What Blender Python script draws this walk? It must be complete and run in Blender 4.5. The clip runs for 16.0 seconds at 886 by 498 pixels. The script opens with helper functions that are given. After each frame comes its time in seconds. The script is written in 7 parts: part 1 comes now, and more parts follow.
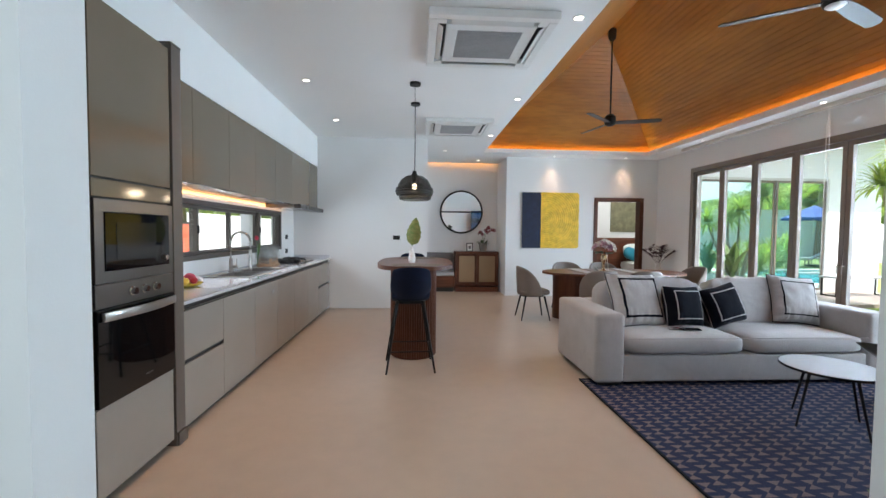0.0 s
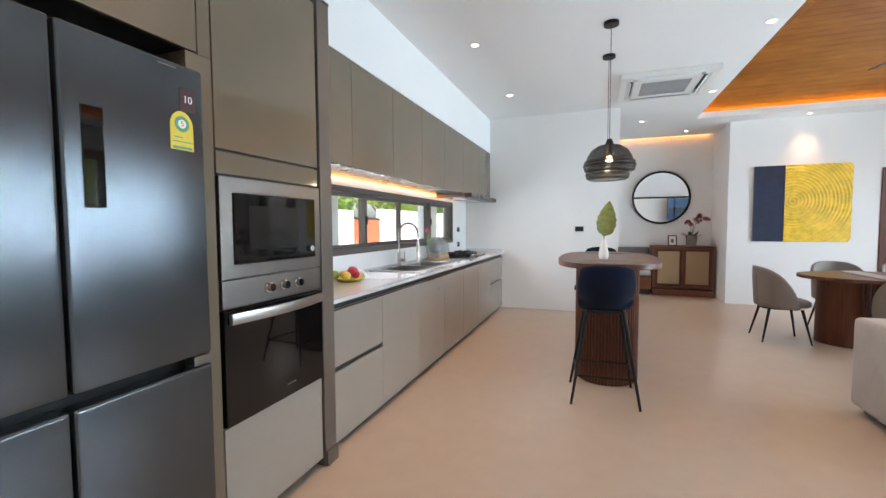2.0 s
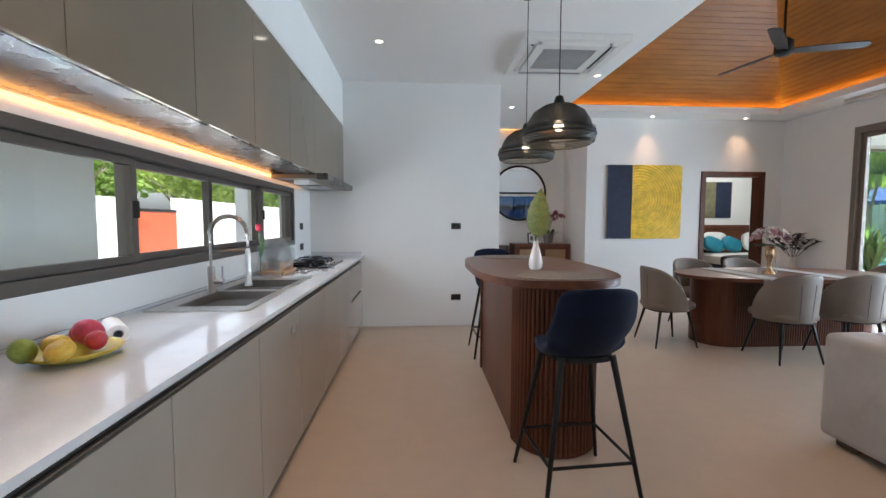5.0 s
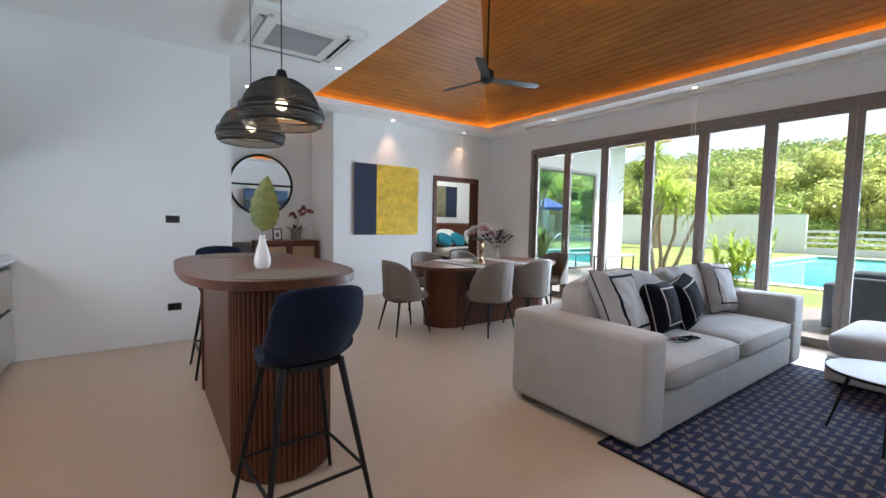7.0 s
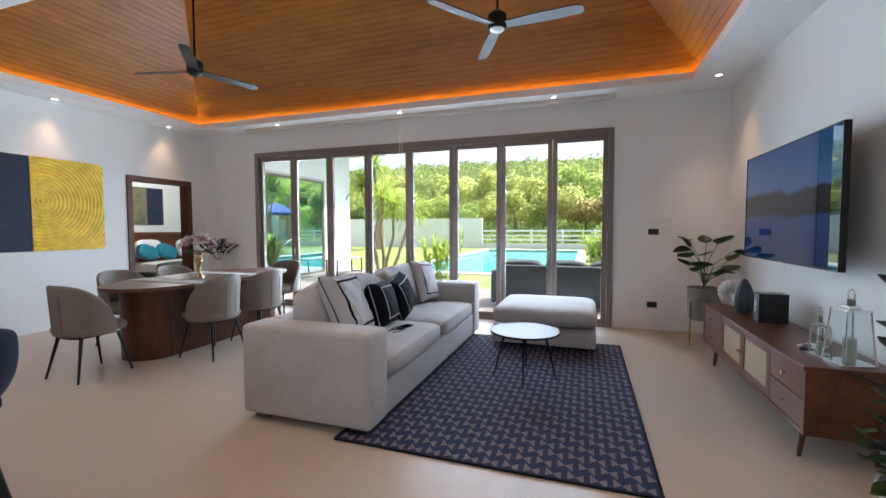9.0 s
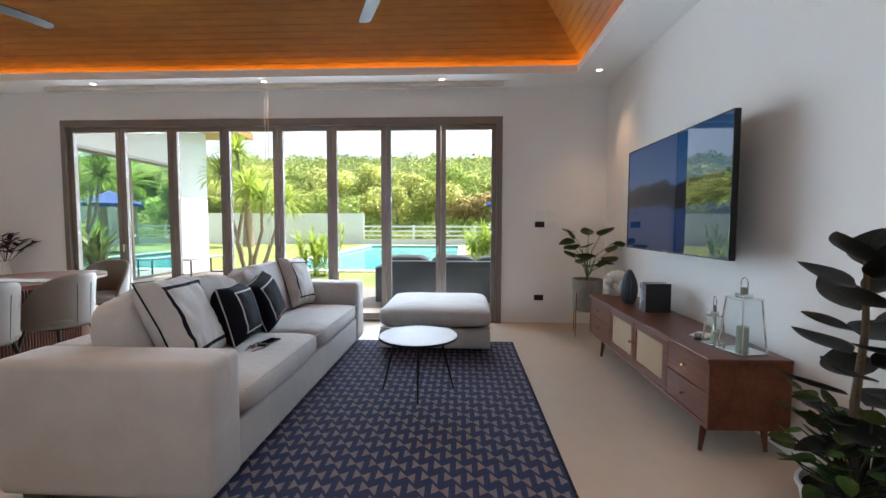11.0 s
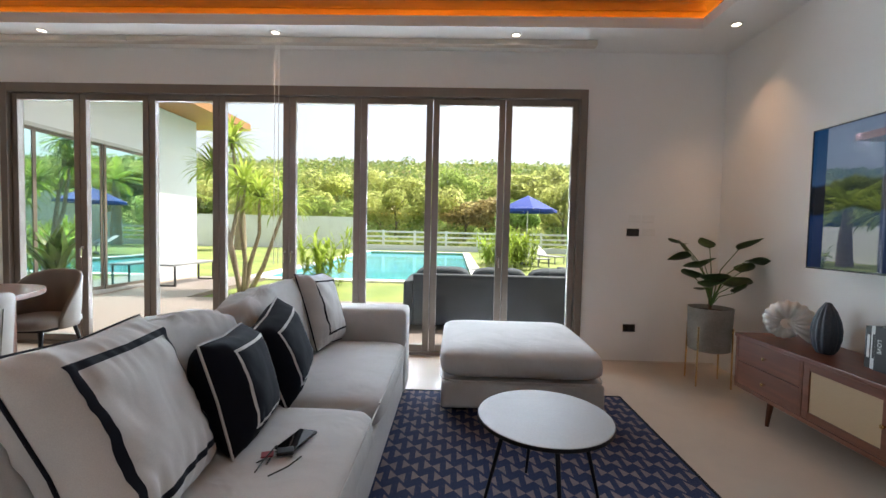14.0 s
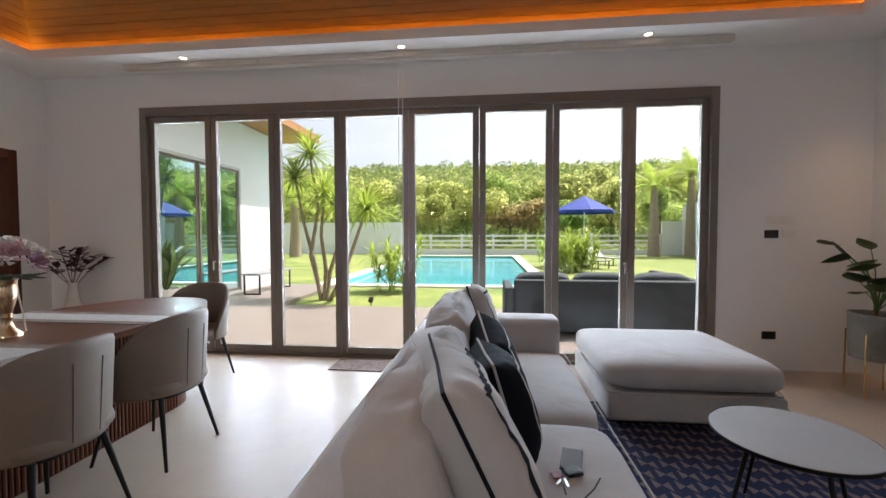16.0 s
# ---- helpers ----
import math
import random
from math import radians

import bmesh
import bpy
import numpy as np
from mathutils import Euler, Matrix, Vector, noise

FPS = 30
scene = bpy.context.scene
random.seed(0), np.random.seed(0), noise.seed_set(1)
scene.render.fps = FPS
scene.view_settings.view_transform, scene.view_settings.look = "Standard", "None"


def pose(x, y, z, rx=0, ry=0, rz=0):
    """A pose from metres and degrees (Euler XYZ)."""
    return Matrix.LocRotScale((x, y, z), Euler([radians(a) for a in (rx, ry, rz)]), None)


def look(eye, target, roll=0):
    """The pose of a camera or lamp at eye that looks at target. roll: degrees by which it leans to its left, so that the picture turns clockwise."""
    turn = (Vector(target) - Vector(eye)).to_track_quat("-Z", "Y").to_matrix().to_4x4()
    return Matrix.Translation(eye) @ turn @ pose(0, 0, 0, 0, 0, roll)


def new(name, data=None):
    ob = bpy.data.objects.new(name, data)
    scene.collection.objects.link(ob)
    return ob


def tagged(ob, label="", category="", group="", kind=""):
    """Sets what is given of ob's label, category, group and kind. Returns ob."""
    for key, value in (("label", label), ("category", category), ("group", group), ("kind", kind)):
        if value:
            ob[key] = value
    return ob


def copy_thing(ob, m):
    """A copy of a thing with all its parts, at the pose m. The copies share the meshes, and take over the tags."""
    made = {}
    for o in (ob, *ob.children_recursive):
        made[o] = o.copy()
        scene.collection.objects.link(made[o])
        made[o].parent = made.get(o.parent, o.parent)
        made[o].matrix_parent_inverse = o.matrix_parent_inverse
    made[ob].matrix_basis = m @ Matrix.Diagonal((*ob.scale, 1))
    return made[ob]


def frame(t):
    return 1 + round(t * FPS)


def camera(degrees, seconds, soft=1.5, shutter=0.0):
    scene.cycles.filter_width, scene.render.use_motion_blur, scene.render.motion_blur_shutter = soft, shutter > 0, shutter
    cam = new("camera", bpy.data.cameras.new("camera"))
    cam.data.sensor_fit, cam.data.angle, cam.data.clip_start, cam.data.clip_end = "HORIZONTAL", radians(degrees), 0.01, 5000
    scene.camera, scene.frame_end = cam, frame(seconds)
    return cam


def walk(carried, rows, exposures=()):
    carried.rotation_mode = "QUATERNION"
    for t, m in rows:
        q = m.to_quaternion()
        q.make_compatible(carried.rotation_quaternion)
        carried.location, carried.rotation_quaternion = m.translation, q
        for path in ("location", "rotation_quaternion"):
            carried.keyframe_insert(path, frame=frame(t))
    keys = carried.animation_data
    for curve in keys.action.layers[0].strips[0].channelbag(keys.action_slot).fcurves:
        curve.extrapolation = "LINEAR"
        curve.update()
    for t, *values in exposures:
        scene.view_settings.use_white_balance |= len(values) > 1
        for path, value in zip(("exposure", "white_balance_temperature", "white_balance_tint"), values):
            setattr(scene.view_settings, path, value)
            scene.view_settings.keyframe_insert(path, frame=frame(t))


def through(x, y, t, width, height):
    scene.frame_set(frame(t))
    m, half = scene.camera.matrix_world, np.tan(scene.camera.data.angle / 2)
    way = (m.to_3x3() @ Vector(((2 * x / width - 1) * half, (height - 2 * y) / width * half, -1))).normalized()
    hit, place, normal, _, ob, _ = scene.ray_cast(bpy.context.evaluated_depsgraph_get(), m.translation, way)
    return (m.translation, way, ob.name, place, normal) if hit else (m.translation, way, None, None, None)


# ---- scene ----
cam = camera(93.3, 16.0)
PATH = [
    (0, (-0.038, 0.004, 1.374), (0.081, 1.999, 1.291), 0.6),
    (0.5, (-0.046, 0.214, 1.371), (-0.141, 2.209, 1.279), 0.4),
    (1, (0.004, 0.399, 1.351), (-0.333, 2.368, 1.25), 0.2),
    (1.5, (-0.028, 0.599, 1.32), (-0.584, 2.517, 1.211), -0.1),
    (2, (-0.171, 0.822, 1.315), (-0.861, 2.696, 1.205), -0.3),
    (2.5, (-0.316, 1.078, 1.317), (-1.035, 2.942, 1.209), -0.4),
    (3, (-0.435, 1.309, 1.327), (-1.113, 3.187, 1.214), -0.4),
    (5.5, (-0.927, 2.349, 1.316), (-0.522, 4.303, 1.185), 0.4),
    (6, (-0.856, 2.386, 1.314), (-0.173, 4.261, 1.177), 0.6),
    (6.5, (-0.742, 2.399, 1.3), (0.187, 4.165, 1.165), 0.4),
    (7, (-0.674, 2.396, 1.291), (0.493, 4.015, 1.159), 1.1),
    (7.5, (-0.646, 2.354, 1.311), (0.745, 3.786, 1.184), 0.8),
    (8, (-0.646, 2.349, 1.319), (0.953, 3.546, 1.207), 0.8),
    (8.5, (-0.683, 2.342, 1.324), (1.088, 3.266, 1.222), 0.3),
    (9, (-0.727, 2.31, 1.324), (1.164, 2.954, 1.225), -0.1),
    (9.5, (-0.74, 2.276, 1.347), (1.211, 2.699, 1.232), -0.4),
    (9.7, (-0.736, 2.298, 1.343), (1.229, 2.648, 1.219), -0.3),
    (11.8, (0.323, 2.584, 1.244), (2.321, 2.603, 1.16), 0.2),
    (12, (0.433, 2.61, 1.249), (2.432, 2.612, 1.171), 0.3),
    (12.5, (0.674, 2.616, 1.217), (2.673, 2.619, 1.143), 0.9),
    (13, (0.866, 2.738, 1.2), (2.865, 2.759, 1.114), 1.3),
    (13.5, (1.006, 3.026, 1.249), (3.003, 3.036, 1.154), 1.3),
    (14, (1.079, 3.22, 1.247), (3.076, 3.275, 1.161), 1.3),
    (14.5, (1.063, 3.418, 1.257), (3.059, 3.522, 1.181), 1.1),
    (15, (1.03, 3.625, 1.288), (3.021, 3.787, 1.201), 0.8),
    (15.5, (1.044, 3.831, 1.268), (3.032, 4.035, 1.19), 0.3),
    (16, (1.045, 4.069, 1.285), (3.032, 4.289, 1.211), -0.1),
]
EXPOSURES = [(0, 1.66, 6050, 10), (1.0, 1.74, 6200, 10), (1.7, 2.03, 6300, 11), (3, 2.02, 6350, 11), (5.5, 1.44, 6100, 11), (6.5, 1.53, 6000, 11), (7.5, 1.54, 5950, 11), (9.5, 1.56, 6050, 12), (12, 1.52, 6400, 11), (14, 1.32, 6550, 12), (16, 1.10, 6500, 15)]
walk(cam, [(t, look(eye, target, roll)) for t, eye, target, roll in PATH], EXPOSURES)

# ---- world, sun, window and fill light ----
world = bpy.data.worlds.new("world")
scene.world = world
world.use_nodes = True
wn = world.node_tree.nodes
sky = wn.new("ShaderNodeTexSky")
sky.sky_type, sky.sun_disc = "NISHITA", False
sky.sun_elevation, sky.sun_rotation = radians(59), radians(144.5)
sky.air_density, sky.dust_density = 1.0, 4.0
wn["Background"].inputs["Strength"].default_value = 0.13
haze = wn.new("ShaderNodeHueSaturation")
haze.inputs["Saturation"].default_value, haze.inputs["Value"].default_value = 0.42, 0.92
world.node_tree.links.new(sky.outputs[0], haze.inputs["Color"])
world.node_tree.links.new(haze.outputs[0], wn["Background"].inputs["Color"])

SUN_DIR = Vector((-0.30, 0.42, -0.86))
sun = bpy.data.lights.new("sun", "SUN")
sun.energy, sun.angle, sun.color = 4.1, radians(0.6), (1.0, 0.95, 0.86)
sun_ob = new("sun", sun)
sun_ob.matrix_basis = Matrix.Translation((0, 0, 12)) @ SUN_DIR.to_track_quat("-Z", "Y").to_matrix().to_4x4()


def area_lamp(name, centre, target, w, h, power, colour):
    """An area lamp: stands in for daylight at an opening, or fills the hall."""
    li = bpy.data.lights.new(name, "AREA")
    li.shape, li.size, li.size_y, li.energy, li.color = "RECTANGLE", w, h, power, colour
    li.cycles.use_multiple_importance_sampling, li.spread = False, radians(145)
    ob = new(name, li)
    ob.matrix_basis = look(centre, target)
    return ob


area_lamp("daylight_bifold", (5.40, 4.88, 1.36), (0, 4.88, 1.25), 5.6, 2.45, 92, (0.69, 0.855, 1.0))
area_lamp("daylight_kitchen", (-2.17, 5.08, 1.36), (0, 5.08, 1.2), 3.1, 0.5, 8, (0.80, 0.91, 1.0))
# added fill behind the walk's start; the hall has no opening here
area_lamp("hall_fill", (0.08, -1.3, 1.6), (0.08, 3, 1.3), 1.2, 2.0, 5, (0.85, 0.97, 1.0))

# ---- materials ----
MATS = {}


def material(name, colour, rough=0.5, metal=0.0, vary=0.06, scale=6.0, fine=90.0, bump=0.05, bump_fine=0.0, spec=0.5,
             stretch=(1, 1, 1), second=None, amount=0.5, coat=0.0, sheen=0.0, objects=0.0, rough_vary=0.08, contrast=(0.35, 0.65)):
    """A surface with large and fine variation. second: a colour mixed in by the large noise; objects: change from piece to piece."""
    if name in MATS:
        return MATS[name]
    m = bpy.data.materials.new(name)
    m.use_nodes = True
    nt = m.node_tree
    N, L = nt.nodes, nt.links
    b = N["Principled BSDF"]
    tc = N.new("ShaderNodeTexCoord")
    mp = N.new("ShaderNodeMapping")
    mp.inputs["Scale"].default_value = stretch
    L.new(tc.outputs["Object"], mp.inputs["Vector"])
    big = N.new("ShaderNodeTexNoise")
    big.inputs["Scale"].default_value, big.inputs["Detail"].default_value = scale, 5
    small = N.new("ShaderNodeTexNoise")
    small.inputs["Scale"].default_value, small.inputs["Detail"].default_value = fine, 3
    L.new(mp.outputs[0], big.inputs["Vector"])
    L.new(mp.outputs[0], small.inputs["Vector"])
    ramp = N.new("ShaderNodeValToRGB")
    ramp.color_ramp.elements[0].position, ramp.color_ramp.elements[1].position = contrast
    c0 = [c * (1 - vary) for c in colour]
    c1 = [min(1, c * (1 + vary)) for c in colour]
    if second:
        c1 = [a + (s - a) * amount * 2 for a, s in zip(colour, second)] if amount <= 0.5 else list(second)
    ramp.color_ramp.elements[0].color, ramp.color_ramp.elements[1].color = (*c0, 1), (*c1, 1)
    L.new(big.outputs["Fac"], ramp.inputs["Fac"])
    mix = N.new("ShaderNodeMix")
    mix.data_type, mix.blend_type = "RGBA", "OVERLAY"
    mix.inputs["Factor"].default_value = min(1.0, vary * 2.5)
    L.new(ramp.outputs["Color"], mix.inputs[6])
    L.new(small.outputs["Fac"], mix.inputs[7])
    out = mix.outputs[2]
    if objects:
        info = N.new("ShaderNodeObjectInfo")
        hsv = N.new("ShaderNodeHueSaturation")
        mr = N.new("ShaderNodeMapRange")
        mr.inputs["To Min"].default_value, mr.inputs["To Max"].default_value = 1 - objects, 1 + objects
        L.new(info.outputs["Random"], mr.inputs["Value"])
        L.new(mr.outputs[0], hsv.inputs["Value"])
        L.new(out, hsv.inputs["Color"])
        out = hsv.outputs[0]
    L.new(out, b.inputs["Base Color"])
    rr = N.new("ShaderNodeMapRange")
    rr.inputs["To Min"].default_value, rr.inputs["To Max"].default_value = max(0.02, rough - rough_vary), min(1, rough + rough_vary)
    L.new(big.outputs["Fac"], rr.inputs["Value"])
    L.new(rr.outputs[0], b.inputs["Roughness"])
    b.inputs["Metallic"].default_value, b.inputs["Specular IOR Level"].default_value = metal, spec
    b.inputs["Coat Weight"].default_value, b.inputs["Coat Roughness"].default_value = coat, 0.08
    b.inputs["Sheen Weight"].default_value, b.inputs["Sheen Roughness"].default_value = sheen, 0.5
    if bump or bump_fine:
        bp = N.new("ShaderNodeBump")
        bp.inputs["Strength"].default_value, bp.inputs["Distance"].default_value = max(bump, bump_fine), 0.004
        L.new((small if bump_fine >= bump else big).outputs["Fac"], bp.inputs["Height"])
        L.new(bp.outputs[0], b.inputs["Normal"])
    MATS[name] = m
    return m


def foliage(name, colour, second, scale=.8, through=.65, objects=.15):
    """Leaves that let part of the light through."""
    m = material(name, colour, .7, vary=.3, scale=scale, fine=9, second=second, objects=objects)
    nt = m.node_tree
    b = nt.nodes["Principled BSDF"]
    src = b.inputs["Base Color"].links[0].from_socket
    tl, mx = nt.nodes.new("ShaderNodeBsdfTranslucent"), nt.nodes.new("ShaderNodeMixShader")
    mx.inputs[0].default_value = through
    nt.links.new(src, tl.inputs["Color"])
    nt.links.new(b.outputs[0], mx.inputs[1])
    nt.links.new(tl.outputs[0], mx.inputs[2])
    nt.links.new(mx.outputs[0], nt.nodes["Material Output"].inputs[0])
    return m


def emitter(name, colour, strength):
    m = bpy.data.materials.new(name)
    m.use_nodes = True
    b = m.node_tree.nodes["Principled BSDF"]
    b.inputs["Base Color"].default_value = (*colour, 1)
    b.inputs["Emission Color"].default_value, b.inputs["Emission Strength"].default_value = (*colour, 1), strength
    return m


def glass(name, tint=(1, 1, 1), gloss=0.03, edge=0.6, rough=0.0, sheen=(0.9, 0.9, 0.9)):
    """A thin pane: clear, with a gloss that grows at a slant."""
    m = bpy.data.materials.new(name)
    m.use_nodes = True
    nt = m.node_tree
    nt.nodes.remove(nt.nodes["Principled BSDF"])
    tr, gl = nt.nodes.new("ShaderNodeBsdfTransparent"), nt.nodes.new("ShaderNodeBsdfGlossy")
    lw, mx = nt.nodes.new("ShaderNodeLayerWeight"), nt.nodes.new("ShaderNodeMixShader")
    pw, ma = nt.nodes.new("ShaderNodeMath"), nt.nodes.new("ShaderNodeMath")
    pw.operation, ma.operation = "POWER", "MULTIPLY_ADD"
    lw.inputs["Blend"].default_value, gl.inputs["Roughness"].default_value = 0.5, rough
    tr.inputs["Color"].default_value, gl.inputs["Color"].default_value = (*tint, 1), (*sheen, 1)
    pw.inputs[1].default_value, ma.inputs[1].default_value, ma.inputs[2].default_value = 5.0, edge, gloss
    nt.links.new(lw.outputs["Facing"], pw.inputs[0])
    nt.links.new(pw.outputs[0], ma.inputs[0])
    nt.links.new(ma.outputs[0], mx.inputs[0])
    nt.links.new(tr.outputs[0], mx.inputs[1])
    nt.links.new(gl.outputs[0], mx.inputs[2])
    nt.links.new(mx.outputs[0], nt.nodes["Material Output"].inputs[0])
    return m


WHITE = material("white_wall_paint", (0.80, 0.80, 0.79), 0.75, vary=0.015, scale=1.2, fine=220, bump=0.0, bump_fine=0.06)
CEILW = material("white_ceiling_paint", (0.82, 0.82, 0.81), 0.8, vary=0.012, scale=1.0, fine=200, bump=0.0, bump_fine=0.04)
FLOOR = material("polished_cement_floor", (0.475, 0.385, 0.302), 0.29, rough_vary=0.035, vary=0.03, scale=1.1, fine=7, bump=0.0, bump_fine=0.02, spec=0.45, second=(0.535, 0.438, 0.348), amount=0.5, contrast=(0.12, 0.88))
ALU = material("taupe_aluminium", (0.19, 0.16, 0.135), 0.42, metal=0.25, vary=0.04, fine=300, bump=0.0, bump_fine=0.03)
ALUK = material("dark_taupe_aluminium", (0.105, 0.09, 0.078), 0.42, metal=0.25, vary=0.04, fine=300, bump=0.0, bump_fine=0.03)
GLASS = glass("window_glass", (0.975, 0.99, 0.985), 0.02, 0.4)
LACQ = material("taupe_gloss_lacquer", (0.175, 0.138, 0.095), 0.10, vary=0.02, scale=0.7, fine=4, bump=0.0, spec=0.45, coat=0.12, rough_vary=0.02)
LACQB = material("greige_gloss_lacquer", (0.35, 0.31, 0.266), 0.14, vary=0.02, scale=0.7, fine=4, bump=0.0, spec=0.45, coat=0.3, rough_vary=0.02)
CARC = material("cabinet_carcass_dark", (0.03, 0.027, 0.024), 0.6)
BRONZE = material("bronze_edge_panel", (0.12, 0.098, 0.078), 0.45, vary=0.05)
QUARTZ = material("white_quartz", (0.63, 0.64, 0.665), 0.06, vary=0.03, scale=9, fine=160, bump=0.0, coat=0.6, rough_vary=0.03)
STEEL = material("brushed_steel", (0.20, 0.182, 0.164), 0.34, metal=1.0, vary=0.02, scale=6, fine=300, stretch=(1, 0.3, 1), bump=0.0, rough_vary=0.04)
CHROME = material("polished_chrome", (0.75, 0.75, 0.75), 0.08, metal=1.0, vary=0.02, rough_vary=0.03)
BLACKGL = material("black_glass", (0.005, 0.005, 0.0055), 0.04, spec=0.42, vary=0.02, rough_vary=0.02)
BLACKM = material("black_powder_coat", (0.007, 0.007, 0.0075), 0.42, vary=0.1, bump_fine=0.05, spec=0.3)
DARKFR = material("dark_graphite_steel", (0.098, 0.110, 0.120), 0.22, metal=0.8, vary=0.005, scale=2, fine=300, stretch=(1, 1, 0.3), bump=0.0, bump_fine=0.02, rough_vary=0.008)
WALNUT = material("walnut_veneer", (0.082, 0.025, 0.012), 0.4, vary=0.16, scale=5, fine=40, stretch=(1, 1, 0.08), second=(0.135, 0.045, 0.021), bump=0.03, spec=0.3, coat=0.04)
WALNUTH = material("walnut_veneer_level", (0.095, 0.031, 0.016), 0.37, vary=0.16, scale=5, fine=40, stretch=(1, 0.1, 1), second=(0.15, 0.054, 0.027), bump=0.03, spec=0.35, coat=0.08)
WALNUTX = material("walnut_veneer_long", (0.115, 0.034, 0.016), 0.37, vary=0.16, scale=5, fine=40, stretch=(0.08, 1, 1), second=(0.165, 0.058, 0.029), bump=0.03, spec=0.35, coat=0.06)
TEAK = material("teak_ceiling_board", (0.265, 0.104, 0.014), 0.42, vary=0.12, scale=4, fine=30, stretch=(0.12, 0.12, 1), second=(0.34, 0.142, 0.022), bump=0.03)
LED = emitter("amber_led", (1.0, 0.47, 0.05), 5.4)
LEDK = emitter("warm_led", (1.0, 0.43, 0.10), 2.0)
BULB = emitter("warm_bulb", (1.0, 0.80, 0.52), 4.0)

# ---- mesh helpers ----


def bevel(bm, w, seg=2, angle=0.6):
    if w > 0:
        es = [e for e in bm.edges if len(e.link_faces) == 2 and e.calc_face_angle(0) > angle]
        bmesh.ops.bevel(bm, geom=es, offset=w, segments=seg, profile=0.6, affect="EDGES", clamp_overlap=True)
    return bm


def box(x0, x1, y0, y1, z0, z1, w=0.0, seg=2):
    bm = bmesh.new()
    bmesh.ops.create_cube(bm, size=1, matrix=Matrix.Translation(((x0 + x1) / 2, (y0 + y1) / 2, (z0 + z1) / 2)) @ Matrix.Diagonal((abs(x1 - x0), abs(y1 - y0), abs(z1 - z0), 1)))
    return bevel(bm, w, seg)


def add(bm, other, m=None):
    """Joins other into bm."""
    if m is not None:
        bmesh.ops.transform(other, matrix=m, verts=other.verts)
    me = bpy.data.meshes.new("join")
    other.to_mesh(me)
    other.free()
    bm.from_mesh(me)
    bpy.data.meshes.remove(me)
    return bm


def boxes(*bs, w=0.0):
    bm = bmesh.new()
    for b in bs:
        add(bm, box(*b, w=w))
    return bm


def rod(p, q, r0, r1=None, seg=12, cap=True):
    p, q = Vector(p), Vector(q)
    d = q - p
    bm = bmesh.new()
    bmesh.ops.create_cone(bm, cap_ends=cap, segments=seg, radius1=r0, radius2=r0 if r1 is None else r1, depth=d.length,
                          matrix=Matrix.Translation((p + q) / 2) @ d.to_track_quat("Z", "Y").to_matrix().to_4x4())
    return bm


def lathe(profile, seg=32, cap=False, ribs=0, depth=0.0):
    """Turns (radius, height) pairs about z. ribs: lobes round the side."""
    bm = bmesh.new()
    rings = []
    for r, z in profile:
        ring = []
        for i in range(seg):
            a = 2 * math.pi * i / seg
            k = 1 + depth * math.cos(ribs * a) if ribs else 1
            ring.append(bm.verts.new((r * k * math.cos(a), r * k * math.sin(a), z)))
        rings.append(ring)
    for a, b in zip(rings, rings[1:]):
        for i in range(seg):
            bm.faces.new((a[i], a[(i + 1) % seg], b[(i + 1) % seg], b[i]))
    if cap:
        bm.faces.new(rings[0][::-1])
        bm.faces.new(rings[-1])
    return bm


def tube(points, r, seg=8, taper=None, closed=False):
    """A pipe along points; taper: the last radius."""
    pts = [Vector(p) for p in points]
    bm = bmesh.new()
    n = len(pts)
    rings, up = [], None
    for i, p in enumerate(pts):
        d = (pts[(i + 1) % n] - pts[i - 1]) if closed else (pts[min(i + 1, n - 1)] - pts[max(i - 1, 0)])
        d.normalize()
        if up is None:
            up = d.orthogonal().normalized()
        up = (up - d * up.dot(d)).normalized()
        side = d.cross(up)
        rad = r if taper is None else r + (taper - r) * i / (n - 1)
        rings.append([bm.verts.new(p + (up * math.cos(a) + side * math.sin(a)) * rad) for a in (2 * math.pi * k / seg for k in range(seg))])
    for i in range(n if closed else n - 1):
        a, b = rings[i], rings[(i + 1) % n]
        for k in range(seg):
            bm.faces.new((a[k], a[(k + 1) % seg], b[(k + 1) % seg], b[k]))
    if not closed:
        bm.faces.new(rings[0][::-1])
        bm.faces.new(rings[-1])
    return bm


def prism(outline, z0, z1, w=0.0, seg=2):
    """A plate with the plan outline (counter-clockwise)."""
    bm = bmesh.new()
    lo = [bm.verts.new((x, y, z0)) for x, y in outline]
    hi = [bm.verts.new((x, y, z1)) for x, y in outline]
    n = len(outline)
    bm.faces.new(lo[::-1])
    bm.faces.new(hi)
    for i in range(n):
        bm.faces.new((lo[i], lo[(i + 1) % n], hi[(i + 1) % n], hi[i]))
    return bevel(bm, w, seg, 0.9)


def oval(a, b, power=2.0, seg=64):
    out = []
    for i in range(seg):
        t = 2 * math.pi * i / seg
        c, s = math.cos(t), math.sin(t)
        out.append((a * math.copysign(abs(c) ** (2 / power), c), b * math.copysign(abs(s) ** (2 / power), s)))
    return out


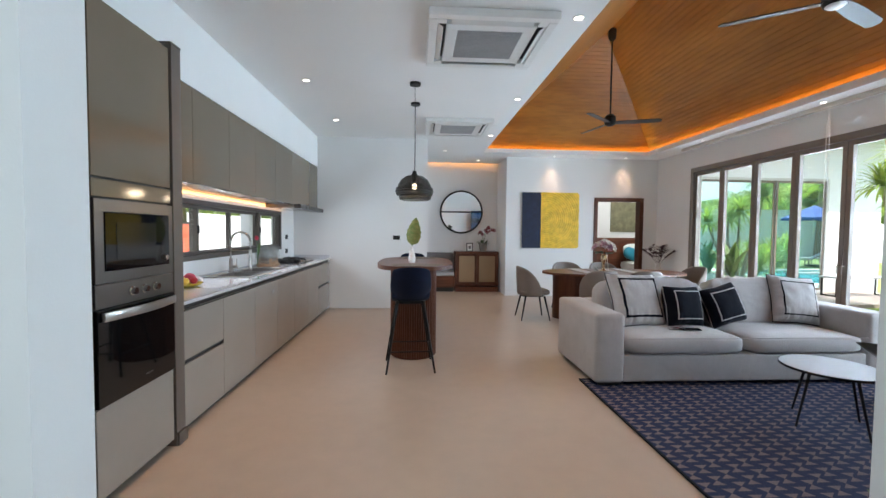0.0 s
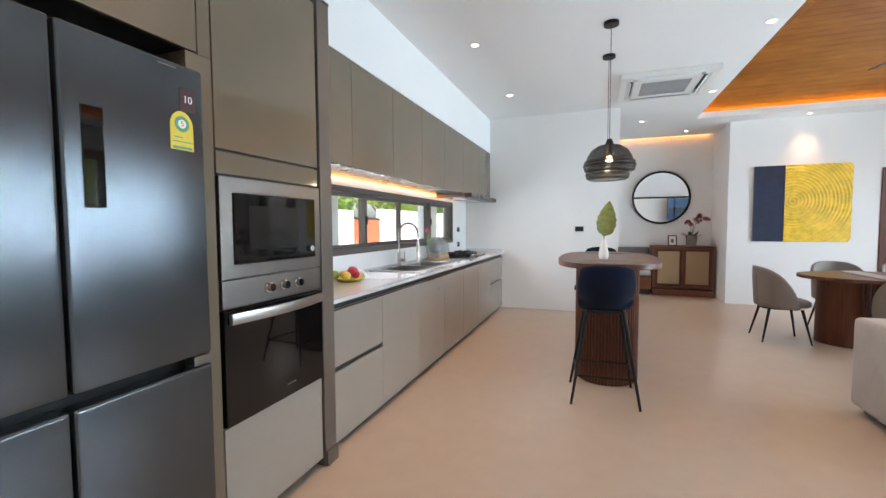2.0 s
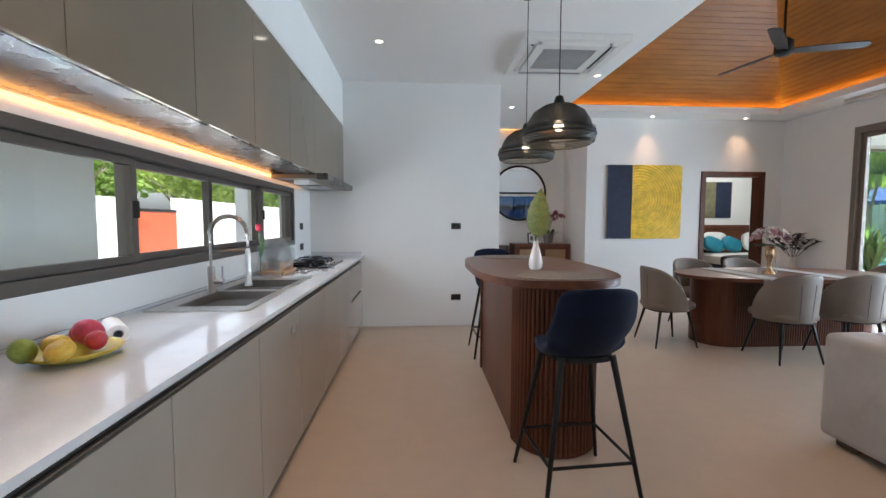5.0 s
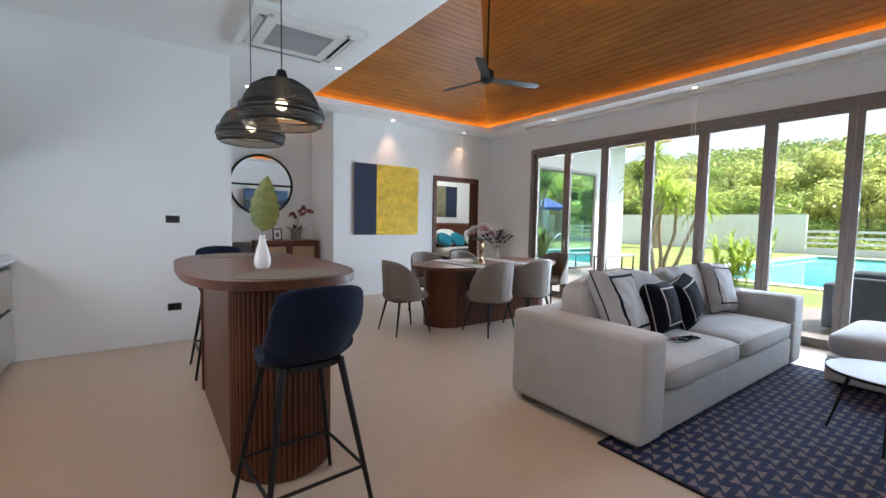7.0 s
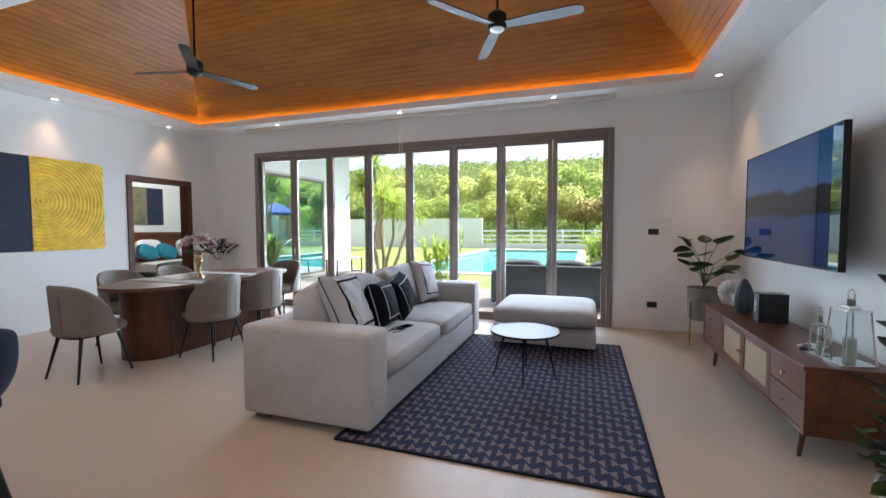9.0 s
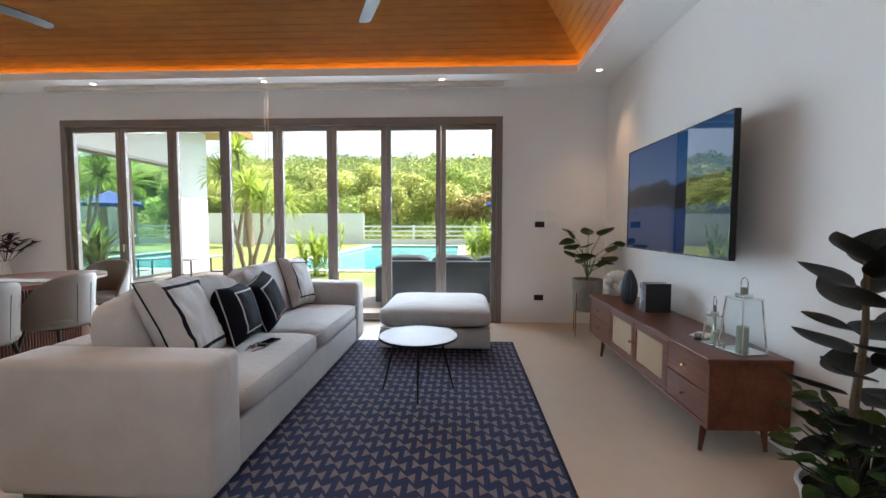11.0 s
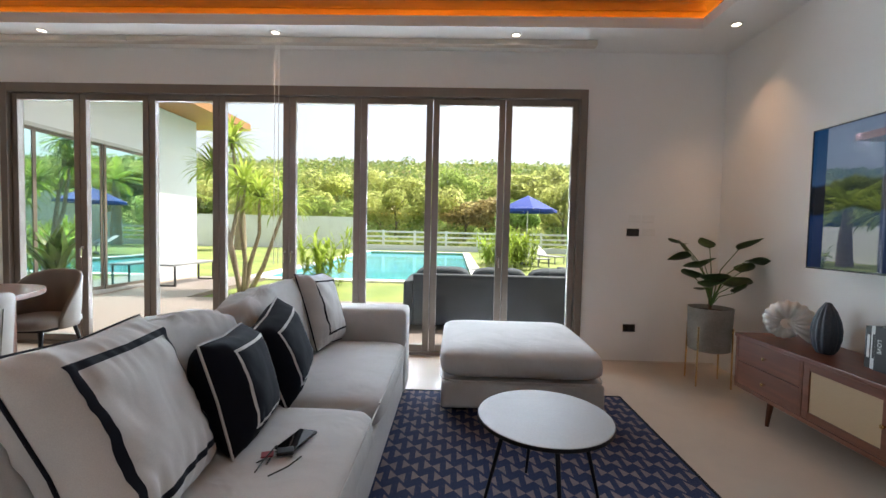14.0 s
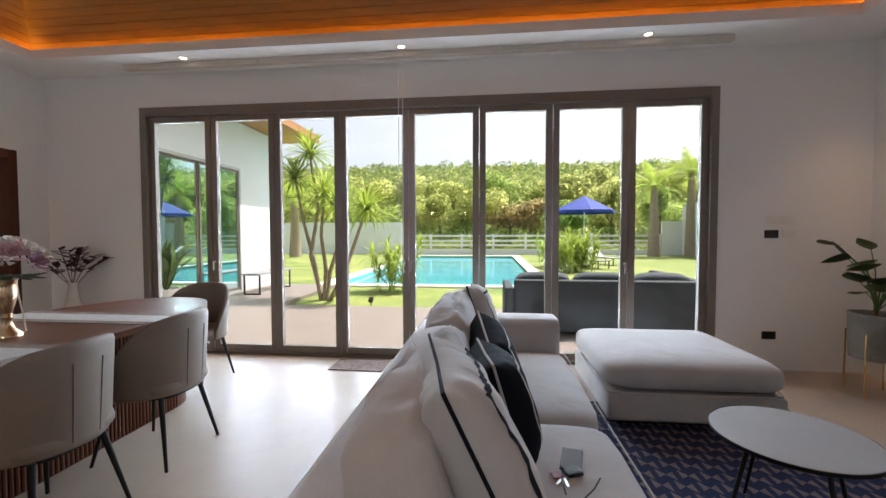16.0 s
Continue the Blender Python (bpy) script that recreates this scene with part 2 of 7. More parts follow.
def puff(a, b, c, p=4.0, q=2.6, n=28, m=14, wrinkle=0.0, seed=0, top=1.0):
    """A stuffed cushion, half sizes a, b, c about its middle: a soft box."""
    bm = bmesh.new()
    rows = []
    for j in range(m + 1):
        f = -math.pi / 2 + math.pi * j / m
        cf, sf = math.cos(f), math.sin(f)
        row = []
        for i in range(n):
            t = 2 * math.pi * i / n
            ct, st = math.cos(t), math.sin(t)
            k = abs(cf) ** (2 / q)
            x = a * k * math.copysign(abs(ct) ** (2 / p), ct)
            y = b * k * math.copysign(abs(st) ** (2 / p), st)
            z = c * math.copysign(abs(sf) ** (2 / q), sf) * (top if sf > 0 else 1)
            if wrinkle > .06:            # creases that run in from the seams
                edge = abs(sf) ** 2.0
                v2 = noise.noise(Vector((x * 36 + seed * 7, y * 5, z * 4))) + .6 * noise.noise(Vector((x * 70 + seed, y * 9, z * 7)))
                z += .015 * v2 * edge * (1 if sf > 0 else .4)
                y += .008 * v2 * (1 - .6 * edge) * (1 if st > 0 else -1) * abs(ct) ** .3
            if wrinkle:
                v = noise.noise(Vector((x * 9 + seed, y * 9, z * 9 + seed * 3))) + 0.5 * noise.noise(Vector((x * 26, y * 26 + seed, z * 26)))
                x, y, z = x * (1 + wrinkle * v * 0.3), y * (1 + wrinkle * v * 0.3), z + wrinkle * v * c * 0.5
            row.append(bm.verts.new((x, y, z)))
        rows.append(row)
    for r0, r1 in zip(rows, rows[1:]):
        for i in range(n):
            bm.faces.new((r0[i], r0[(i + 1) % n], r1[(i + 1) % n], r1[i]))
    bmesh.ops.remove_doubles(bm, verts=bm.verts, dist=0.0004)
    return bm


def plate_with_hole(x0, x1, y0, y1, hx0, hx1, hy0, hy1, z0, z1):
    """One slab with a rectangular opening."""
    bm = bmesh.new()
    xs, ys = (x0, hx0, hx1, x1), (y0, hy0, hy1, y1)
    v = {(i, j, k): bm.verts.new((xs[i], ys[j], (z0, z1)[k])) for i in range(4) for j in range(4) for k in range(2)}
    for i in range(3):
        for j in range(3):
            if (i, j) != (1, 1):
                bm.faces.new([v[a] for a in ((i, j, 1), (i + 1, j, 1), (i + 1, j + 1, 1), (i, j + 1, 1))])
                bm.faces.new([v[a] for a in ((i, j, 0), (i, j + 1, 0), (i + 1, j + 1, 0), (i + 1, j, 0))])
    for k in range(3):
        for a, b in (((k, 0), (k + 1, 0)), ((k, 3), (k + 1, 3)), ((0, k), (0, k + 1)), ((3, k), (3, k + 1))):
            bm.faces.new((v[(*a, 0)], v[(*b, 0)], v[(*b, 1)], v[(*a, 1)]))
    for a, b in (((1, 1), (2, 1)), ((2, 1), (2, 2)), ((2, 2), (1, 2)), ((1, 2), (1, 1))):
        bm.faces.new((v[(*a, 0)], v[(*b, 0)], v[(*b, 1)], v[(*a, 1)]))
    return bm


def moved(bm, m):
    bmesh.ops.transform(bm, matrix=m, verts=bm.verts)
    return bm


def part(name, bm, mat, parent=None, label="", smooth=False):
    """Links a bmesh as one mesh object under a thing or a part."""
    me = bpy.data.meshes.new(name)
    bmesh.ops.recalc_face_normals(bm, faces=bm.faces)
    bm.to_mesh(me)
    bm.free()
    for mm in (mat if isinstance(mat, (list, tuple)) else [mat]):
        me.materials.append(mm)
    return finish(name, me, parent, label, smooth)


def finish(name, me, parent, label, smooth):
    if smooth:
        me.polygons.foreach_set("use_smooth", [True] * len(me.polygons))
        me.set_sharp_from_angle(angle=radians(smooth if smooth > 1 else 40))
    ob = new(name, me)
    if parent is not None:
        ob.parent = parent
    if label:
        ob["label"] = label
    return ob


def wpart(name, bm, mat, parent, label="", smooth=False):
    """A part whose mesh is given in the world's metres."""
    root = parent
    while root.parent:
        root = root.parent
    return part(name, moved(bm, root.matrix_basis.inverted()), mat, parent, label, smooth)


def thing(name, m, label, category, group=""):
    """The Empty at the base of a thing."""
    ob = new(name)
    ob.empty_display_size = 0.1
    ob.matrix_basis = m
    return tagged(ob, label, category, group)


def structure(name, bm, mat, label="", category="", smooth=False):
    return tagged(part(name, bm, mat, None, "", smooth), label, category or name.split("_")[0], kind="structure")

# ---- structure ----
XW, YF, YT, XK, YK, ZC = 5.21, 8.95, 0.66, -2.20, 7.415, 2.99   # window wall, far wall, screen wall, kitchen wall, kitchen end, ceiling
WY0, WY1, WZ = 1.97, 7.79, 2.63
structure("wall_window", boxes((XW, XW + .2, YT - .12, WY0, 0, 3.2), (XW, XW + .2, WY1, 9.6, 0, 3.2), (XW, XW + .2, WY0, WY1, WZ, 3.2)), WHITE, "white painted wall round the folding glass doors", "wall")
structure("wall_far", boxes((1.85, 3.87, YF, YF + .15, 0, 3.2), (4.82, XW, YF, YF + .15, 0, 3.2), (3.87, 4.82, YF, YF + .15, 2.08, 3.2)), WHITE, "white painted wall with the bedroom door", "wall")
structure("wall_foyer_side", boxes((1.85, 2.0, YF + .15, 10.15, 0, 3.2)), WHITE, "white painted return wall", "wall")
structure("wall_foyer_back", boxes((-0.75, 1.85, 10.0, 10.15, 0, 3.2)), WHITE, "white painted wall behind the round mirror", "wall")
structure("wall_foyer_left", boxes((-0.75, -0.6, YK + .15, 10.0, 0, 3.2)), WHITE, "plain white painted wall", "wall")
structure("wall_kitchen_end", boxes((XK - .15, 0.12, YK, YK + .15, 0, 3.2)), WHITE, "white painted kitchen end wall", "wall")
KY0, KY1, KZ0, KZ1 = 3.43, 6.74, 1.07, 1.66
structure("wall_kitchen", boxes((XK - .15, XK, .5, KY0, 0, 3.2), (XK - .15, XK, KY1, YK, 0, 3.2), (XK - .15, XK, KY0, KY1, 0, KZ0), (XK - .15, XK, KY0, KY1, KZ1, 3.2)), WHITE, "white painted kitchen wall with a ribbon window", "wall")
structure("wall_screen", boxes((0.74, XW, YT - .12, YT, 0, 3.2)), WHITE, "white painted wall behind the television", "wall")
structure("wall_entry", boxes((XK, -0.58, .615, .73, 0, 3.2)), WHITE, "white painted wall stub beside the fridge", "wall")
structure("wall_hall", boxes((-1.2, -1.05, -1.6, .615, 0, 3.2), (1.2, 1.35, -1.6, YT - .12, 0, 3.2), (-1.2, 1.35, -1.75, -1.6, 0, 3.2)), WHITE, "plain white hall walls", "wall")
structure("soffit", boxes((XK, -1.79, .73, YK, 2.47, ZC)), WHITE, "white boxed-in soffit above the wall cabinets", "soffit")
# flat ceiling round the wooden vault
CX0, CX1, CY0, CY1 = 1.28, 4.72, 1.18, 8.52
structure("ceiling", boxes((XK, CX0, .5, YF, ZC, ZC + .05), (-0.75, 1.85, YF, 9.88, ZC, ZC + .05), (CX0, XW, CY1, YF, ZC, ZC + .05), (CX1, XW, CY0, CY1, ZC, ZC + .05), (CX0, XW, .5, CY0, ZC, ZC + .05),
                           (-1.2, 1.35, -1.75, .5, 2.7, 2.75),
                           (CX0 - .02, CX0, CY0 - .02, CY1 + .02, ZC + .05, ZC + .09), (CX1, CX1 + .02, CY0 - .02, CY1 + .02, ZC + .05, ZC + .09), (CX0, CX1, CY0 - .02, CY0, ZC + .05, ZC + .09), (CX0, CX1, CY1, CY1 + .02, ZC + .05, ZC + .09)), CEILW, "flat white ceiling with a cove edge", "ceiling")


def vault():
    """The hipped ceiling of narrow boards: every board is a shallow bar along the eaves, mitred at the hips."""
    o, z0, rise, rows, gap, th = 0.17, 3.075, 1.56, 33, 0.004, 0.008
    x0, x1, y0, y1 = CX0 - o, CX1 + o, CY0 - o, CY1 + o
    half = (x1 - x0) / 2
    bm = bmesh.new()

    def ring(s, drop):
        d, z = half * s, z0 + rise * s - drop
        return [(x0 + d, y0 + d, z), (x1 - d, y0 + d, z), (x1 - d, y1 - d, z), (x0 + d, y1 - d, z)]

    for r in range(rows):
        s0, s1 = r / rows + gap / 2 / half, (r + 1) / rows - gap / 2 / half
        lo, hi = ring(s0, th), ring(min(s1, 0.999), th)
        lob, hib = ring(s0, 0), ring(min(s1, 0.999), 0)
        for k in range(4):
            a, b, c, d = lo[k], lo[(k + 1) % 4], hi[(k + 1) % 4], hi[k]
            v = [bm.verts.new(p) for p in (a, b, c, d, lob[k], lob[(k + 1) % 4], hib[(k + 1) % 4], hib[k])]
            for f in ((0, 1, 2, 3), (0, 4, 5, 1), (3, 2, 6, 7)):
                bm.faces.new([v[i] for i in f])
    b0, b1 = ring(0, -0.004), ring(0.999, -0.004)
    for k in range(4):
        bm.faces.new([bm.verts.new(p) for p in (b0[k], b0[(k + 1) % 4], b1[(k + 1) % 4], b1[k])])
    bm.normal_update()
    for f in bm.faces:
        if f.normal.z > 0:
            f.normal_flip()
    me = bpy.data.meshes.new("ceiling_vault")
    bm.to_mesh(me)
    bm.free()
    me.materials.append(TEAK)
    return tagged(new("ceiling_vault", me), "hipped vault ceiling of golden-brown timber boards", "ceiling", kind="structure")


vault()
structure("cove_light", boxes((CX0 - .13, CX0 - .11, CY0 - .1, CY1 + .1, ZC + .052, ZC + .07), (CX1 + .11, CX1 + .13, CY0 - .1, CY1 + .1, ZC + .052, ZC + .07),
                              (CX0 - .1, CX1 + .1, CY0 - .13, CY0 - .11, ZC + .052, ZC + .07), (CX0 - .1, CX1 + .1, CY1 + .11, CY1 + .13, ZC + .052, ZC + .07)), LED, "amber light strip hidden in the ceiling cove", "light strip")
ROOFT = material("grey_roof_tile", (0.16, 0.15, 0.14), 0.8, vary=0.1)


def roof():
    bm = boxes((-4.0, CX0 - .4, -1.9, 10.4, 3.22, 3.4), (CX1 + .4, 6.55, -1.9, 9.4, 3.22, 3.4), (CX0 - .4, CX1 + .4, -1.9, CY0 - .4, 3.22, 3.4), (CX0 - .4, CX1 + .4, CY1 + .4, 10.4, 3.22, 3.4))
    x0, x1, y0, y1 = CX0 - .4, CX1 + .4, CY0 - .4, CY1 + .4
    h = (x1 - x0) / 2
    a = [bm.verts.new(p) for p in ((x0, y0, 3.4), (x1, y0, 3.4), (x1, y1, 3.4), (x0, y1, 3.4), (x0 + h, y0 + h, 5.3), (x0 + h, y1 - h, 5.3))]
    for f in ((0, 1, 4), (1, 2, 5, 4), (2, 3, 5), (3, 0, 4, 5)):
        bm.faces.new([a[i] for i in f])
    return structure("roof", bm, ROOFT, "grey roof over the house with wide eaves", "roof")


roof()
structure("floor", boxes((XK - .15, XW + .2, -1.75, 10.15, -.2, 0)), FLOOR, "seamless polished beige cement floor with soft mottling", "floor")

SKIRT = material("pale_skirting", (0.60, 0.55, 0.49), 0.5, vary=0.03)
structure("baseboard", boxes((XW - .008, XW, YT, WY0, .001, .012), (XK + .6, .12, YK - .008, YK, .001, .012)), SKIRT, "thin pale skirting strip", "baseboard")


def bifold():
    """Eight folding glass leaves in a taupe frame."""
    w = tagged(new("window_1"), "row of eight closed taupe aluminium folding glass doors", "folding doors", kind="structure")
    w.matrix_basis = pose(XW, 0, 0)
    f = .07
    part("window_frame", boxes((-.035, .14, WY0, WY0 + f, 0, WZ), (-.035, .14, WY1 - f, WY1, 0, WZ), (-.035, .14, WY0 + f, WY1 - f, WZ - .09, WZ), (-.01, .12, WY0 + f, WY1 - f, 0, .03), w=.004), ALU, w)
    n = 8
    lw = (WY1 - WY0 - 2 * f) / n
    for i in range(n):
        y0 = WY0 + f + i * lw + .003
        y1 = y0 + lw - .006
        st, z0, z1 = .062, .034, WZ - .094
        sash = part("sash", boxes((.01, .065, y0, y0 + st, z0, z1), (.01, .065, y1 - st, y1, z0, z1), (.01, .065, y0 + st, y1 - st, z1 - .06, z1), (.01, .065, y0 + st, y1 - st, z0, z0 + .07), w=.005), ALU, w)
        p = part("pane", box(.034, .040, y0 + st, y1 - st, z0 + .07, z1 - .06), GLASS, sash)
        p.visible_shadow = False
        if i in (1, 3, 4, 6):
            yy = y0 + st / 2 if i in (1, 4) else y1 - st / 2
            part("handle", add(rod((-.002, yy, 1.0), (.012, yy, 1.0), .012), tube([(-.004, yy, 1.0), (-.03, yy, 1.0), (-.035, yy, .99), (-.033, yy + .002, .9)], .008)), CHROME, sash, "steel lever handle")
    return w


bifold()


def ribbon_window():
    w = tagged(new("window_2"), "low ribbon window with taupe aluminium sliding panes", "window", kind="structure")
    w.matrix_basis = pose(XK, 0, 0)
    f = .05
    part("window_frame", boxes((-.11, .012, KY0, KY0 + f, KZ0, KZ1), (-.11, .012, KY1 - f, KY1, KZ0, KZ1), (-.11, .012, KY0 + f, KY1 - f, KZ1 - f, KZ1), (-.11, .012, KY0 + f, KY1 - f, KZ0, KZ0 + f), w=.004), ALUK, w)
    lw = (KY1 - KY0 - 2 * f) / 4
    for i in range(4):
        y0, y1 = KY0 + f + i * lw - .012 * (i > 0), KY0 + f + (i + 1) * lw + .012 * (i < 3)
        dx = -.03 if i % 3 == 0 else -.075
        st, z0, z1 = .04, KZ0 + f + .002, KZ1 - f - .002
        sash = part("sash", boxes((dx - .02, dx + .02, y0, y0 + st, z0, z1), (dx - .02, dx + .02, y1 - st, y1, z0, z1), (dx - .02, dx + .02, y0 + st, y1 - st, z1 - .035, z1), (dx - .02, dx + .02, y0 + st, y1 - st, z0, z0 + .035), w=.003), ALUK, w)
        p = part("pane", box(dx - .003, dx + .003, y0 + st, y1 - st, z0 + .035, z1 - .035), GLASS, sash)
        p.visible_shadow = False
        if i in (0, 3):
            yy = y1 - st / 2 if i == 0 else y0 + st / 2
            part("latch", box(dx + .02, dx + .034, yy - .014, yy + .014, 1.33, 1.41, .004), BLACKM, sash)
    return w


ribbon_window()

# ---- kitchen ----
FX, UX, TX = -1.585, -1.79, -1.56      # fronts of base, wall and tall cabinets


def base_cabinet(y0, y1, drawers=False, vent=False):
    c = thing("base_cabinet", pose(XK, y0, 0), "glossy greige lacquered base cabinet with a dark finger groove", "cabinet", "base cabinets")
    wpart("body", boxes((XK + .01, FX - .022, y0 + .001, y1 - .001, .06, .86), (XK + .01, FX - .04, y0 + .001, y1 - .001, .0, .06)), CARC, c)
    if drawers:
        for z0, z1 in ((.045, .465), (.495, .825)):
            wpart("drawer_front", box(FX - .02, FX, y0 + .002, y1 - .002, z0, z1, .003), LACQB, c)
    else:
        d = wpart("door", box(FX - .02, FX, y0 + .002, y1 - .002, .045, .825, .003), LACQB, c)
        if vent:
            wpart("badge", box(FX, FX + .002, y1 - .17, y1 - .10, .70, .735, .001), STEEL, d, "small metal badge")
    return c


YB = (2.80, 3.42, 4.07, 4.70, 5.33, 5.97, 6.60, 7.41)
for k, (a, b) in enumerate(zip(YB, YB[1:])):
    base_cabinet(a, b, drawers=k in (0, 6), vent=k == 2)

UNDER = material("dark_reflective_panel", (.045, .04, .036), .28, metal=.3, vary=.02)
YU = (2.80, 3.39, 4.02, 4.64, 5.28, 5.98, 6.72, 7.41)
for a, b in zip(YU, YU[1:]):
    c = thing("wall_cabinet", pose(XK, a, 1.74), "glossy taupe lacquered wall cabinet with a flush door", "cabinet", "wall cabinets")
    wpart("body", box(XK + .005, UX - .022, a + .001, b - .001, 1.745, 2.465), CARC, c)
    wpart("door", box(UX - .02, UX, a + .0015, b - .0015, 1.735, 2.465, .002), LACQ, c)
    wpart("bottom_panel", box(XK + .03, UX - .024, a + .001, b - .001, 1.733, 1.744), UNDER, c)

t = tagged(part("under_cabinet_light", box(XK + .004, XK + .018, 2.85, 7.0, 1.712, 1.722), LEDK), "thin warm light strip under the wall cabinets", "light strip")


def worktop():
    w = thing("worktop", pose(XK, 2.8, .86), "long white quartz worktop with a low upstand", "worktop")
    sy0, sy1, sx0, sx1 = 4.22, 5.36, -2.13, -1.70
    wpart("slab", bevel(plate_with_hole(XK + .002, FX + .03, 2.80, YK - .002, sx0, sx1, sy0, sy1, .878, .90), .003, 2), QUARTZ, w)
    wpart("groove_rail", boxes((FX - .05, FX - .012, 2.802, YK - .004, .862, .877), (FX - .012, FX - .004, 2.802, YK - .004, .833, .838)), BRONZE, w, "dark bronze finger groove")
    wpart("upstand", boxes((XK + .002, XK + .012, 2.80, YK - .02, .9, .915), (XK + .012, FX, YK - .02, YK - .002, .9, .945)), QUARTZ, w)
    return w


worktop()


SINKST = material("satin_sink_steel", (0.46, 0.44, 0.42), 0.3, metal=1.0, vary=0.03, scale=6, fine=300, stretch=(1, 0.3, 1), bump=0.0, rough_vary=0.05)


def sink():
    s = thing("sink", pose(-1.92, 4.8, .90), "double-bowl brushed steel inset sink", "sink")
    sy0, sy1, sx0, sx1 = 4.20, 5.38, -2.15, -1.68

    def bowl(y0, y1, depth):
        x0, x1 = -2.06, -1.73
        bm = boxes((x0 - .003, x0, y0, y1, .9 - depth, .902), (x1, x1 + .003, y0, y1, .9 - depth, .902), (x0 - .003, x1 + .003, y0 - .003, y0, .9 - depth, .902), (x0 - .003, x1 + .003, y1, y1 + .003, .9 - depth, .902), (x0 - .003, x1 + .003, y0 - .003, y1 + .003, .9 - depth - .003, .9 - depth))
        return bm
    ys = (4.30, 4.74, 4.80, 5.22)
    rim = boxes((sx0, -2.063, sy0, sy1, .9005, .906), (-1.727, sx1, sy0, sy1, .9005, .906), (-2.063, -1.727, sy0, ys[0] - .003, .9005, .906), (-2.063, -1.727, ys[1] + .003, ys[2] - .003, .9005, .906), (-2.063, -1.727, ys[3] + .003, sy1, .9005, .906))
    wpart("rim", rim, SINKST, s)
    wpart("bowl", bowl(ys[0], ys[1], .17), SINKST, s)
    wpart("bowl", bowl(ys[2], ys[3], .15), SINKST, s)
    wpart("drain", moved(lathe([(.0, .004), (.04, .004), (.045, 0)], 20), pose(-1.9, 4.52, .733)), CHROME, s)
    wpart("drain", moved(lathe([(.0, .004), (.04, .004), (.045, 0)], 20), pose(-1.9, 5.02, .753)), CHROME, s)
    return s


sink()


def faucet():
    f = thing("kitchen_faucet", pose(-2.09, 4.72, .906), "tall brushed steel spring kitchen faucet", "faucet")
    part("base", moved(lathe([(.03, 0), (.03, .01), (.022, .02), (.02, .14), (.016, .15), (.0, .15)], 20), pose(0, 0, 0)), SINKST, f, smooth=True)
    arc = [(0, 0, .14), (0, 0, .335)] + [(.095 - .095 * math.cos(a), .05 * (1 - math.cos(a)) / 2, .335 + .105 * math.sin(a)) for a in [math.pi * k / 16 for k in range(1, 17)]] + [(.19, .05, .26)]
    part("hose", tube(arc, .008, 10), SINKST, f, smooth=True)
    coil = []
    n = 260
    for i in range(n):
        s = i / (n - 1) * (len(arc) - 2) + 0.5
        k = min(int(s), len(arc) - 2)
        p = Vector(arc[k]).lerp(Vector(arc[k + 1]), s - k)
        a = i * 0.9
        d = (Vector(arc[k + 1]) - Vector(arc[k])).normalized()
        u = Vector((0, 1, 0))
        v = d.cross(u)
        coil.append(p + (u * math.cos(a) + v * math.sin(a)) * .0135)
    part("spring", tube(coil, .0028, 4), CHROME, f, smooth=True)
    part("spray_head", moved(lathe([(.012, .22), (.018, .18), (.018, .02), (.023, .0), (.0, .0)], 18), pose(.19, .05, .03)), SINKST, f, smooth=True)
    part("holder_arm", tube([(0, 0, .24), (.1, .022, .24), (.18, .046, .24)], .006, 8), SINKST, f, smooth=True)
    part("lever", add(rod((.0, 0, .06), (.07, .0, .06), .016), rod((.06, 0, .06), (.062, .0, .15), .006)), SINKST, f, smooth=True)
    return f


faucet()


def hob():
    h = thing("gas_hob", pose(-1.9, 6.35, .90), "black glass gas hob with cast-iron pan supports", "hob")
    part("glass_top", box(-.25, .21, -.38, .38, .001, .012, .004), BLACKGL, h)
    for x, y, r in ((-.08, -.21, .055), (-.08, .2, .055), (.06, 0, .035)):
        part("burner", moved(lathe([(r * 1.2, 0), (r * 1.2, .012), (r, .014), (r, .026), (r * .6, .03), (0, .03)], 20), pose(x, y, .012)), BLACKM, h, smooth=True)
        bm = bmesh.new()
        for k in range(4):
            a = k * math.pi / 2 + math.pi / 4
            add(bm, tube([(x + .13 * math.cos(a), y + .13 * math.sin(a), .012), (x + .125 * math.cos(a), y + .125 * math.sin(a), .055), (x + .03 * math.cos(a), y + .03 * math.sin(a), .058)], .006, 6))
        add(bm, tube([(x + .128 * math.cos(a), y + .128 * math.sin(a), .04) for a in [2 * math.pi * k / 16 for k in range(16)]], .005, 6, closed=True))
        part("pan_support", bm, BLACKM, h, smooth=True)
    for k in range(3):
        part("knob", moved(lathe([(.019, 0), (.019, .018), (.014, .024), (0, .024)], 16), pose(.16, -.12 + k * .12, .012)), CHROME, h, smooth=True)
    return h


hob()


def hood():
    h = thing("cooker_hood", pose(-2.0, 6.35, 1.70), "slim stainless steel slide-out cooker hood", "cooker hood")
    wpart("body", box(XK + .03, -1.78, 5.99, 7.38, 1.69, 1.731, .004), STEEL, h)
    wpart("visor", box(-1.778, -1.68, 5.99, 7.38, 1.682, 1.740, .006), UNDER, h, "dark reflective slide-out visor")
    for y in (6.3, 6.95):
        wpart("filter", box(-2.12, -1.86, y - .25, y + .25, 1.684, 1.689, .001), CHROME, h)
    return h


hood()


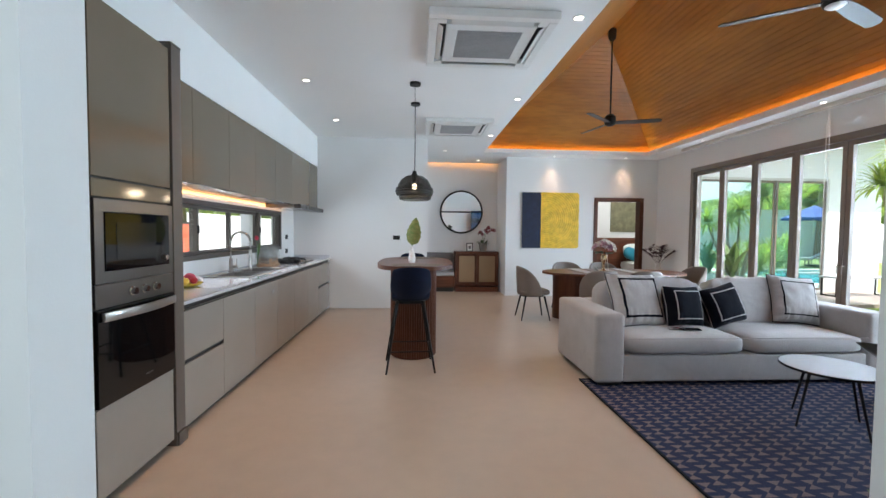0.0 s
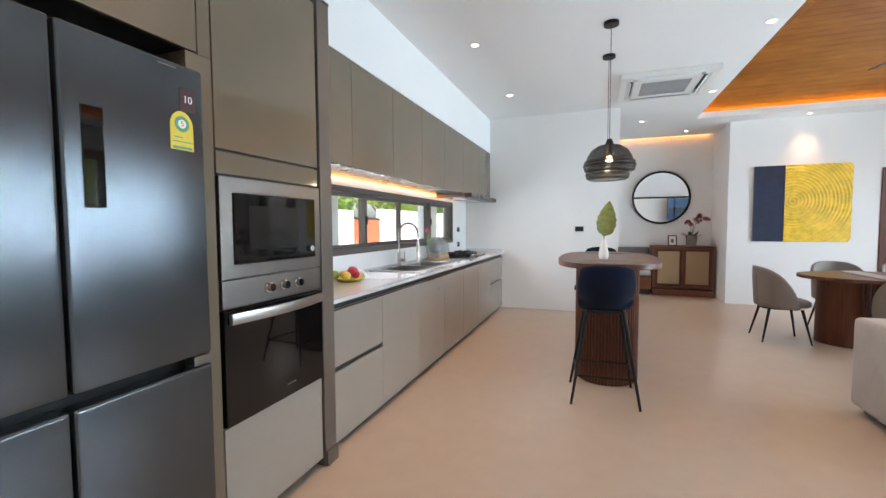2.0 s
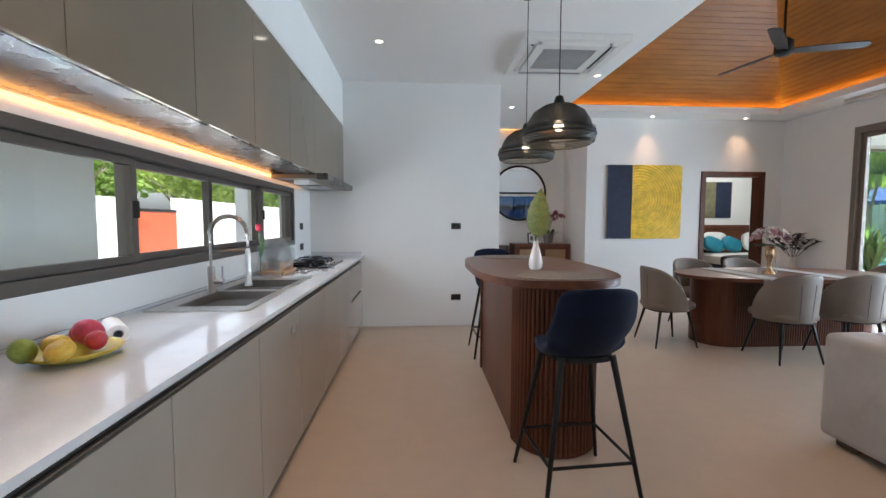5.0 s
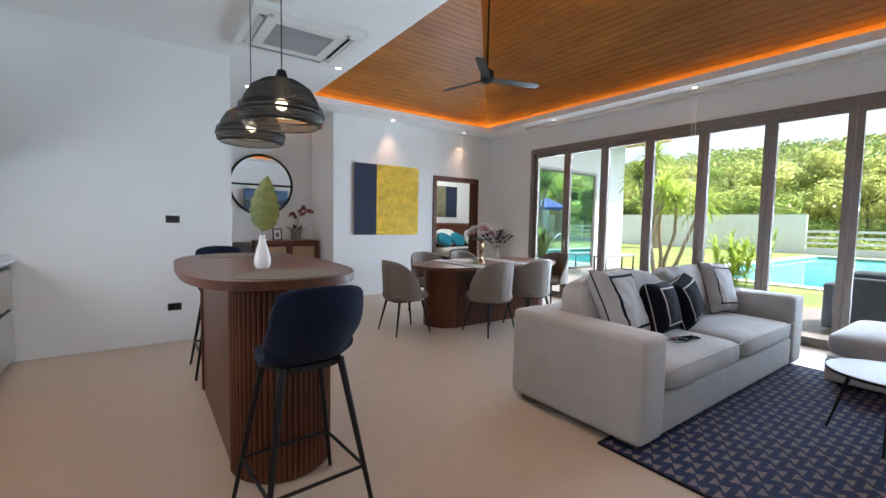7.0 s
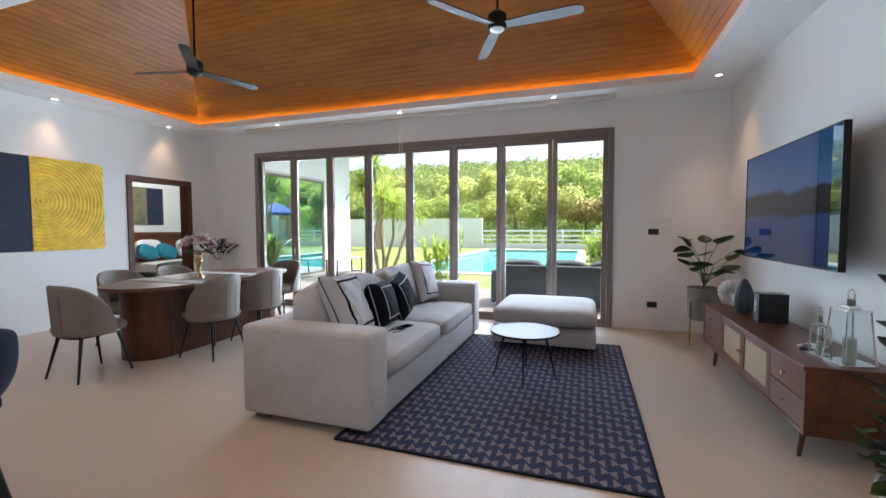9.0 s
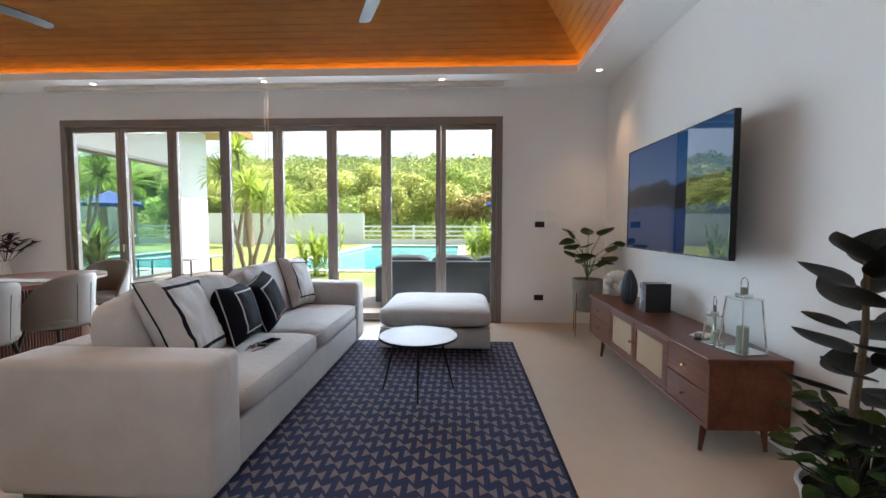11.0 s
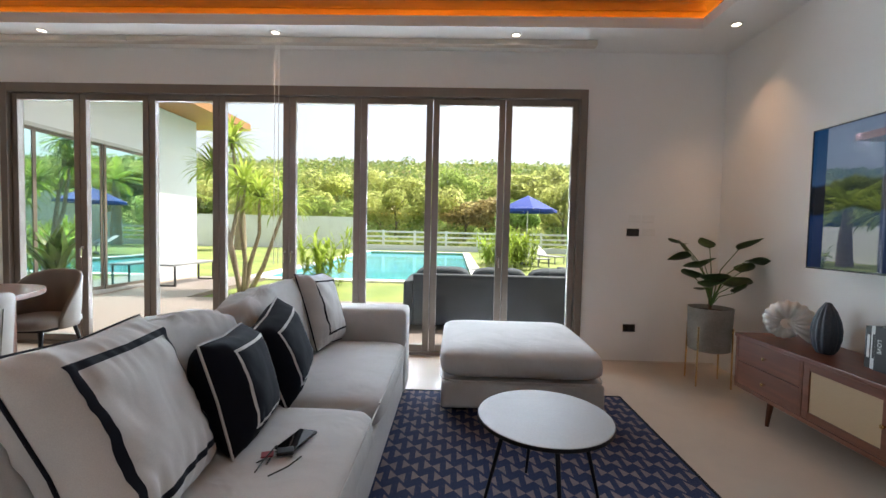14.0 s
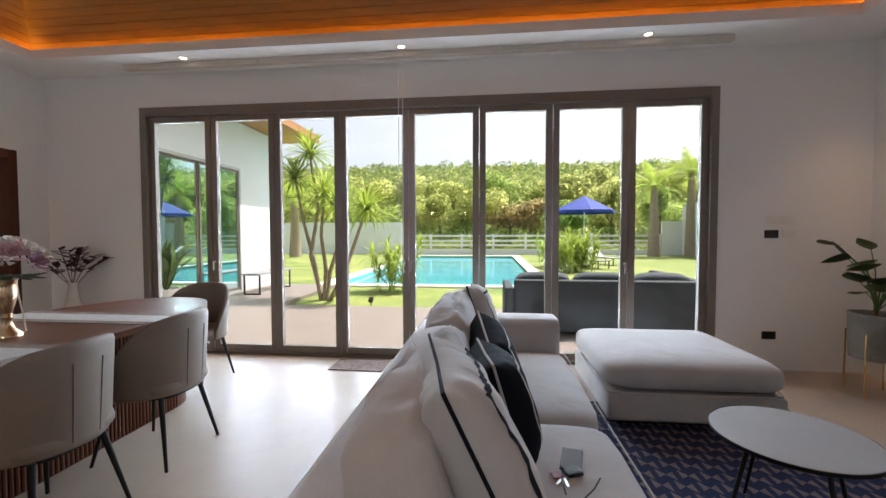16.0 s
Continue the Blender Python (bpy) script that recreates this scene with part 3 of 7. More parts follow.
def tall_oven():
    c = thing("tall_oven_cabinet", pose(XK, 2.05, 0), "tall taupe gloss cabinet housing a microwave and an oven", "cabinet")
    y0, y1 = 2.05, 2.685
    wpart("body", boxes((XK + .005, TX - .024, y0, y1, .05, 2.465), (XK + .005, TX - .06, y0, y1, 0, .05)), CARC, c)
    wpart("door", box(TX - .02, TX, y0 + .003, y1 - .003, 1.622, 2.465, .003), LACQ, c)
    wpart("filler_panel", box(TX - .02, TX, y0 + .003, y1 - .003, 1.525, 1.612, .003), LACQ, c)
    wpart("drawer_front", box(TX - .02, TX, y0 + .003, y1 - .003, .05, .497, .003), LACQB, c)
    return c


tall_oven()


def microwave():
    m = thing("microwave_oven", pose(TX, 2.37, 1.10), "built-in stainless steel microwave with a black window", "microwave")
    y0, y1, z0, z1 = 2.056, 2.68, 1.105, 1.515
    wpart("trim_frame", boxes((TX - .022, TX + .008, y0, y1, z1 - .06, z1), (TX - .022, TX + .008, y0, y1, z0, z0 + .055), (TX - .022, TX + .008, y0, y0 + .06, z0 + .055, z1 - .06), (TX - .022, TX + .008, y1 - .04, y1, z0 + .055, z1 - .06)), STEEL, m)
    d = wpart("door", box(TX - .02, TX + .012, y0 + .062, y1 - .042, z0 + .057, z1 - .062, .004), BLACKGL, m)
    wpart("window", box(TX + .012, TX + .0135, y0 + .14, y1 - .17, z0 + .11, z1 - .11, .0005), material("dark_window_mesh", (.014, .014, .014), .12, rough_vary=.01), d)
    wpart("dial", moved(lathe([(.015, 0), (.015, .014), (.011, .018), (0, .018)], 16), pose(TX + .012, y1 - .085, z0 + .1, 0, 90)), CHROME, m, smooth=True)
    return m


microwave()


def oven():
    m = thing("built_in_oven", pose(TX, 2.37, .5), "built-in oven with steel fascia and black glass door", "oven")
    y0, y1 = 2.056, 2.68
    wpart("control_panel", box(TX - .022, TX + .008, y0, y1, .985, 1.10, .003), STEEL, m)
    for k in range(3):
        b = moved(lathe([(.024, 0), (.024, .01), (.019, .012), (.017, .03), (0, .03)], 20), pose(TX + .008, 2.30 + .095 * k, 1.045, 0, 90))
        wpart("knob", b, CHROME, m, smooth=True)
    d = wpart("door", box(TX - .022, TX + .014, y0, y1, .505, .978, .004), BLACKGL, m)
    hz, pts = .945, []
    for k in range(13):
        u = k / 12
        pts.append((TX + .03 + .03 * math.sin(math.pi * u), y0 + .02 + u * (y1 - y0 - .04), hz))
    bm = bmesh.new()
    v = [[bm.verts.new((x + dx, y, z + dz)) for dx, dz in ((-.012, -.022), (.004, -.022), (.008, 0), (.004, .022), (-.012, .022))] for x, y, z in pts]
    for a, b in zip(v, v[1:]):
        for k in range(5):
            bm.faces.new((a[k], a[(k + 1) % 5], b[(k + 1) % 5], b[k]))
    bm.faces.new(v[0])
    bm.faces.new(v[-1][::-1])
    wpart("handle", bm, SINKST, d, "broad brushed steel handle", smooth=True)
    wpart("badge", box(TX + .014, TX + .0155, 2.40, 2.46, .56, .568), STEEL, d)
    return m


oven()
p = thing("end_panel", pose(XK, 2.69, 0), "tall dark bronze panel closing the oven cabinet", "panel")
wpart("panel", box(XK + .005, TX + .012, 2.688, 2.79, 0, 2.50, .004), BRONZE, p)
wpart("base_block", box(TX + .0125, TX + .026, 2.69, 2.788, .001, .085, .003), BRONZE, p)
wpart("cap", box(XK + .005, TX + .014, 2.686, 2.792, 2.501, 2.512, .002), BRONZE, p)
p = thing("filler_post", pose(XK, 2.0, 0), "narrow taupe filler panel beside the fridge", "panel")
wpart("panel", boxes((XK + .005, TX, 1.94, 2.046, 0, 1.95), (XK + .005, TX, 1.992, 2.046, 1.9505, 2.465), w=.002), LACQ, p)
c = thing("bridge_cabinet", pose(XK, 1.0, 1.96), "taupe gloss cabinet above the fridge", "cabinet")
wpart("body", boxes((XK + .005, TX - .022, .9, 1.99, 1.965, 2.465), (XK + .005, TX - .1, .74, .898, 0, 2.465)), CARC, c)
for a, b in ((.80, 1.39), (1.393, 1.988)):
    wpart("door", box(TX - .02, TX, a + .0015, b - .0015, 1.955, 2.465, .003), LACQ, c)
wpart("side_panel", box(XK + .005, TX, .735, .798, 0, 2.465, .002), LACQ, c)

STICKY = material("yellow_label_paper", (.75, .62, .05), .5)
STICKG = material("green_label_paper", (.12, .32, .18), .5)
STICKW = material("white_label_paper", (.8, .8, .78), .5)
STICKB = material("maroon_label_paper", (.05, .012, .014), .4)
REDINK = material("red_label_ink", (.6, .04, .05), .5)


def fridge():
    f = thing("refrigerator", pose(-1.8, 1.52, 0), "dark graphite four-door refrigerator with energy sticker", "refrigerator")
    x1, y0, y1 = -1.475, 1.06, 1.935
    wpart("cabinet", box(XK + .02, x1 - .07, y0, y1, .03, 1.85, .006), BLACKM, f)
    ym = 1.502
    doors = []
    for a, b in ((y0, ym - .004), (ym + .004, y1)):
        doors.append(wpart("door", box(x1 - .065, x1, a, b, .865, 1.855, .012, 3), DARKFR, f, smooth=True))
        wpart("door", box(x1 - .065, x1, a, b, .05, .825, .012, 3), DARKFR, f, smooth=True)
    wpart("hinge_cover", box(x1 - .05, x1 - .002, y1 - .07, y1 - .004, .828, .862, .004), STEEL, f)
    for d, (ya, yb, za, zb) in zip(doors, ((1.30, 1.35, 1.06, 1.33), (1.555, 1.61, 1.37, 1.65))):
        wpart("handle_recess", box(x1 - .002, x1 + .003, ya, yb, za, zb, .008), BLACKGL, d, "glossy black grip panel")
    r = doors[1]
    wpart("energy_label", add(box(x1, x1 + .0015, 1.808, 1.89, 1.572, 1.648), moved(prism([(.041 * math.cos(a), .052 * math.sin(a)) for a in [math.pi * k / 20 for k in range(21)]], 0, .0015), Matrix.Translation((x1, 1.849, 1.648)) @ Matrix(((0, 0, 1, 0), (1, 0, 0, 0), (0, 1, 0, 0), (0, 0, 0, 1))))), STICKY, r, "yellow energy rating sticker")
    wpart("label_ring", moved(lathe([(.014, .0), (.014, .001), (.026, .001), (.026, 0)], 28), pose(x1 + .0015, 1.849, 1.658, 0, 90)), STICKG, r)
    wpart("label_disc", moved(lathe([(0, .002), (.0145, .002), (.0145, .0)], 24), pose(x1 + .0015, 1.849, 1.658, 0, 90)), STICKW, r)
    wpart("label_band", boxes((x1 + .0015, x1 + .0022, 1.814, 1.884, 1.576, 1.584), (x1 + .0015, x1 + .0022, 1.814, 1.884, 1.598, 1.601), (x1 + .0015, x1 + .0022, 1.82, 1.85, 1.612, 1.615)), STICKG, r)
    wpart("brand_bar", box(x1, x1 + .001, 1.775, 1.835, 1.834, 1.8385), STEEL, r)
    wpart("warranty_label", box(x1, x1 + .0015, 1.845, 1.90, 1.704, 1.778), STICKB, r, "small dark maroon sticker")
    return f


fridge()


def lettering(name, body, size, m, mat, parent, label=""):
    """Flat raised text as a mesh, facing its local z."""
    cu = bpy.data.curves.new(name, "FONT")
    cu.body, cu.size, cu.extrude, cu.align_x, cu.align_y = body, size, 0.0004, "CENTER", "CENTER"
    tmp = bpy.data.objects.new(name, cu)
    scene.collection.objects.link(tmp)
    bpy.context.view_layer.update()
    me = bpy.data.meshes.new_from_object(tmp.evaluated_get(bpy.context.evaluated_depsgraph_get()))
    bpy.data.objects.remove(tmp)
    me.materials.append(mat)
    ob = new(name, me)
    if parent is not None:
        ob.parent = parent
        root = parent
        while root.parent:
            root = root.parent
        ob.matrix_basis = root.matrix_basis.inverted() @ m
    else:
        ob.matrix_basis = m
    if label:
        ob["label"] = label
    return ob


FACE_X = Matrix(((0, 0, 1, 0), (1, 0, 0, 0), (0, 1, 0, 0), (0, 0, 0, 1)))   # text that faces +x and reads towards +y
fr = bpy.data.objects["refrigerator"]
lettering("label_number", "10", .034, Matrix.Translation((-1.473, 1.873, 1.742)) @ FACE_X, STICKW, fr)
lettering("label_number", "5", .026, Matrix.Translation((-1.4712, 1.849, 1.658)) @ FACE_X, REDINK, fr)


def socket(m, label, colour, cat="socket", n=2):
    s = thing("wall_socket" if cat == "socket" else "light_switch", m, label, cat)
    part("plate", box(-.06, .06, -.006, 0, -.037, .037, .003), colour, s)
    for k in range(n):
        part("insert", box(-.045 + k * .09 / n + .003, -.045 + (k + 1) * .09 / n - .003, -.0085, -.006, -.026, .026, .001), BLACKM if cat == "socket" else colour, s)
    return s


PLATE = material("dark_bronze_plate", (.035, .03, .026), .4, metal=.4)
WPLATE = material("white_plastic", (.75, .75, .73), .4, vary=.02)
for x, z in ((-.42, 1.26), (-.42, .37)):
    socket(pose(x, YK, z), "dark bronze wall socket plate on the white end wall", PLATE)
for z in (1.26, 1.03):
    socket(pose(XK, 7.02, z, 0, 0, 90), "dark bronze socket plate beside the kitchen window", PLATE, n=1)
socket(pose(XW, 1.488, 1.275, 0, 0, -90), "dark bronze light switch plate beside the folding doors", PLATE, "switch", 3)
for yy, zz in ((1.335, 1.28), (1.345, 1.41), (1.475, 1.41)):
    socket(pose(XW, yy, zz, 0, 0, -90), "white control plate on the wall", WPLATE, "switch", 1)
socket(pose(XW, 1.488, .335, 0, 0, -90), "dark bronze low wall socket plate", PLATE)

# things on the worktop
FRUITS = (("mango", (-1.95, 3.50, .955), (.040, .03, .029), (.62, .42, .06)), ("dragon_fruit", (-1.935, 3.60, .965), (.046, .038, .042), (.5, .05, .10)), ("red_apple", (-1.98, 3.635, .955), (.034, .034, .032), (.45, .03, .05)),
          ("mango", (-1.90, 3.45, .95), (.034, .04, .029), (.55, .5, .08)), ("green_pear", (-1.99, 3.44, .955), (.032, .032, .037), (.25, .32, .06)), ("red_apple", (-1.89, 3.57, .948), (.03, .03, .029), (.5, .06, .06)))
d = thing("fruit_dish", pose(-1.94, 3.55, .90), "shallow yellow glass dish of fruit on the worktop", "dish")
part("dish", lathe([(0, .002), (.08, .002), (.115, .02), (.125, .03), (.122, .032), (.108, .022), (.075, .01), (0, .01)], 32), material("yellow_glaze", (.55, .45, .06), .2, coat=.3), d, smooth=True)
for nm, loc, s, col in FRUITS:
    f = part(nm, moved(lathe([(0, -1), (.42, -.9), (.75, -.62), (.95, -.25), (1, .05), (.93, .4), (.72, .72), (.4, .92), (.12, .97), (0, .9)], 20), Matrix.Diagonal((*s, 1))), material("skin_" + nm, col, .35, vary=.15, scale=20), None, smooth=True)
    f.matrix_basis = pose(*loc, 20, 30 * (s[0] > .045), 40 * s[1])
    tagged(f, {"mango": "ripe yellow mango in the fruit dish", "dragon_fruit": "pink dragon fruit resting in the dish", "red_apple": "shiny red apple in the fruit dish", "green_pear": "small green pear in the fruit dish"}[nm], "fruit")
r = thing("paper_roll", pose(-1.965, 3.755, .90, 0, 0, 42), "small white paper roll lying on the worktop", "paper roll")
part("roll", moved(lathe([(.031, -.085), (.033, -.082), (.033, .082), (.031, .085), (.014, .085), (.014, -.085), (.031, -.085)], 32), pose(0, 0, .033, 90, 0, 0)), material("white_paper", (.78, .78, .76), .7), r, smooth=True)

k = thing("dish_rack", pose(-2.03, 5.70, .90), "wooden dish rack holding glass plates", "dish rack")
BEECH = material("pale_beech_wood", (.42, .25, .13), .5, vary=.1)
part("base_tray", boxes((-.1, -.08, -.17, .17, .012, .022), (.08, .1, -.17, .17, .012, .022), (-.08, .08, -.17, -.15, .012, .022), (-.08, .08, .15, .17, .012, .022), (-.01, .01, -.15, .15, .012, .022), w=.002), BEECH, k)
for i in range(9):
    for sx in (-.07, .07):
        part("peg", rod((sx, -.15 + i * .0375, .02), (sx, -.15 + i * .0375, .10), .005, .004, 8), material("pale_beech_wood", (.42, .25, .13), .5, vary=.1), k, smooth=True)
for sx in (-.08, .08):
    part("foot", box(sx - .008, sx + .008, -.16, .16, .0, .012, .002), BEECH, k)
CLEARG = glass("drinking_glass", (.93, .96, .96), .06, .7, .02)
FROSTG = glass("frosted_plate_glass", (.96, .975, .975), .22, .6, .18)
for i, yy in enumerate((-.10, -.06, -.02, .05)):
    g = tagged(part("glass_plate", moved(lathe([(0, 0), (.07, .0), (.125, .012), (.13, .016), (.125, .018), (.07, .006), (0, .006)], 36), pose(-2.03, 5.70 + yy, 1.052, 90, 0, 8)), FROSTG, None, smooth=True), "clear glass plate standing in the dish rack", "plate", "plates in the rack")
LEAFG = material("leaf_green", (.07, .15, .035), .45, vary=.2, scale=14)
v = thing("tulip_vase", pose(-2.12, 5.56, .90), "slim vase with a single red tulip", "vase")
part("vase", lathe([(0, 0), (.03, 0), (.034, .05), (.02, .13), (.014, .2), (.017, .22), (.012, .22), (.0, .1)], 20), CLEARG, v, smooth=True)
part("stem", tube([(0, 0, .02), (.004, .0, .2), (.0, -.02, .34)], .004, 6), LEAFG, v, smooth=True)
part("flower", moved(lathe([(0, 0), (.018, .01), (.024, .03), (.018, .055), (.006, .062), (0, .05)], 12, ribs=3, depth=.12), pose(0, -.02, .335)), material("tulip_red", (.5, .03, .06), .5), v, smooth=True)
part("leaf", moved(puff(.012, .004, .09, 2, 2, 8, 8), pose(.015, .01, .22, 8, 10)), LEAFG, v, smooth=True)


# ---- bar ----
def island():
    cx, cy = -0.085, 5.27
    b = thing("bar_table", pose(cx, cy, 0), "walnut bar table with boat-shaped top and fluted base", "table")
    a, l = .238, .60          # half width, half length of the straight side
    out = [(a * math.cos(t), l + a * math.sin(t)) for t in [math.pi * k / 24 for k in range(25)]] + [(a * math.cos(t), -l + a * math.sin(t)) for t in [math.pi + math.pi * k / 24 for k in range(25)]]
    part("pedestal", prism(out, .0, .955), WALNUT, b, smooth=True)
    rib = bmesh.new()
    add(rib, lathe([(.0125, .012), (.0125, .95)], 8, cap=True))
    me = bpy.data.meshes.new("slat")
    rib.to_mesh(me)
    rib.free()
    me.materials.append(WALNUT)
    for sgn in (1, -1):
        for k in range(29):
            t = math.pi * (k + .5) / 29
            o = new("slat", me)
            o.parent = b
            o.matrix_basis = pose((a + .004) * math.cos(t), sgn * (l + (a + .004) * math.sin(t)), 0)
    part("tabletop", moved(prism(oval(.45, .86, 3.0, 96), .955, 1.0, .012, 3), pose(.015, 0, 0)), WALNUTH, b, smooth=True)
    return b


island()
for y in (4.62, 5.92):
    m = tagged(part("placemat", moved(prism(oval(.27, .19, 2.4, 48), 0, .005, .002, 1), pose(-.06, y, 1.0)), material("woven_grey_mat", (.20, .165, .14), .8, vary=.2, scale=60, fine=200, bump=.3), None), "oval woven grey-brown placemat on the bar table", "placemat", "placemats")
v = thing("leaf_vase", pose(-.11, 4.97, 1.0), "small white porcelain vase with one broad leaf", "vase")
part("vase", lathe([(0, 0), (.035, 0), (.045, .02), (.046, .05), (.036, .1), (.02, .15), (.015, .175), (.018, .19), (.012, .19), (.01, .1)], 28), material("white_porcelain", (.78, .74, .71), .25, vary=.02, coat=.3), v, smooth=True)


def broad_leaf(length, width, curl=.05, nx=8, ny=12, notch=0.0):
    bm = bmesh.new()
    g = []
    for j in range(ny + 1):
        s = j / ny
        w = width * math.sin(math.pi * min(1, s ** .7)) ** .8 * (1 - notch * (j % 2) * (s > .15))
        g.append([bm.verts.new((w * (2 * i / nx - 1), curl * math.sin(s * 2.2) - .25 * w * abs(2 * i / nx - 1) ** 1.5, s * length)) for i in range(nx + 1)])
    for a, b in zip(g, g[1:]):
        for i in range(nx):
            bm.faces.new((a[i], a[i + 1], b[i + 1], b[i]))
    bmesh.ops.solidify(bm, geom=bm.faces[:], thickness=.0012)
    return bm


part("leaf", moved(broad_leaf(.34, .092, .03, notch=.10), pose(.0, 0, .21, -4, 10, 12)), material("pale_yellow_leaf", (.42, .41, .15), .55, vary=.2, scale=22, second=(.20, .27, .08)), v, smooth=True)
part("stem", tube([(0, 0, .05), (0, 0, .23)], .004, 6), LEAFG, v, smooth=True)

NAVY = material("navy_velvet", (.0045, .008, .024), .85, vary=.15, scale=12, fine=150, bump_fine=.08, sheen=.03, spec=.2)


def shell(w, dep, wrap, back, lean, seat_drop=.0, n=14, m=12, round_top=.5):
    """A bucket shell: seat pan that turns up into a curved back. Local: front +y, seat level z = 0."""
    bm = bmesh.new()
    g = []
    for j in range(m + 1):
        s = j / m
        row = []
        for i in range(n + 1):
            t = 2 * i / n - 1
            if s < .45:                        # the pan, from the front lip back
                k = s / .45
                y = dep * (.5 - k * .82)
                z = -.045 * math.sin(k * math.pi) - .018 * (1 - k) ** 3 + .05 * abs(t) ** 3 * k
                x = w / 2 * t * (.84 + .16 * math.sin(k * math.pi * .6)) * (1 - .06 * (1 - k) * t * t)
                y -= .03 * t * t * (1 - k)
            else:
                k = (s - .45) / .55
                z = back * k ** 1.15 * (1 - .10 * abs(t) ** 3 * round_top * 2) + .05 * abs(t) ** 3 * (1 - k)
                x = w / 2 * t * (.98 + .03 * math.sin(k * math.pi)) * (1 - .20 * round_top * k ** 4)
                y = -dep * (.32 + .18 * math.sin(min(1, k * 1.6) * math.pi / 2)) - lean * k + wrap * abs(t) ** 2.2 * (1 - .35 * k)
            row.append(bm.verts.new((x, y, z)))
        g.append(row)
    for a, b in zip(g, g[1:]):
        for i in range(n):
            bm.faces.new((a[i], a[i + 1], b[i + 1], b[i]))
    return bm


def soften(ob, th, lv=2):
    s = ob.modifiers.new("thick", "SOLIDIFY")
    s.thickness, s.offset = th, 0
    u = ob.modifiers.new("soft", "SUBSURF")
    u.levels = u.render_levels = lv
    return ob


def stool(m):
    s = thing("bar_stool", m, "navy velvet bar stool with a low back and black legs", "stool", "stools at the bar table")
    soften(part("seat", moved(shell(.385, .43, .10, .315, .05, round_top=.42), pose(0, 0, .72)), NAVY, s, smooth=True), .045)
    part("seat_plate", prism(oval(.15, .14, 3, 24), .665, .69, .004, 1), BLACKM, s)
    feet = {}
    for sx in (-1, 1):
        for sy in (-1, 1):
            a, b = (sx * .125, sy * .115, .69), (sx * .235, sy * .225, 0)
            part("leg", rod(b, a, .0095, .016, 12), BLACKM, s, smooth=True)
            k = .30
            feet[sx, sy] = [b[i] + (a[i] - b[i]) * k for i in range(3)]
    for p, q in (((-1, -1), (1, -1)), ((-1, 1), (1, 1)), ((-1, -1), (-1, 1)), ((1, -1), (1, 1))):
        part("foot_rail", rod(feet[p], feet[q], .008, None, 10), BLACKM, s, smooth=True)
    return s


st = stool(pose(-.115, 4.215, 0, 0, 0, 4))
copy_thing(st, pose(-.12, 6.36, 0, 0, 0, 180))


def pendant(y, z):
    p = thing("pendant_lamp", pose(-.083, y, z), "black mesh dome pendant lamp with a glowing bulb", "lamp", "pendants over the bar")
    MESHM = p_mesh()
    for nm, prof, n, lab in (("shade", ((.03, .185), (.09, .172), (.145, .135), (.178, .08), (.186, .035)), 24, "dark wire-mesh dome"), ("lower_shade", ((.200, .045), (.208, .01), (.198, -.035), (.178, -.042)), 9, "")):
        bm = lathe(prof, 44)
        ln, hoops = [0.0], []
        for a, b in zip(prof, prof[1:]):
            ln.append(ln[-1] + math.hypot(b[0] - a[0], b[1] - a[1]))
        for k in range(n + 1):                     # hoops of fine wire along the dome
            q = ln[-1] * k / n
            i = max(j for j in range(len(prof) - 1) if ln[j] <= q + 1e-9)
            u = (q - ln[i]) / (ln[i + 1] - ln[i])
            r, zz = prof[i][0] + u * (prof[i + 1][0] - prof[i][0]), prof[i][1] + u * (prof[i + 1][1] - prof[i][1])
            hoops.append((r, zz))
        sh = part(nm, bm, MESHM, p, lab, smooth=True)
        for r, zz in hoops:
            part("wire_hoop", tube([(r * math.cos(a), r * math.sin(a), zz) for a in [2 * math.pi * j / 40 for j in range(40)]], .0016, 4, closed=True), BLACKM, sh, smooth=True)
    for r, zz in ((.186, .035), (.208, .006), (.178, -.042)):
        part("ring", tube([(r * math.cos(a), r * math.sin(a), zz) for a in [2 * math.pi * k / 44 for k in range(44)]], .0045, 6, closed=True), BLACKM, p, smooth=True)
    part("lamp_holder", lathe([(.006, .235), (.02, .23), (.032, .195), (.032, .185), (.022, .175), (.022, .09), (0, .09)], 20), BLACKM, p, smooth=True)
    part("bulb", moved(lathe([(.013, .04), (.022, .02), (.036, -.005), (.036, -.02), (.024, -.04), (0, -.05)], 20), pose(0, 0, .07) @ Matrix.Diagonal((.8, .8, .8, 1))), BULB, p, "glowing warm bulb", smooth=True)
    part("cord", rod((0, 0, .21), (0, 0, ZC - z - .02), .003, None, 6), BLACKM, p)
    part("canopy", lathe([(0, ZC - z - .001), (.06, ZC - z - .001), (.06, ZC - z - .028), (0, ZC - z - .03)], 28), BLACKM, p, smooth=True)
    li = bpy.data.lights.new("bulb_light", "POINT")
    li.energy, li.color, li.shadow_soft_size = 1.2, (1.0, .75, .45), .035
    lo = new("bulb_light", li)
    lo.location = (-.083, y, z - .06)
    return p


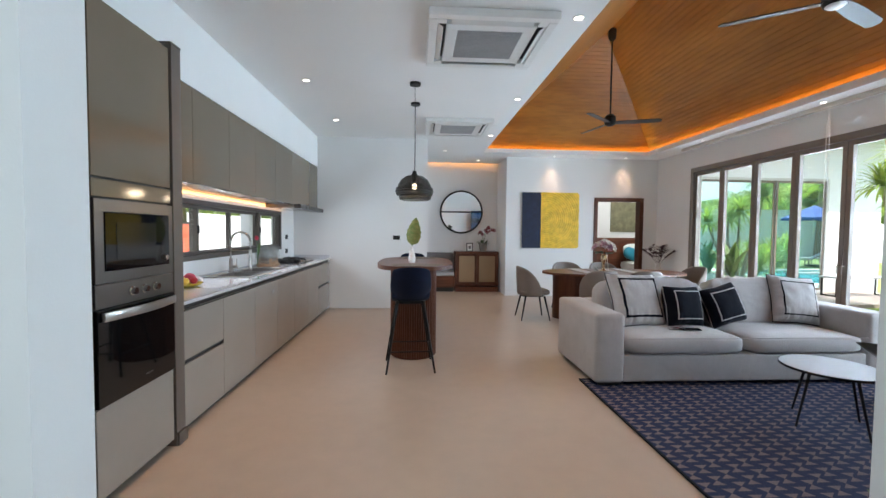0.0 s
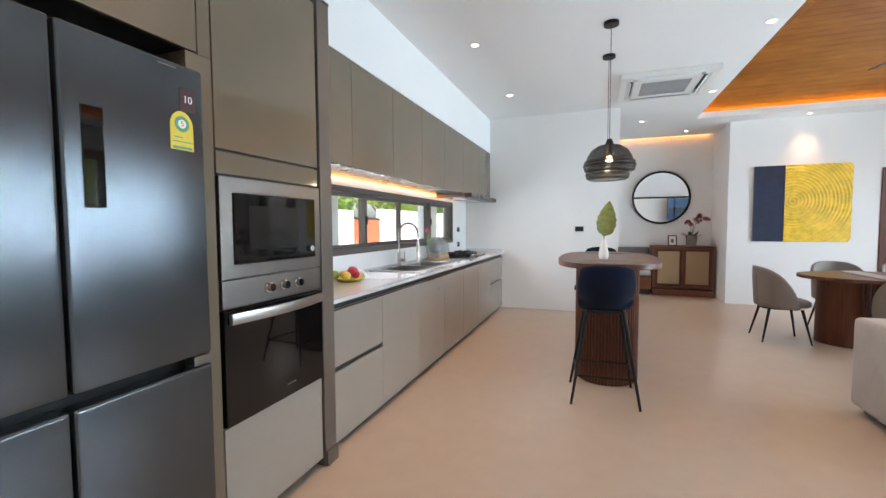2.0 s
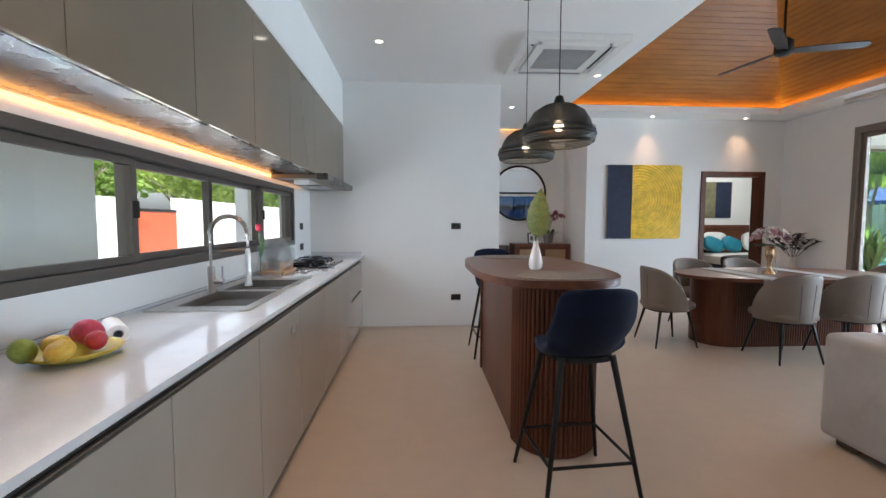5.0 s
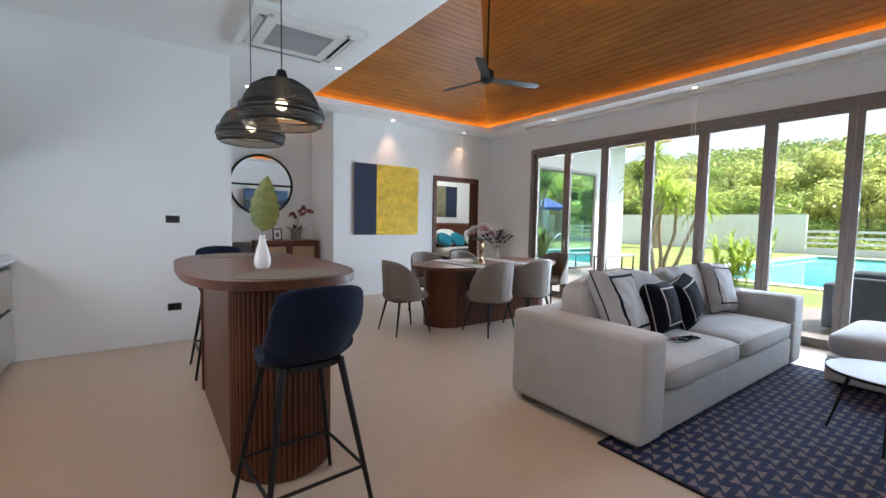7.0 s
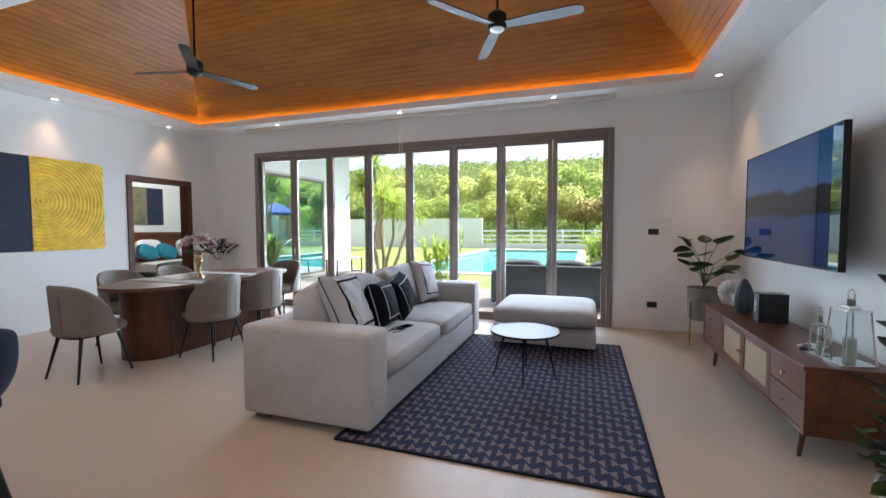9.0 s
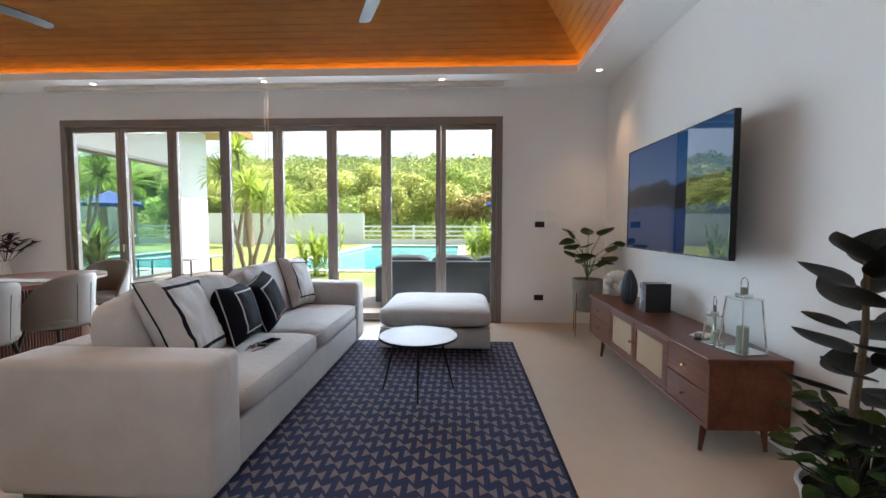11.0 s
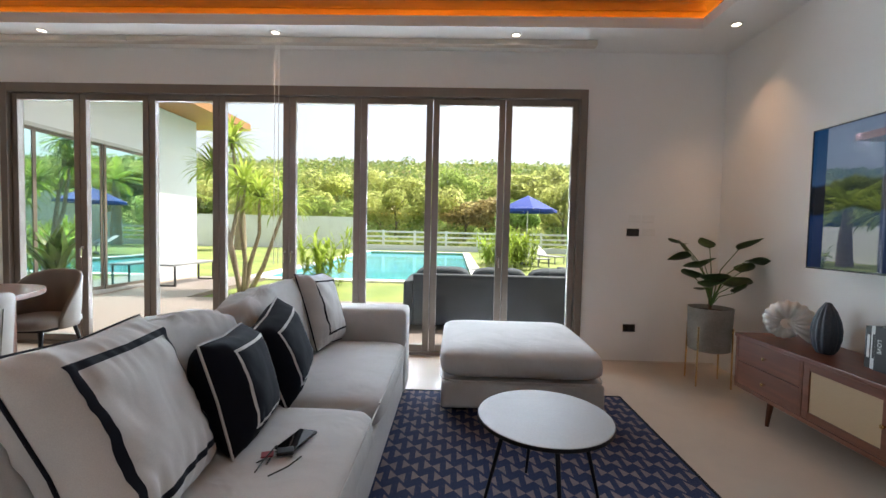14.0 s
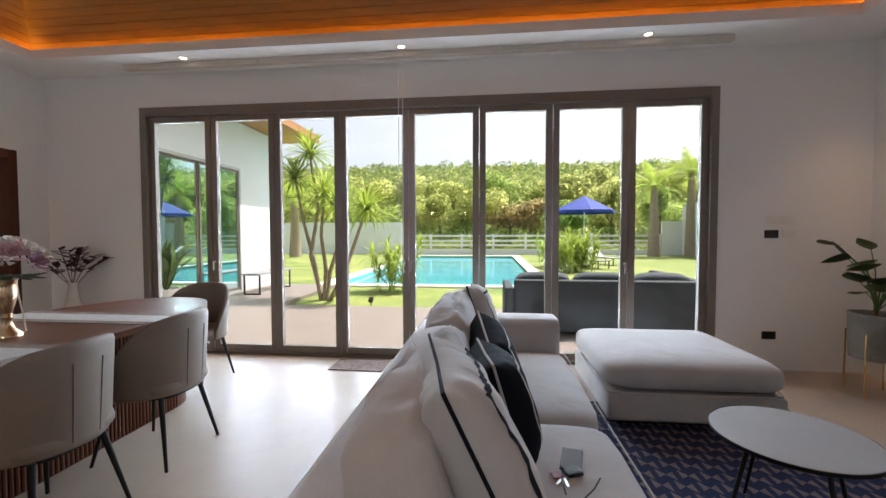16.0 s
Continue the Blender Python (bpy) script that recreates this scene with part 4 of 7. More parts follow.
def p_mesh():
    """See-through black wire mesh."""
    if "wire_mesh" in MATS:
        return MATS["wire_mesh"]
    m = bpy.data.materials.new("wire_mesh")
    m.use_nodes = True
    nt = m.node_tree
    b = nt.nodes["Principled BSDF"]
    b.inputs["Base Color"].default_value, b.inputs["Roughness"].default_value, b.inputs["Metallic"].default_value = (.016, .014, .013, 1), .5, .3
    tr, mx = nt.nodes.new("ShaderNodeBsdfTransparent"), nt.nodes.new("ShaderNodeMixShader")
    mx.inputs[0].default_value = .62
    nt.links.new(tr.outputs[0], mx.inputs[1])
    nt.links.new(b.outputs[0], mx.inputs[2])
    nt.links.new(mx.outputs[0], nt.nodes["Material Output"].inputs[0])
    MATS["wire_mesh"] = m
    return m


pendant(4.64, 1.805)
pendant(5.365, 1.815)

# ---- living room ----
LINEN = material("grey_beige_linen", (.47, .445, .43), .9, vary=.06, scale=5, fine=420, bump=0.0, bump_fine=.22, sheen=.25)
NAVYC = material("navy_cotton", (.0055, .0065, .012), .9, vary=.15, scale=8, fine=420, bump_fine=.2, spec=.2)


def creases(m, stretch, depth):
    """Soft cloth creases under the weave."""
    nt = m.node_tree
    b = nt.nodes["Principled BSDF"]
    fine = b.inputs["Normal"].links[0].from_node
    tc, mp, no, bp = (nt.nodes.new(k) for k in ("ShaderNodeTexCoord", "ShaderNodeMapping", "ShaderNodeTexNoise", "ShaderNodeBump"))
    mp.inputs["Scale"].default_value = stretch
    no.inputs["Scale"].default_value, no.inputs["Detail"].default_value, no.inputs["Distortion"].default_value = 4.0, 2.5, 1.2
    bp.inputs["Strength"].default_value, bp.inputs["Distance"].default_value = .3, depth
    nt.links.new(tc.outputs["Object"], mp.inputs["Vector"])
    nt.links.new(mp.outputs[0], no.inputs["Vector"])
    nt.links.new(no.outputs["Fac"], bp.inputs["Height"])
    nt.links.new(bp.outputs[0], fine.inputs["Normal"])


creases(LINEN, (1.25, .9, .85), .03)
creases(NAVYC, (1.5, 1.0, 1.0), .02)


def pillow(w, h, th, cloth, stripe, name, label, m, n=36, pleat=0.0):
    p = thing(name, m, label, "pillow", "pillows on the sofa")

    def height(u, v):
        return th * (1 - abs(u) ** 3.4) ** .55 * (1 - abs(v) ** 3.4) ** .55

    def place(u, v, side, up=0.0):
        c = 1 - .07 * (1 - abs(u)) * abs(v) ** 2 - .0
        d = 1 - .07 * (1 - abs(v)) * abs(u) ** 2
        z = height(u, v)
        z += pleat * (noise.noise(Vector((u * 2.5, v * 2.5, side))) * .35 + 1.6 * noise.noise(Vector((u * 7.5, v * 1.5, side + 4))) * max(0, abs(v) - .35) + 1.2 * noise.noise(Vector((u * 1.5, v * 7.5, side + 9))) * max(0, abs(u) - .45)) * .045 * (1 - max(abs(u), abs(v)) ** 6)
        return Vector((u * w / 2 * d, -side * (z + up), v * h / 2 * c + h / 2))

    def sheet(inside, side, up=0.0):
        bm = bmesh.new()
        vs = {}
        for i in range(n):
            for j in range(n):
                cu, cv = 2 * (i + .5) / n - 1, 2 * (j + .5) / n - 1
                if inside(max(abs(cu), abs(cv))):
                    q = []
                    for a, b in ((i, j), (i + 1, j), (i + 1, j + 1), (i, j + 1)):
                        if (a, b) not in vs:
                            vs[a, b] = bm.verts.new(place(2 * a / n - 1, 2 * b / n - 1, side, up))
                        q.append(vs[a, b])
                    bm.faces.new(q)
        return bm
    body = sheet(lambda r: True, 1)
    add(body, sheet(lambda r: True, -1))
    bmesh.ops.remove_doubles(body, verts=body.verts, dist=.0008)
    part("cover", body, cloth, p, smooth=80)
    part("stripe", sheet(lambda r: .66 < r < .735, 1, .0018), stripe, p, "contrasting square stripe", smooth=80)
    edge = [(-1 + 2 * k / 10, -1) for k in range(10)] + [(1, -1 + 2 * k / 10) for k in range(10)] + [(1 - 2 * k / 10, 1) for k in range(10)] + [(-1, 1 - 2 * k / 10) for k in range(10)]
    part("piping", tube([place(u, v, 1) for u, v in edge], .005, 6, closed=True), stripe, p, smooth=True)
    return p


def sofa():
    s = thing("sofa", pose(2.94, 4.05, 0), "light grey linen two-seat sofa with square arms", "sofa")
    x0, x1, yf, yb, aw = 1.53, 4.36, 3.56, 4.56, .27
    wpart("base", box(x0 + aw - .01, x1 - aw + .01, yf + .015, yb - .02, .05, .29, .02, 3), LINEN, s, smooth=True)
    for a, b in ((x0, x0 + aw), (x1 - aw, x1)):
        wpart("arm", box(a, b, yf, yb, .045, .665, .045, 4), LINEN, s, smooth=True)
    wpart("back_frame", box(x0 + aw - .005, x1 - aw + .005, yb - .20, yb - .005, .05, .66, .03, 3), LINEN, s, smooth=True)
    w = (x1 - x0 - 2 * aw) / 2
    for k in range(2):
        c = x0 + aw + w * (k + .5)
        seat = wpart("seat_cushion", moved(puff(w / 2 - .004, .43, .095, 9, 4.2, 56, 18, .05, k * 3 + 1), pose(c, yf + .415, .372)), LINEN, s, smooth=80)
        wpart("piping", tube([(c - w / 2 + .02, yf - .012, .445), (c, yf - .014, .447), (c + w / 2 - .02, yf - .012, .445)], .004, 6), LINEN, seat)
        wpart("back_cushion", moved(puff(w / 2 - .002, .122, .262, 6.0, 3.6, 150, 44, .08, k * 5 + 2), pose(c, yb - .315, .652, -12)), LINEN, s, smooth=80)
    for x in (x0 + .16, x1 - .16):
        for y in (yf + .12, yb - .12):
            wpart("foot", box(x - .1, x + .1, y - .06, y + .06, .0, .046, .003), STEEL, s)
    return s


sofa()
pillow(.58, .55, .115, LINEN, NAVYC, "cream_pillow", "large cream linen pillow with a navy square stripe", pose(2.18, 3.985, .455, -25, 2, 11), n=48, pleat=.8)
pillow(.41, .40, .115, NAVYC, LINEN, "navy_pillow", "navy cotton pillow with a cream square stripe", pose(2.62, 3.97, .462, -17, 2, 9), pleat=.3)
pillow(.41, .40, .11, NAVYC, LINEN, "navy_pillow", "tilted navy cotton pillow with a cream square stripe", pose(3.09, 3.98, .475, -19, -12, 9), pleat=.3)
pillow(.50, .50, .11, LINEN, NAVYC, "cream_pillow", "cream linen pillow with a navy stripe against the arm", pose(3.845, 4.04, .465, -19, 5, -2), pleat=.8)

ph = thing("phone", pose(2.55, 3.775, .474, 0, 0, -14), "black smartphone lying face up on the sofa", "phone")
part("case", box(-.075, .075, -.037, .037, 0, .008, .003), BLACKM, ph)
part("screen", box(-.072, .072, -.034, .034, .008, .0088, .0003), BLACKGL, ph)
kk = thing("car_keys", pose(2.46, 3.81, .472, 0, 0, 20), "bunch of keys with a red and steel fob", "keys")
part("fob", box(-.02, .02, -.055, .0, 0, .013, .004), BLACKM, kk)
part("red_tag", box(-.015, .02, .01, .05, 0, .006, .002), material("red_leather", (.25, .02, .03), .5), kk)
part("ring", tube([(.0 + .013 * math.cos(a), .01 + .013 * math.sin(a), .004) for a in [2 * math.pi * k / 16 for k in range(16)]], .0015, 5, closed=True), CHROME, kk)
for a in (-.3, .2):
    part("key", moved(box(-.004, .004, 0, .055, .001, .003), pose(-.01, .015, 0, 0, 0, 60 + a * 80)), CHROME, kk)
sg = thing("sunglasses", pose(2.45, 3.765, .472, 0, 0, -20), "folded pair of dark sunglasses on the sofa seat", "sunglasses")
for sx in (-.033, .033):
    part("lens", moved(lathe([(0, .003), (.024, .002), (.027, 0)], 20), pose(sx * .3 + .0, sx, .004, 0, 12)), CLEARG, sg, smooth=True)
    part("temple", tube([(sx * .3, sx * 1.9, .02), (-.06, sx * 1.5, .008), (-.12, sx * .8, .004)], .0025, 5), BLACKM, sg)


def rug_material():
    m = bpy.data.materials.new("navy_patterned_wool")
    m.use_nodes = True
    nt = m.node_tree
    N, L = nt.nodes, nt.links

    def op(kind, a, b=None):
        n = N.new("ShaderNodeMath")
        n.operation = kind
        for i, v in enumerate((a, b)):
            if v is None:
                continue
            if isinstance(v, (int, float)):
                n.inputs[i].default_value = v
            else:
                L.new(v, n.inputs[i])
        return n.outputs[0]
    tc, sep = N.new("ShaderNodeTexCoord"), N.new("ShaderNodeSeparateXYZ")
    L.new(tc.outputs["Object"], sep.inputs[0])
    u, v = op("ADD", op("DIVIDE", sep.outputs[0], .100), 40.0), op("DIVIDE", sep.outputs[1], .114)
    odd = op("MODULO", op("FLOOR", u), 2.0)
    fu = op("SUBTRACT", op("FRACT", u), .5)
    fv = op("SUBTRACT", op("FRACT", op("ADD", op("ADD", v, op("MULTIPLY", odd, .5)), 40.0)), .5)
    av = op("ABSOLUTE", fv)
    lean = op("MULTIPLY", fv, .35)                   # the triangles of a pair lean apart
    tri = op("MULTIPLY", op("LESS_THAN", op("ABSOLUTE", op("SUBTRACT", fu, lean)), op("MULTIPLY", av, 1.15)), op("LESS_THAN", av, .36))
    line = op("LESS_THAN", op("ABSOLUTE", op("SUBTRACT", fu, op("MULTIPLY", fv, .6))), .03)
    no = N.new("ShaderNodeTexNoise")
    no.inputs["Scale"].default_value, no.inputs["Detail"].default_value = 260, 3
    L.new(tc.outputs["Object"], no.inputs["Vector"])
    big = N.new("ShaderNodeTexNoise")
    big.inputs["Scale"].default_value = 14
    L.new(tc.outputs["Object"], big.inputs["Vector"])
    light = op("MULTIPLY", tri, op("ADD", op("MULTIPLY", big.outputs["Fac"], .7), .5))
    mask = op("MINIMUM", op("ADD", light, op("MULTIPLY", line, .12)), 1.0)
    mx = N.new("ShaderNodeMix")
    mx.data_type = "RGBA"
    L.new(mask, mx.inputs[0])
    mx.inputs[6].default_value, mx.inputs[7].default_value = (.006, .015, .060, 1), (.20, .145, .145, 1)
    m2 = N.new("ShaderNodeMix")
    m2.data_type, m2.blend_type = "RGBA", "OVERLAY"
    m2.inputs[0].default_value = .5
    L.new(mx.outputs[2], m2.inputs[6])
    L.new(no.outputs["Fac"], m2.inputs[7])
    b = N["Principled BSDF"]
    L.new(m2.outputs[2], b.inputs["Base Color"])
    b.inputs["Roughness"].default_value = .95
    bp = N.new("ShaderNodeBump")
    bp.inputs["Strength"].default_value, bp.inputs["Distance"].default_value = .5, .004
    L.new(op("ADD", no.outputs["Fac"], op("MULTIPLY", mask, .8)), bp.inputs["Height"])
    L.new(bp.outputs[0], b.inputs["Normal"])
    return m


rg = thing("area_rug", pose(2.873, 2.855, 0), "navy wool rug with rows of small pale hourglass triangles", "rug")
part("weave", box(-1.385, 1.385, -.915, .915, .001, .012, .003), rug_material(), rg)
part("binding", boxes((-1.40, -1.386, -.93, .93, .001, .0135), (1.386, 1.40, -.93, .93, .001, .0135), (-1.386, 1.386, -.93, -.916, .001, .0135), (-1.386, 1.386, .916, .93, .001, .0135)), NAVYC, rg)

o = thing("ottoman", pose(4.40, 2.74, 0), "light grey linen footstool with a thick loose cushion", "ottoman")
part("base", box(-.54, .54, -.55, .55, .05, .235, .025, 3), LINEN, o, smooth=True)
part("cushion", moved(puff(.555, .565, .115, 10, 4.0, 60, 18, .04, 4), pose(0, 0, .345)), LINEN, o, smooth=80)
part("piping", tube([(x * .55, y * .56, .245) for x, y in oval(1, 1, 11, 48)], .005, 6, closed=True), LINEN, o)
for sx in (-.42, .42):
    for sy in (-.42, .42):
        part("foot", box(sx - .05, sx + .05, sy - .05, sy + .05, .0125, .05, .003), BLACKM, o)

TTOP = material("white_laminate", (.40, .385, .375), .5, vary=.03, spec=.3)
ct = thing("coffee_table", pose(2.93, 2.80, .012), "round white side table with black hairpin legs", "table")
part("tabletop", lathe([(0, .405), (.292, .405), (.296, .409), (.296, .421), (.293, .424), (0, .424)], 64), TTOP, ct, smooth=True)
part("edge_band", lathe([(.2965, .406), (.2985, .408), (.2985, .421), (.2965, .423)], 64), BLACKM, ct, smooth=True)
for k in range(4):
    a = math.radians(5 + 90 * k)
    part("leg", rod((.27 * math.cos(a), .27 * math.sin(a), 0), (.17 * math.cos(a), .17 * math.sin(a), .405), .007, .011, 10), BLACKM, ct, smooth=True)
part("under_frame", tube([(.17 * math.cos(a), .17 * math.sin(a), .399) for a in [2 * math.pi * k / 24 for k in range(24)]], .006, 6, closed=True), BLACKM, ct)

RATTAN = material("woven_cane", (.36, .245, .135), .6, vary=.08, scale=220, fine=420, bump=.3)
BRASS = material("brass", (.60, .40, .16), .25, metal=1.0, vary=.05)


def console():
    c = thing("tv_console", pose(3.11, .95, 0), "long walnut media console with cane doors and drawers", "console")
    x0, x1, y0, y1, z0, z1 = 2.06, 4.165, .72, 1.15, .17, .56
    wpart("top", box(x0, x1, y0, y1 + .012, z1 - .028, z1, .006), WALNUTX, c)
    for u in (x0 + .005, x1 - .03):
        wpart("side_panel", box(u, u + .025, y0, y1, z0, z1 - .0285, .003), WALNUTX, c)
    wpart("bottom_panel", box(x0 + .0305, x1 - .0305, y0, y1, z0, z0 + .025, .002), WALNUTX, c)
    wpart("back_panel", box(x0 + .0305, x1 - .0305, y0, y0 + .01, z0 + .0255, z1 - .0285), WALNUTX, c)
    for u in (2.53, 3.575):
        wpart("divider", box(u, u + .02, y0 + .0105, y1 - .002, z0 + .0255, z1 - .0285), WALNUTX, c)
    za, zb = z0 + .028, z1 - .032
    zm = (za + zb) / 2
    for a, b in ((x0 + .033, 2.527), (3.598, x1 - .033)):
        for u, v in ((za, zm - .003), (zm + .003, zb)):
            d = wpart("drawer", box(a, b, y1 - .02, y1 - .003, u, v, .003), WALNUTX, c)
            wpart("knob", moved(lathe([(.005, 0), (.005, .012), (.011, .016), (.011, .024), (.006, .028), (0, .028)], 14), pose((a + b) / 2, y1 - .003, (u + v) / 2, -90)), BRASS, d, "brass knob", smooth=True)
    for a, b, kx in ((2.553, 3.061, 3.04), (3.067, 3.572, 3.09)):
        f = .045
        d = wpart("door", boxes((a, a + f, y1 - .02, y1 - .003, za, zb), (b - f, b, y1 - .02, y1 - .003, za, zb), (a + f, b - f, y1 - .02, y1 - .003, za, za + f), (a + f, b - f, y1 - .02, y1 - .003, zb - f, zb), w=.002), WALNUTX, c)
        wpart("cane_panel", box(a + f, b - f, y1 - .014, y1 - .009, za + f, zb - f), RATTAN, d, "pale woven cane panel")
        wpart("knob", moved(lathe([(.005, 0), (.005, .012), (.011, .016), (.011, .024), (.006, .028), (0, .028)], 14), pose(kx, y1 - .003, zm, -90)), BRASS, d, smooth=True)
    for x in (x0 + .12, 3.06, x1 - .30):
        for y, s in ((y0 + .06, -1), (y1 - .05, 1)):
            if x == 3.06 and s > 0:
                continue
            wpart("leg", rod((x, y + s * .02, 0), (x, y, z0), .011, .021, 14), WALNUT, c, smooth=True)
    return c


console()


def screen_material():
    """A lit landscape: blue sky, dark ridges, a lake."""
    m = bpy.data.materials.new("lit_screen")
    m.use_nodes = True
    nt = m.node_tree
    N, L = nt.nodes, nt.links
    tc, sep = N.new("ShaderNodeTexCoord"), N.new("ShaderNodeSeparateXYZ")
    L.new(tc.outputs["Object"], sep.inputs[0])
    no = N.new("ShaderNodeTexNoise")
    no.noise_dimensions = "1D"
    no.inputs["Scale"].default_value, no.inputs["Detail"].default_value = 3.2, 4
    L.new(sep.outputs[0], no.inputs["W"])
    ad = N.new("ShaderNodeMath")
    ad.operation = "MULTIPLY_ADD"
    L.new(no.outputs["Fac"], ad.inputs[0])
    ad.inputs[1].default_value = -.22
    L.new(sep.outputs[2], ad.inputs[2])
    rp = N.new("ShaderNodeValToRGB")
    mr = N.new("ShaderNodeMapRange")
    mr.inputs["From Min"].default_value, mr.inputs["From Max"].default_value = -.56, .36
    L.new(ad.outputs[0], mr.inputs["Value"])
    L.new(mr.outputs[0], rp.inputs["Fac"])
    el = rp.color_ramp.elements
    el[0].position, el[0].color = 0, (.005, .03, .10, 1)
    el[1].position, el[1].color = 1, (.01, .085, .24, 1)
    for pos, col in ((.38, (.012, .05, .17, 1)), (.40, (.006, .011, .018, 1)), (.58, (.010, .018, .03, 1)), (.605, (.06, .14, .30, 1)), (.8, (.02, .11, .27, 1))):
        e = el.new(pos)
        e.color = col
    b = N["Principled BSDF"]
    b.inputs["Base Color"].default_value, b.inputs["Roughness"].default_value = (.003, .003, .004, 1), .012
    b.inputs["IOR"].default_value = 2.1
    L.new(rp.outputs[0], b.inputs["Emission Color"])
    b.inputs["Emission Strength"].default_value = .15
    return m


tv = thing("television", pose(3.135, .885, 1.505, 0, 0, 0), "large flat television on a wall arm showing a mountain lake", "television")
part("bezel", boxes((-.775, .775, -.02, .008, -.447, -.436), (-.775, .775, -.02, .008, .439, .447), (-.775, -.768, -.02, .008, -.436, .439), (.768, .775, -.02, .008, -.436, .439), (-.775, .775, -.03, -.02, -.447, .447), w=.001), BLACKM, tv)
part("screen", box(-.768, .768, -.019, .004, -.436, .439), screen_material(), tv, "lit glossy screen")
part("rear_housing", box(-.5, .5, -.065, -.031, -.35, .1, .02), BLACKM, tv)
part("wall_bracket", boxes((-.2, .2, -.222, -.205, -.2, .2), (-.04, .04, -.204, -.066, -.1, .1)), BLACKM, tv)
part("logo_bar", box(-.03, .03, .0085, .009, -.444, -.439), CHROME, tv)

# things on the console
SHELLW = material("matte_white_ceramic", (.62, .60, .57), .6, vary=.05, scale=9)
sv = thing("shell_vase", pose(3.955, .96, .56, 0, 0, 52), "white ribbed nautilus-shaped ceramic vase", "vase")
bm = bmesh.new()
rows = []
for i in range(73):
    a = -2.2 + i / 72 * 2 * math.pi * .97
    grow = .35 + .65 * i / 72
    R, r = .072 * (.7 + .3 * grow), .064 * grow
    row = []
    for k in range(18):
        b = 2 * math.pi * k / 18
        rr = r * (1 + .07 * (1 if i % 4 < 2 else -1))
        row.append(bm.verts.new(((R + rr * math.cos(b)) * math.cos(a), rr * 1.05 * math.sin(b), .135 + (R + rr * math.cos(b)) * math.sin(a))))
    rows.append(row)
for p, q in zip(rows, rows[1:]):
    for k in range(18):
        bm.faces.new((p[k], p[(k + 1) % 18], q[(k + 1) % 18], q[k]))
bm.faces.new(rows[0][::-1])
lo = min(v.co.z for v in bm.verts)
moved(bm, Matrix.Diagonal((1.27, 1.27, 1.27, 1)) @ pose(0, 0, -lo))
part("body", bm, SHELLW, sv, smooth=70)
dv = thing("ribbed_vase", pose(3.65, .96, .56), "dark blue-grey ribbed teardrop ceramic vase", "vase")
part("body", lathe([(0, 0), (.04, 0), (.057, .03), (.069, .09), (.071, .14), (.062, .20), (.042, .258), (.02, .298), (.012, .308), (.01, .29), (0, .24)], 64, ribs=14, depth=.07), material("slate_blue_ceramic", (.05, .065, .085), .5, vary=.12), dv, smooth=70)
COVB, COVW = material("black_book_cloth", (.012, .012, .013), .55), material("white_book_jacket", (.6, .6, .58), .5)
PAGES = material("page_edges", (.6, .57, .5), .8, vary=.1, scale=80)
bx = 3.405
for w, h, dpt, cov in ((.034, .225, .17, COVB), (.028, .235, .18, COVW), (.085, .235, .20, COVB)):
    b = thing("book", pose(bx - w / 2, .88, .56), {COVB: "black hardback book standing on the console", COVW: "white hardback book standing between black ones"}[cov], "book", "books on the console")
    part("cover", boxes((-w / 2, -w / 2 + .003, -dpt / 2, dpt / 2, 0, h), (w / 2 - .003, w / 2, -dpt / 2, dpt / 2, 0, h), (-w / 2 + .003, w / 2 - .003, dpt / 2 - .003, dpt / 2, 0, h)), cov, b)
    part("pages", box(-w / 2 + .003, w / 2 - .003, -dpt / 2 + .006, dpt / 2 - .003, .004, h - .004), PAGES, b)
    part("spine_lettering", box(-w / 5, w / 5, dpt / 2, dpt / 2 + .0006, h * .25, h * .8), COVW if cov is COVB else COVB, b) if w < .05 else None
    if w > .05:
        lettering("spine_title", "LOVE", .032, Matrix.Translation((bx - w / 2 + .018, .88 + dpt / 2 + .0006, .56 + h * .55)) @ Matrix(((0, -1, 0, 0), (0, 0, 1, 0), (-1, 0, 0, 0), (0, 0, 0, 1))), COVW, b)
    bx -= w + .002


def lantern(m, w, h, label):
    l = thing("lantern", m, label, "lantern", "lanterns on the console")
    part("base", box(-w, w, -w, w, 0, .012, .002), CHROME, l)
    part("lid", boxes((-w * .75, w * .75, -w * .75, w * .75, h, h + .012), (-w * .35, w * .35, -w * .35, w * .35, h + .012, h + .03), w=.002), CHROME, l)
    for sx in (-1, 1):
        for sy in (-1, 1):
            part("post", rod((sx * (w - .006), sy * (w - .006), .012), (sx * w * .68, sy * w * .68, h), .005, .005, 6), CHROME, l)
    for k in range(4):
        bm = bmesh.new()
        q = [(-w + .008, -w + .004, .014), (w - .008, -w + .004, .014), (w * .66, -w * .68, h), (-w * .66, -w * .68, h)]
        bm.faces.new([bm.verts.new(p) for p in q])
        part("pane", moved(bm, pose(0, 0, 0, 0, 0, 90 * k)), CLEARG, l)
    part("candle", lathe([(0, .012), (w * .36, .012), (w * .36, h * .48), (0, h * .48)], 20), material("sage_wax", (.32, .38, .30), .5), l, smooth=True)
    part("finial", lathe([(w * .22, h + .03), (w * .22, h + .065), (0, h + .068)], 16), STEEL, l, smooth=True)
    part("ring", tube([(w * .26 * math.cos(a), 0, h + .085 + .035 * math.sin(a)) for a in [2 * math.pi * k / 20 for k in range(20)]], .0035, 6, closed=True), CHROME, l)
    return l


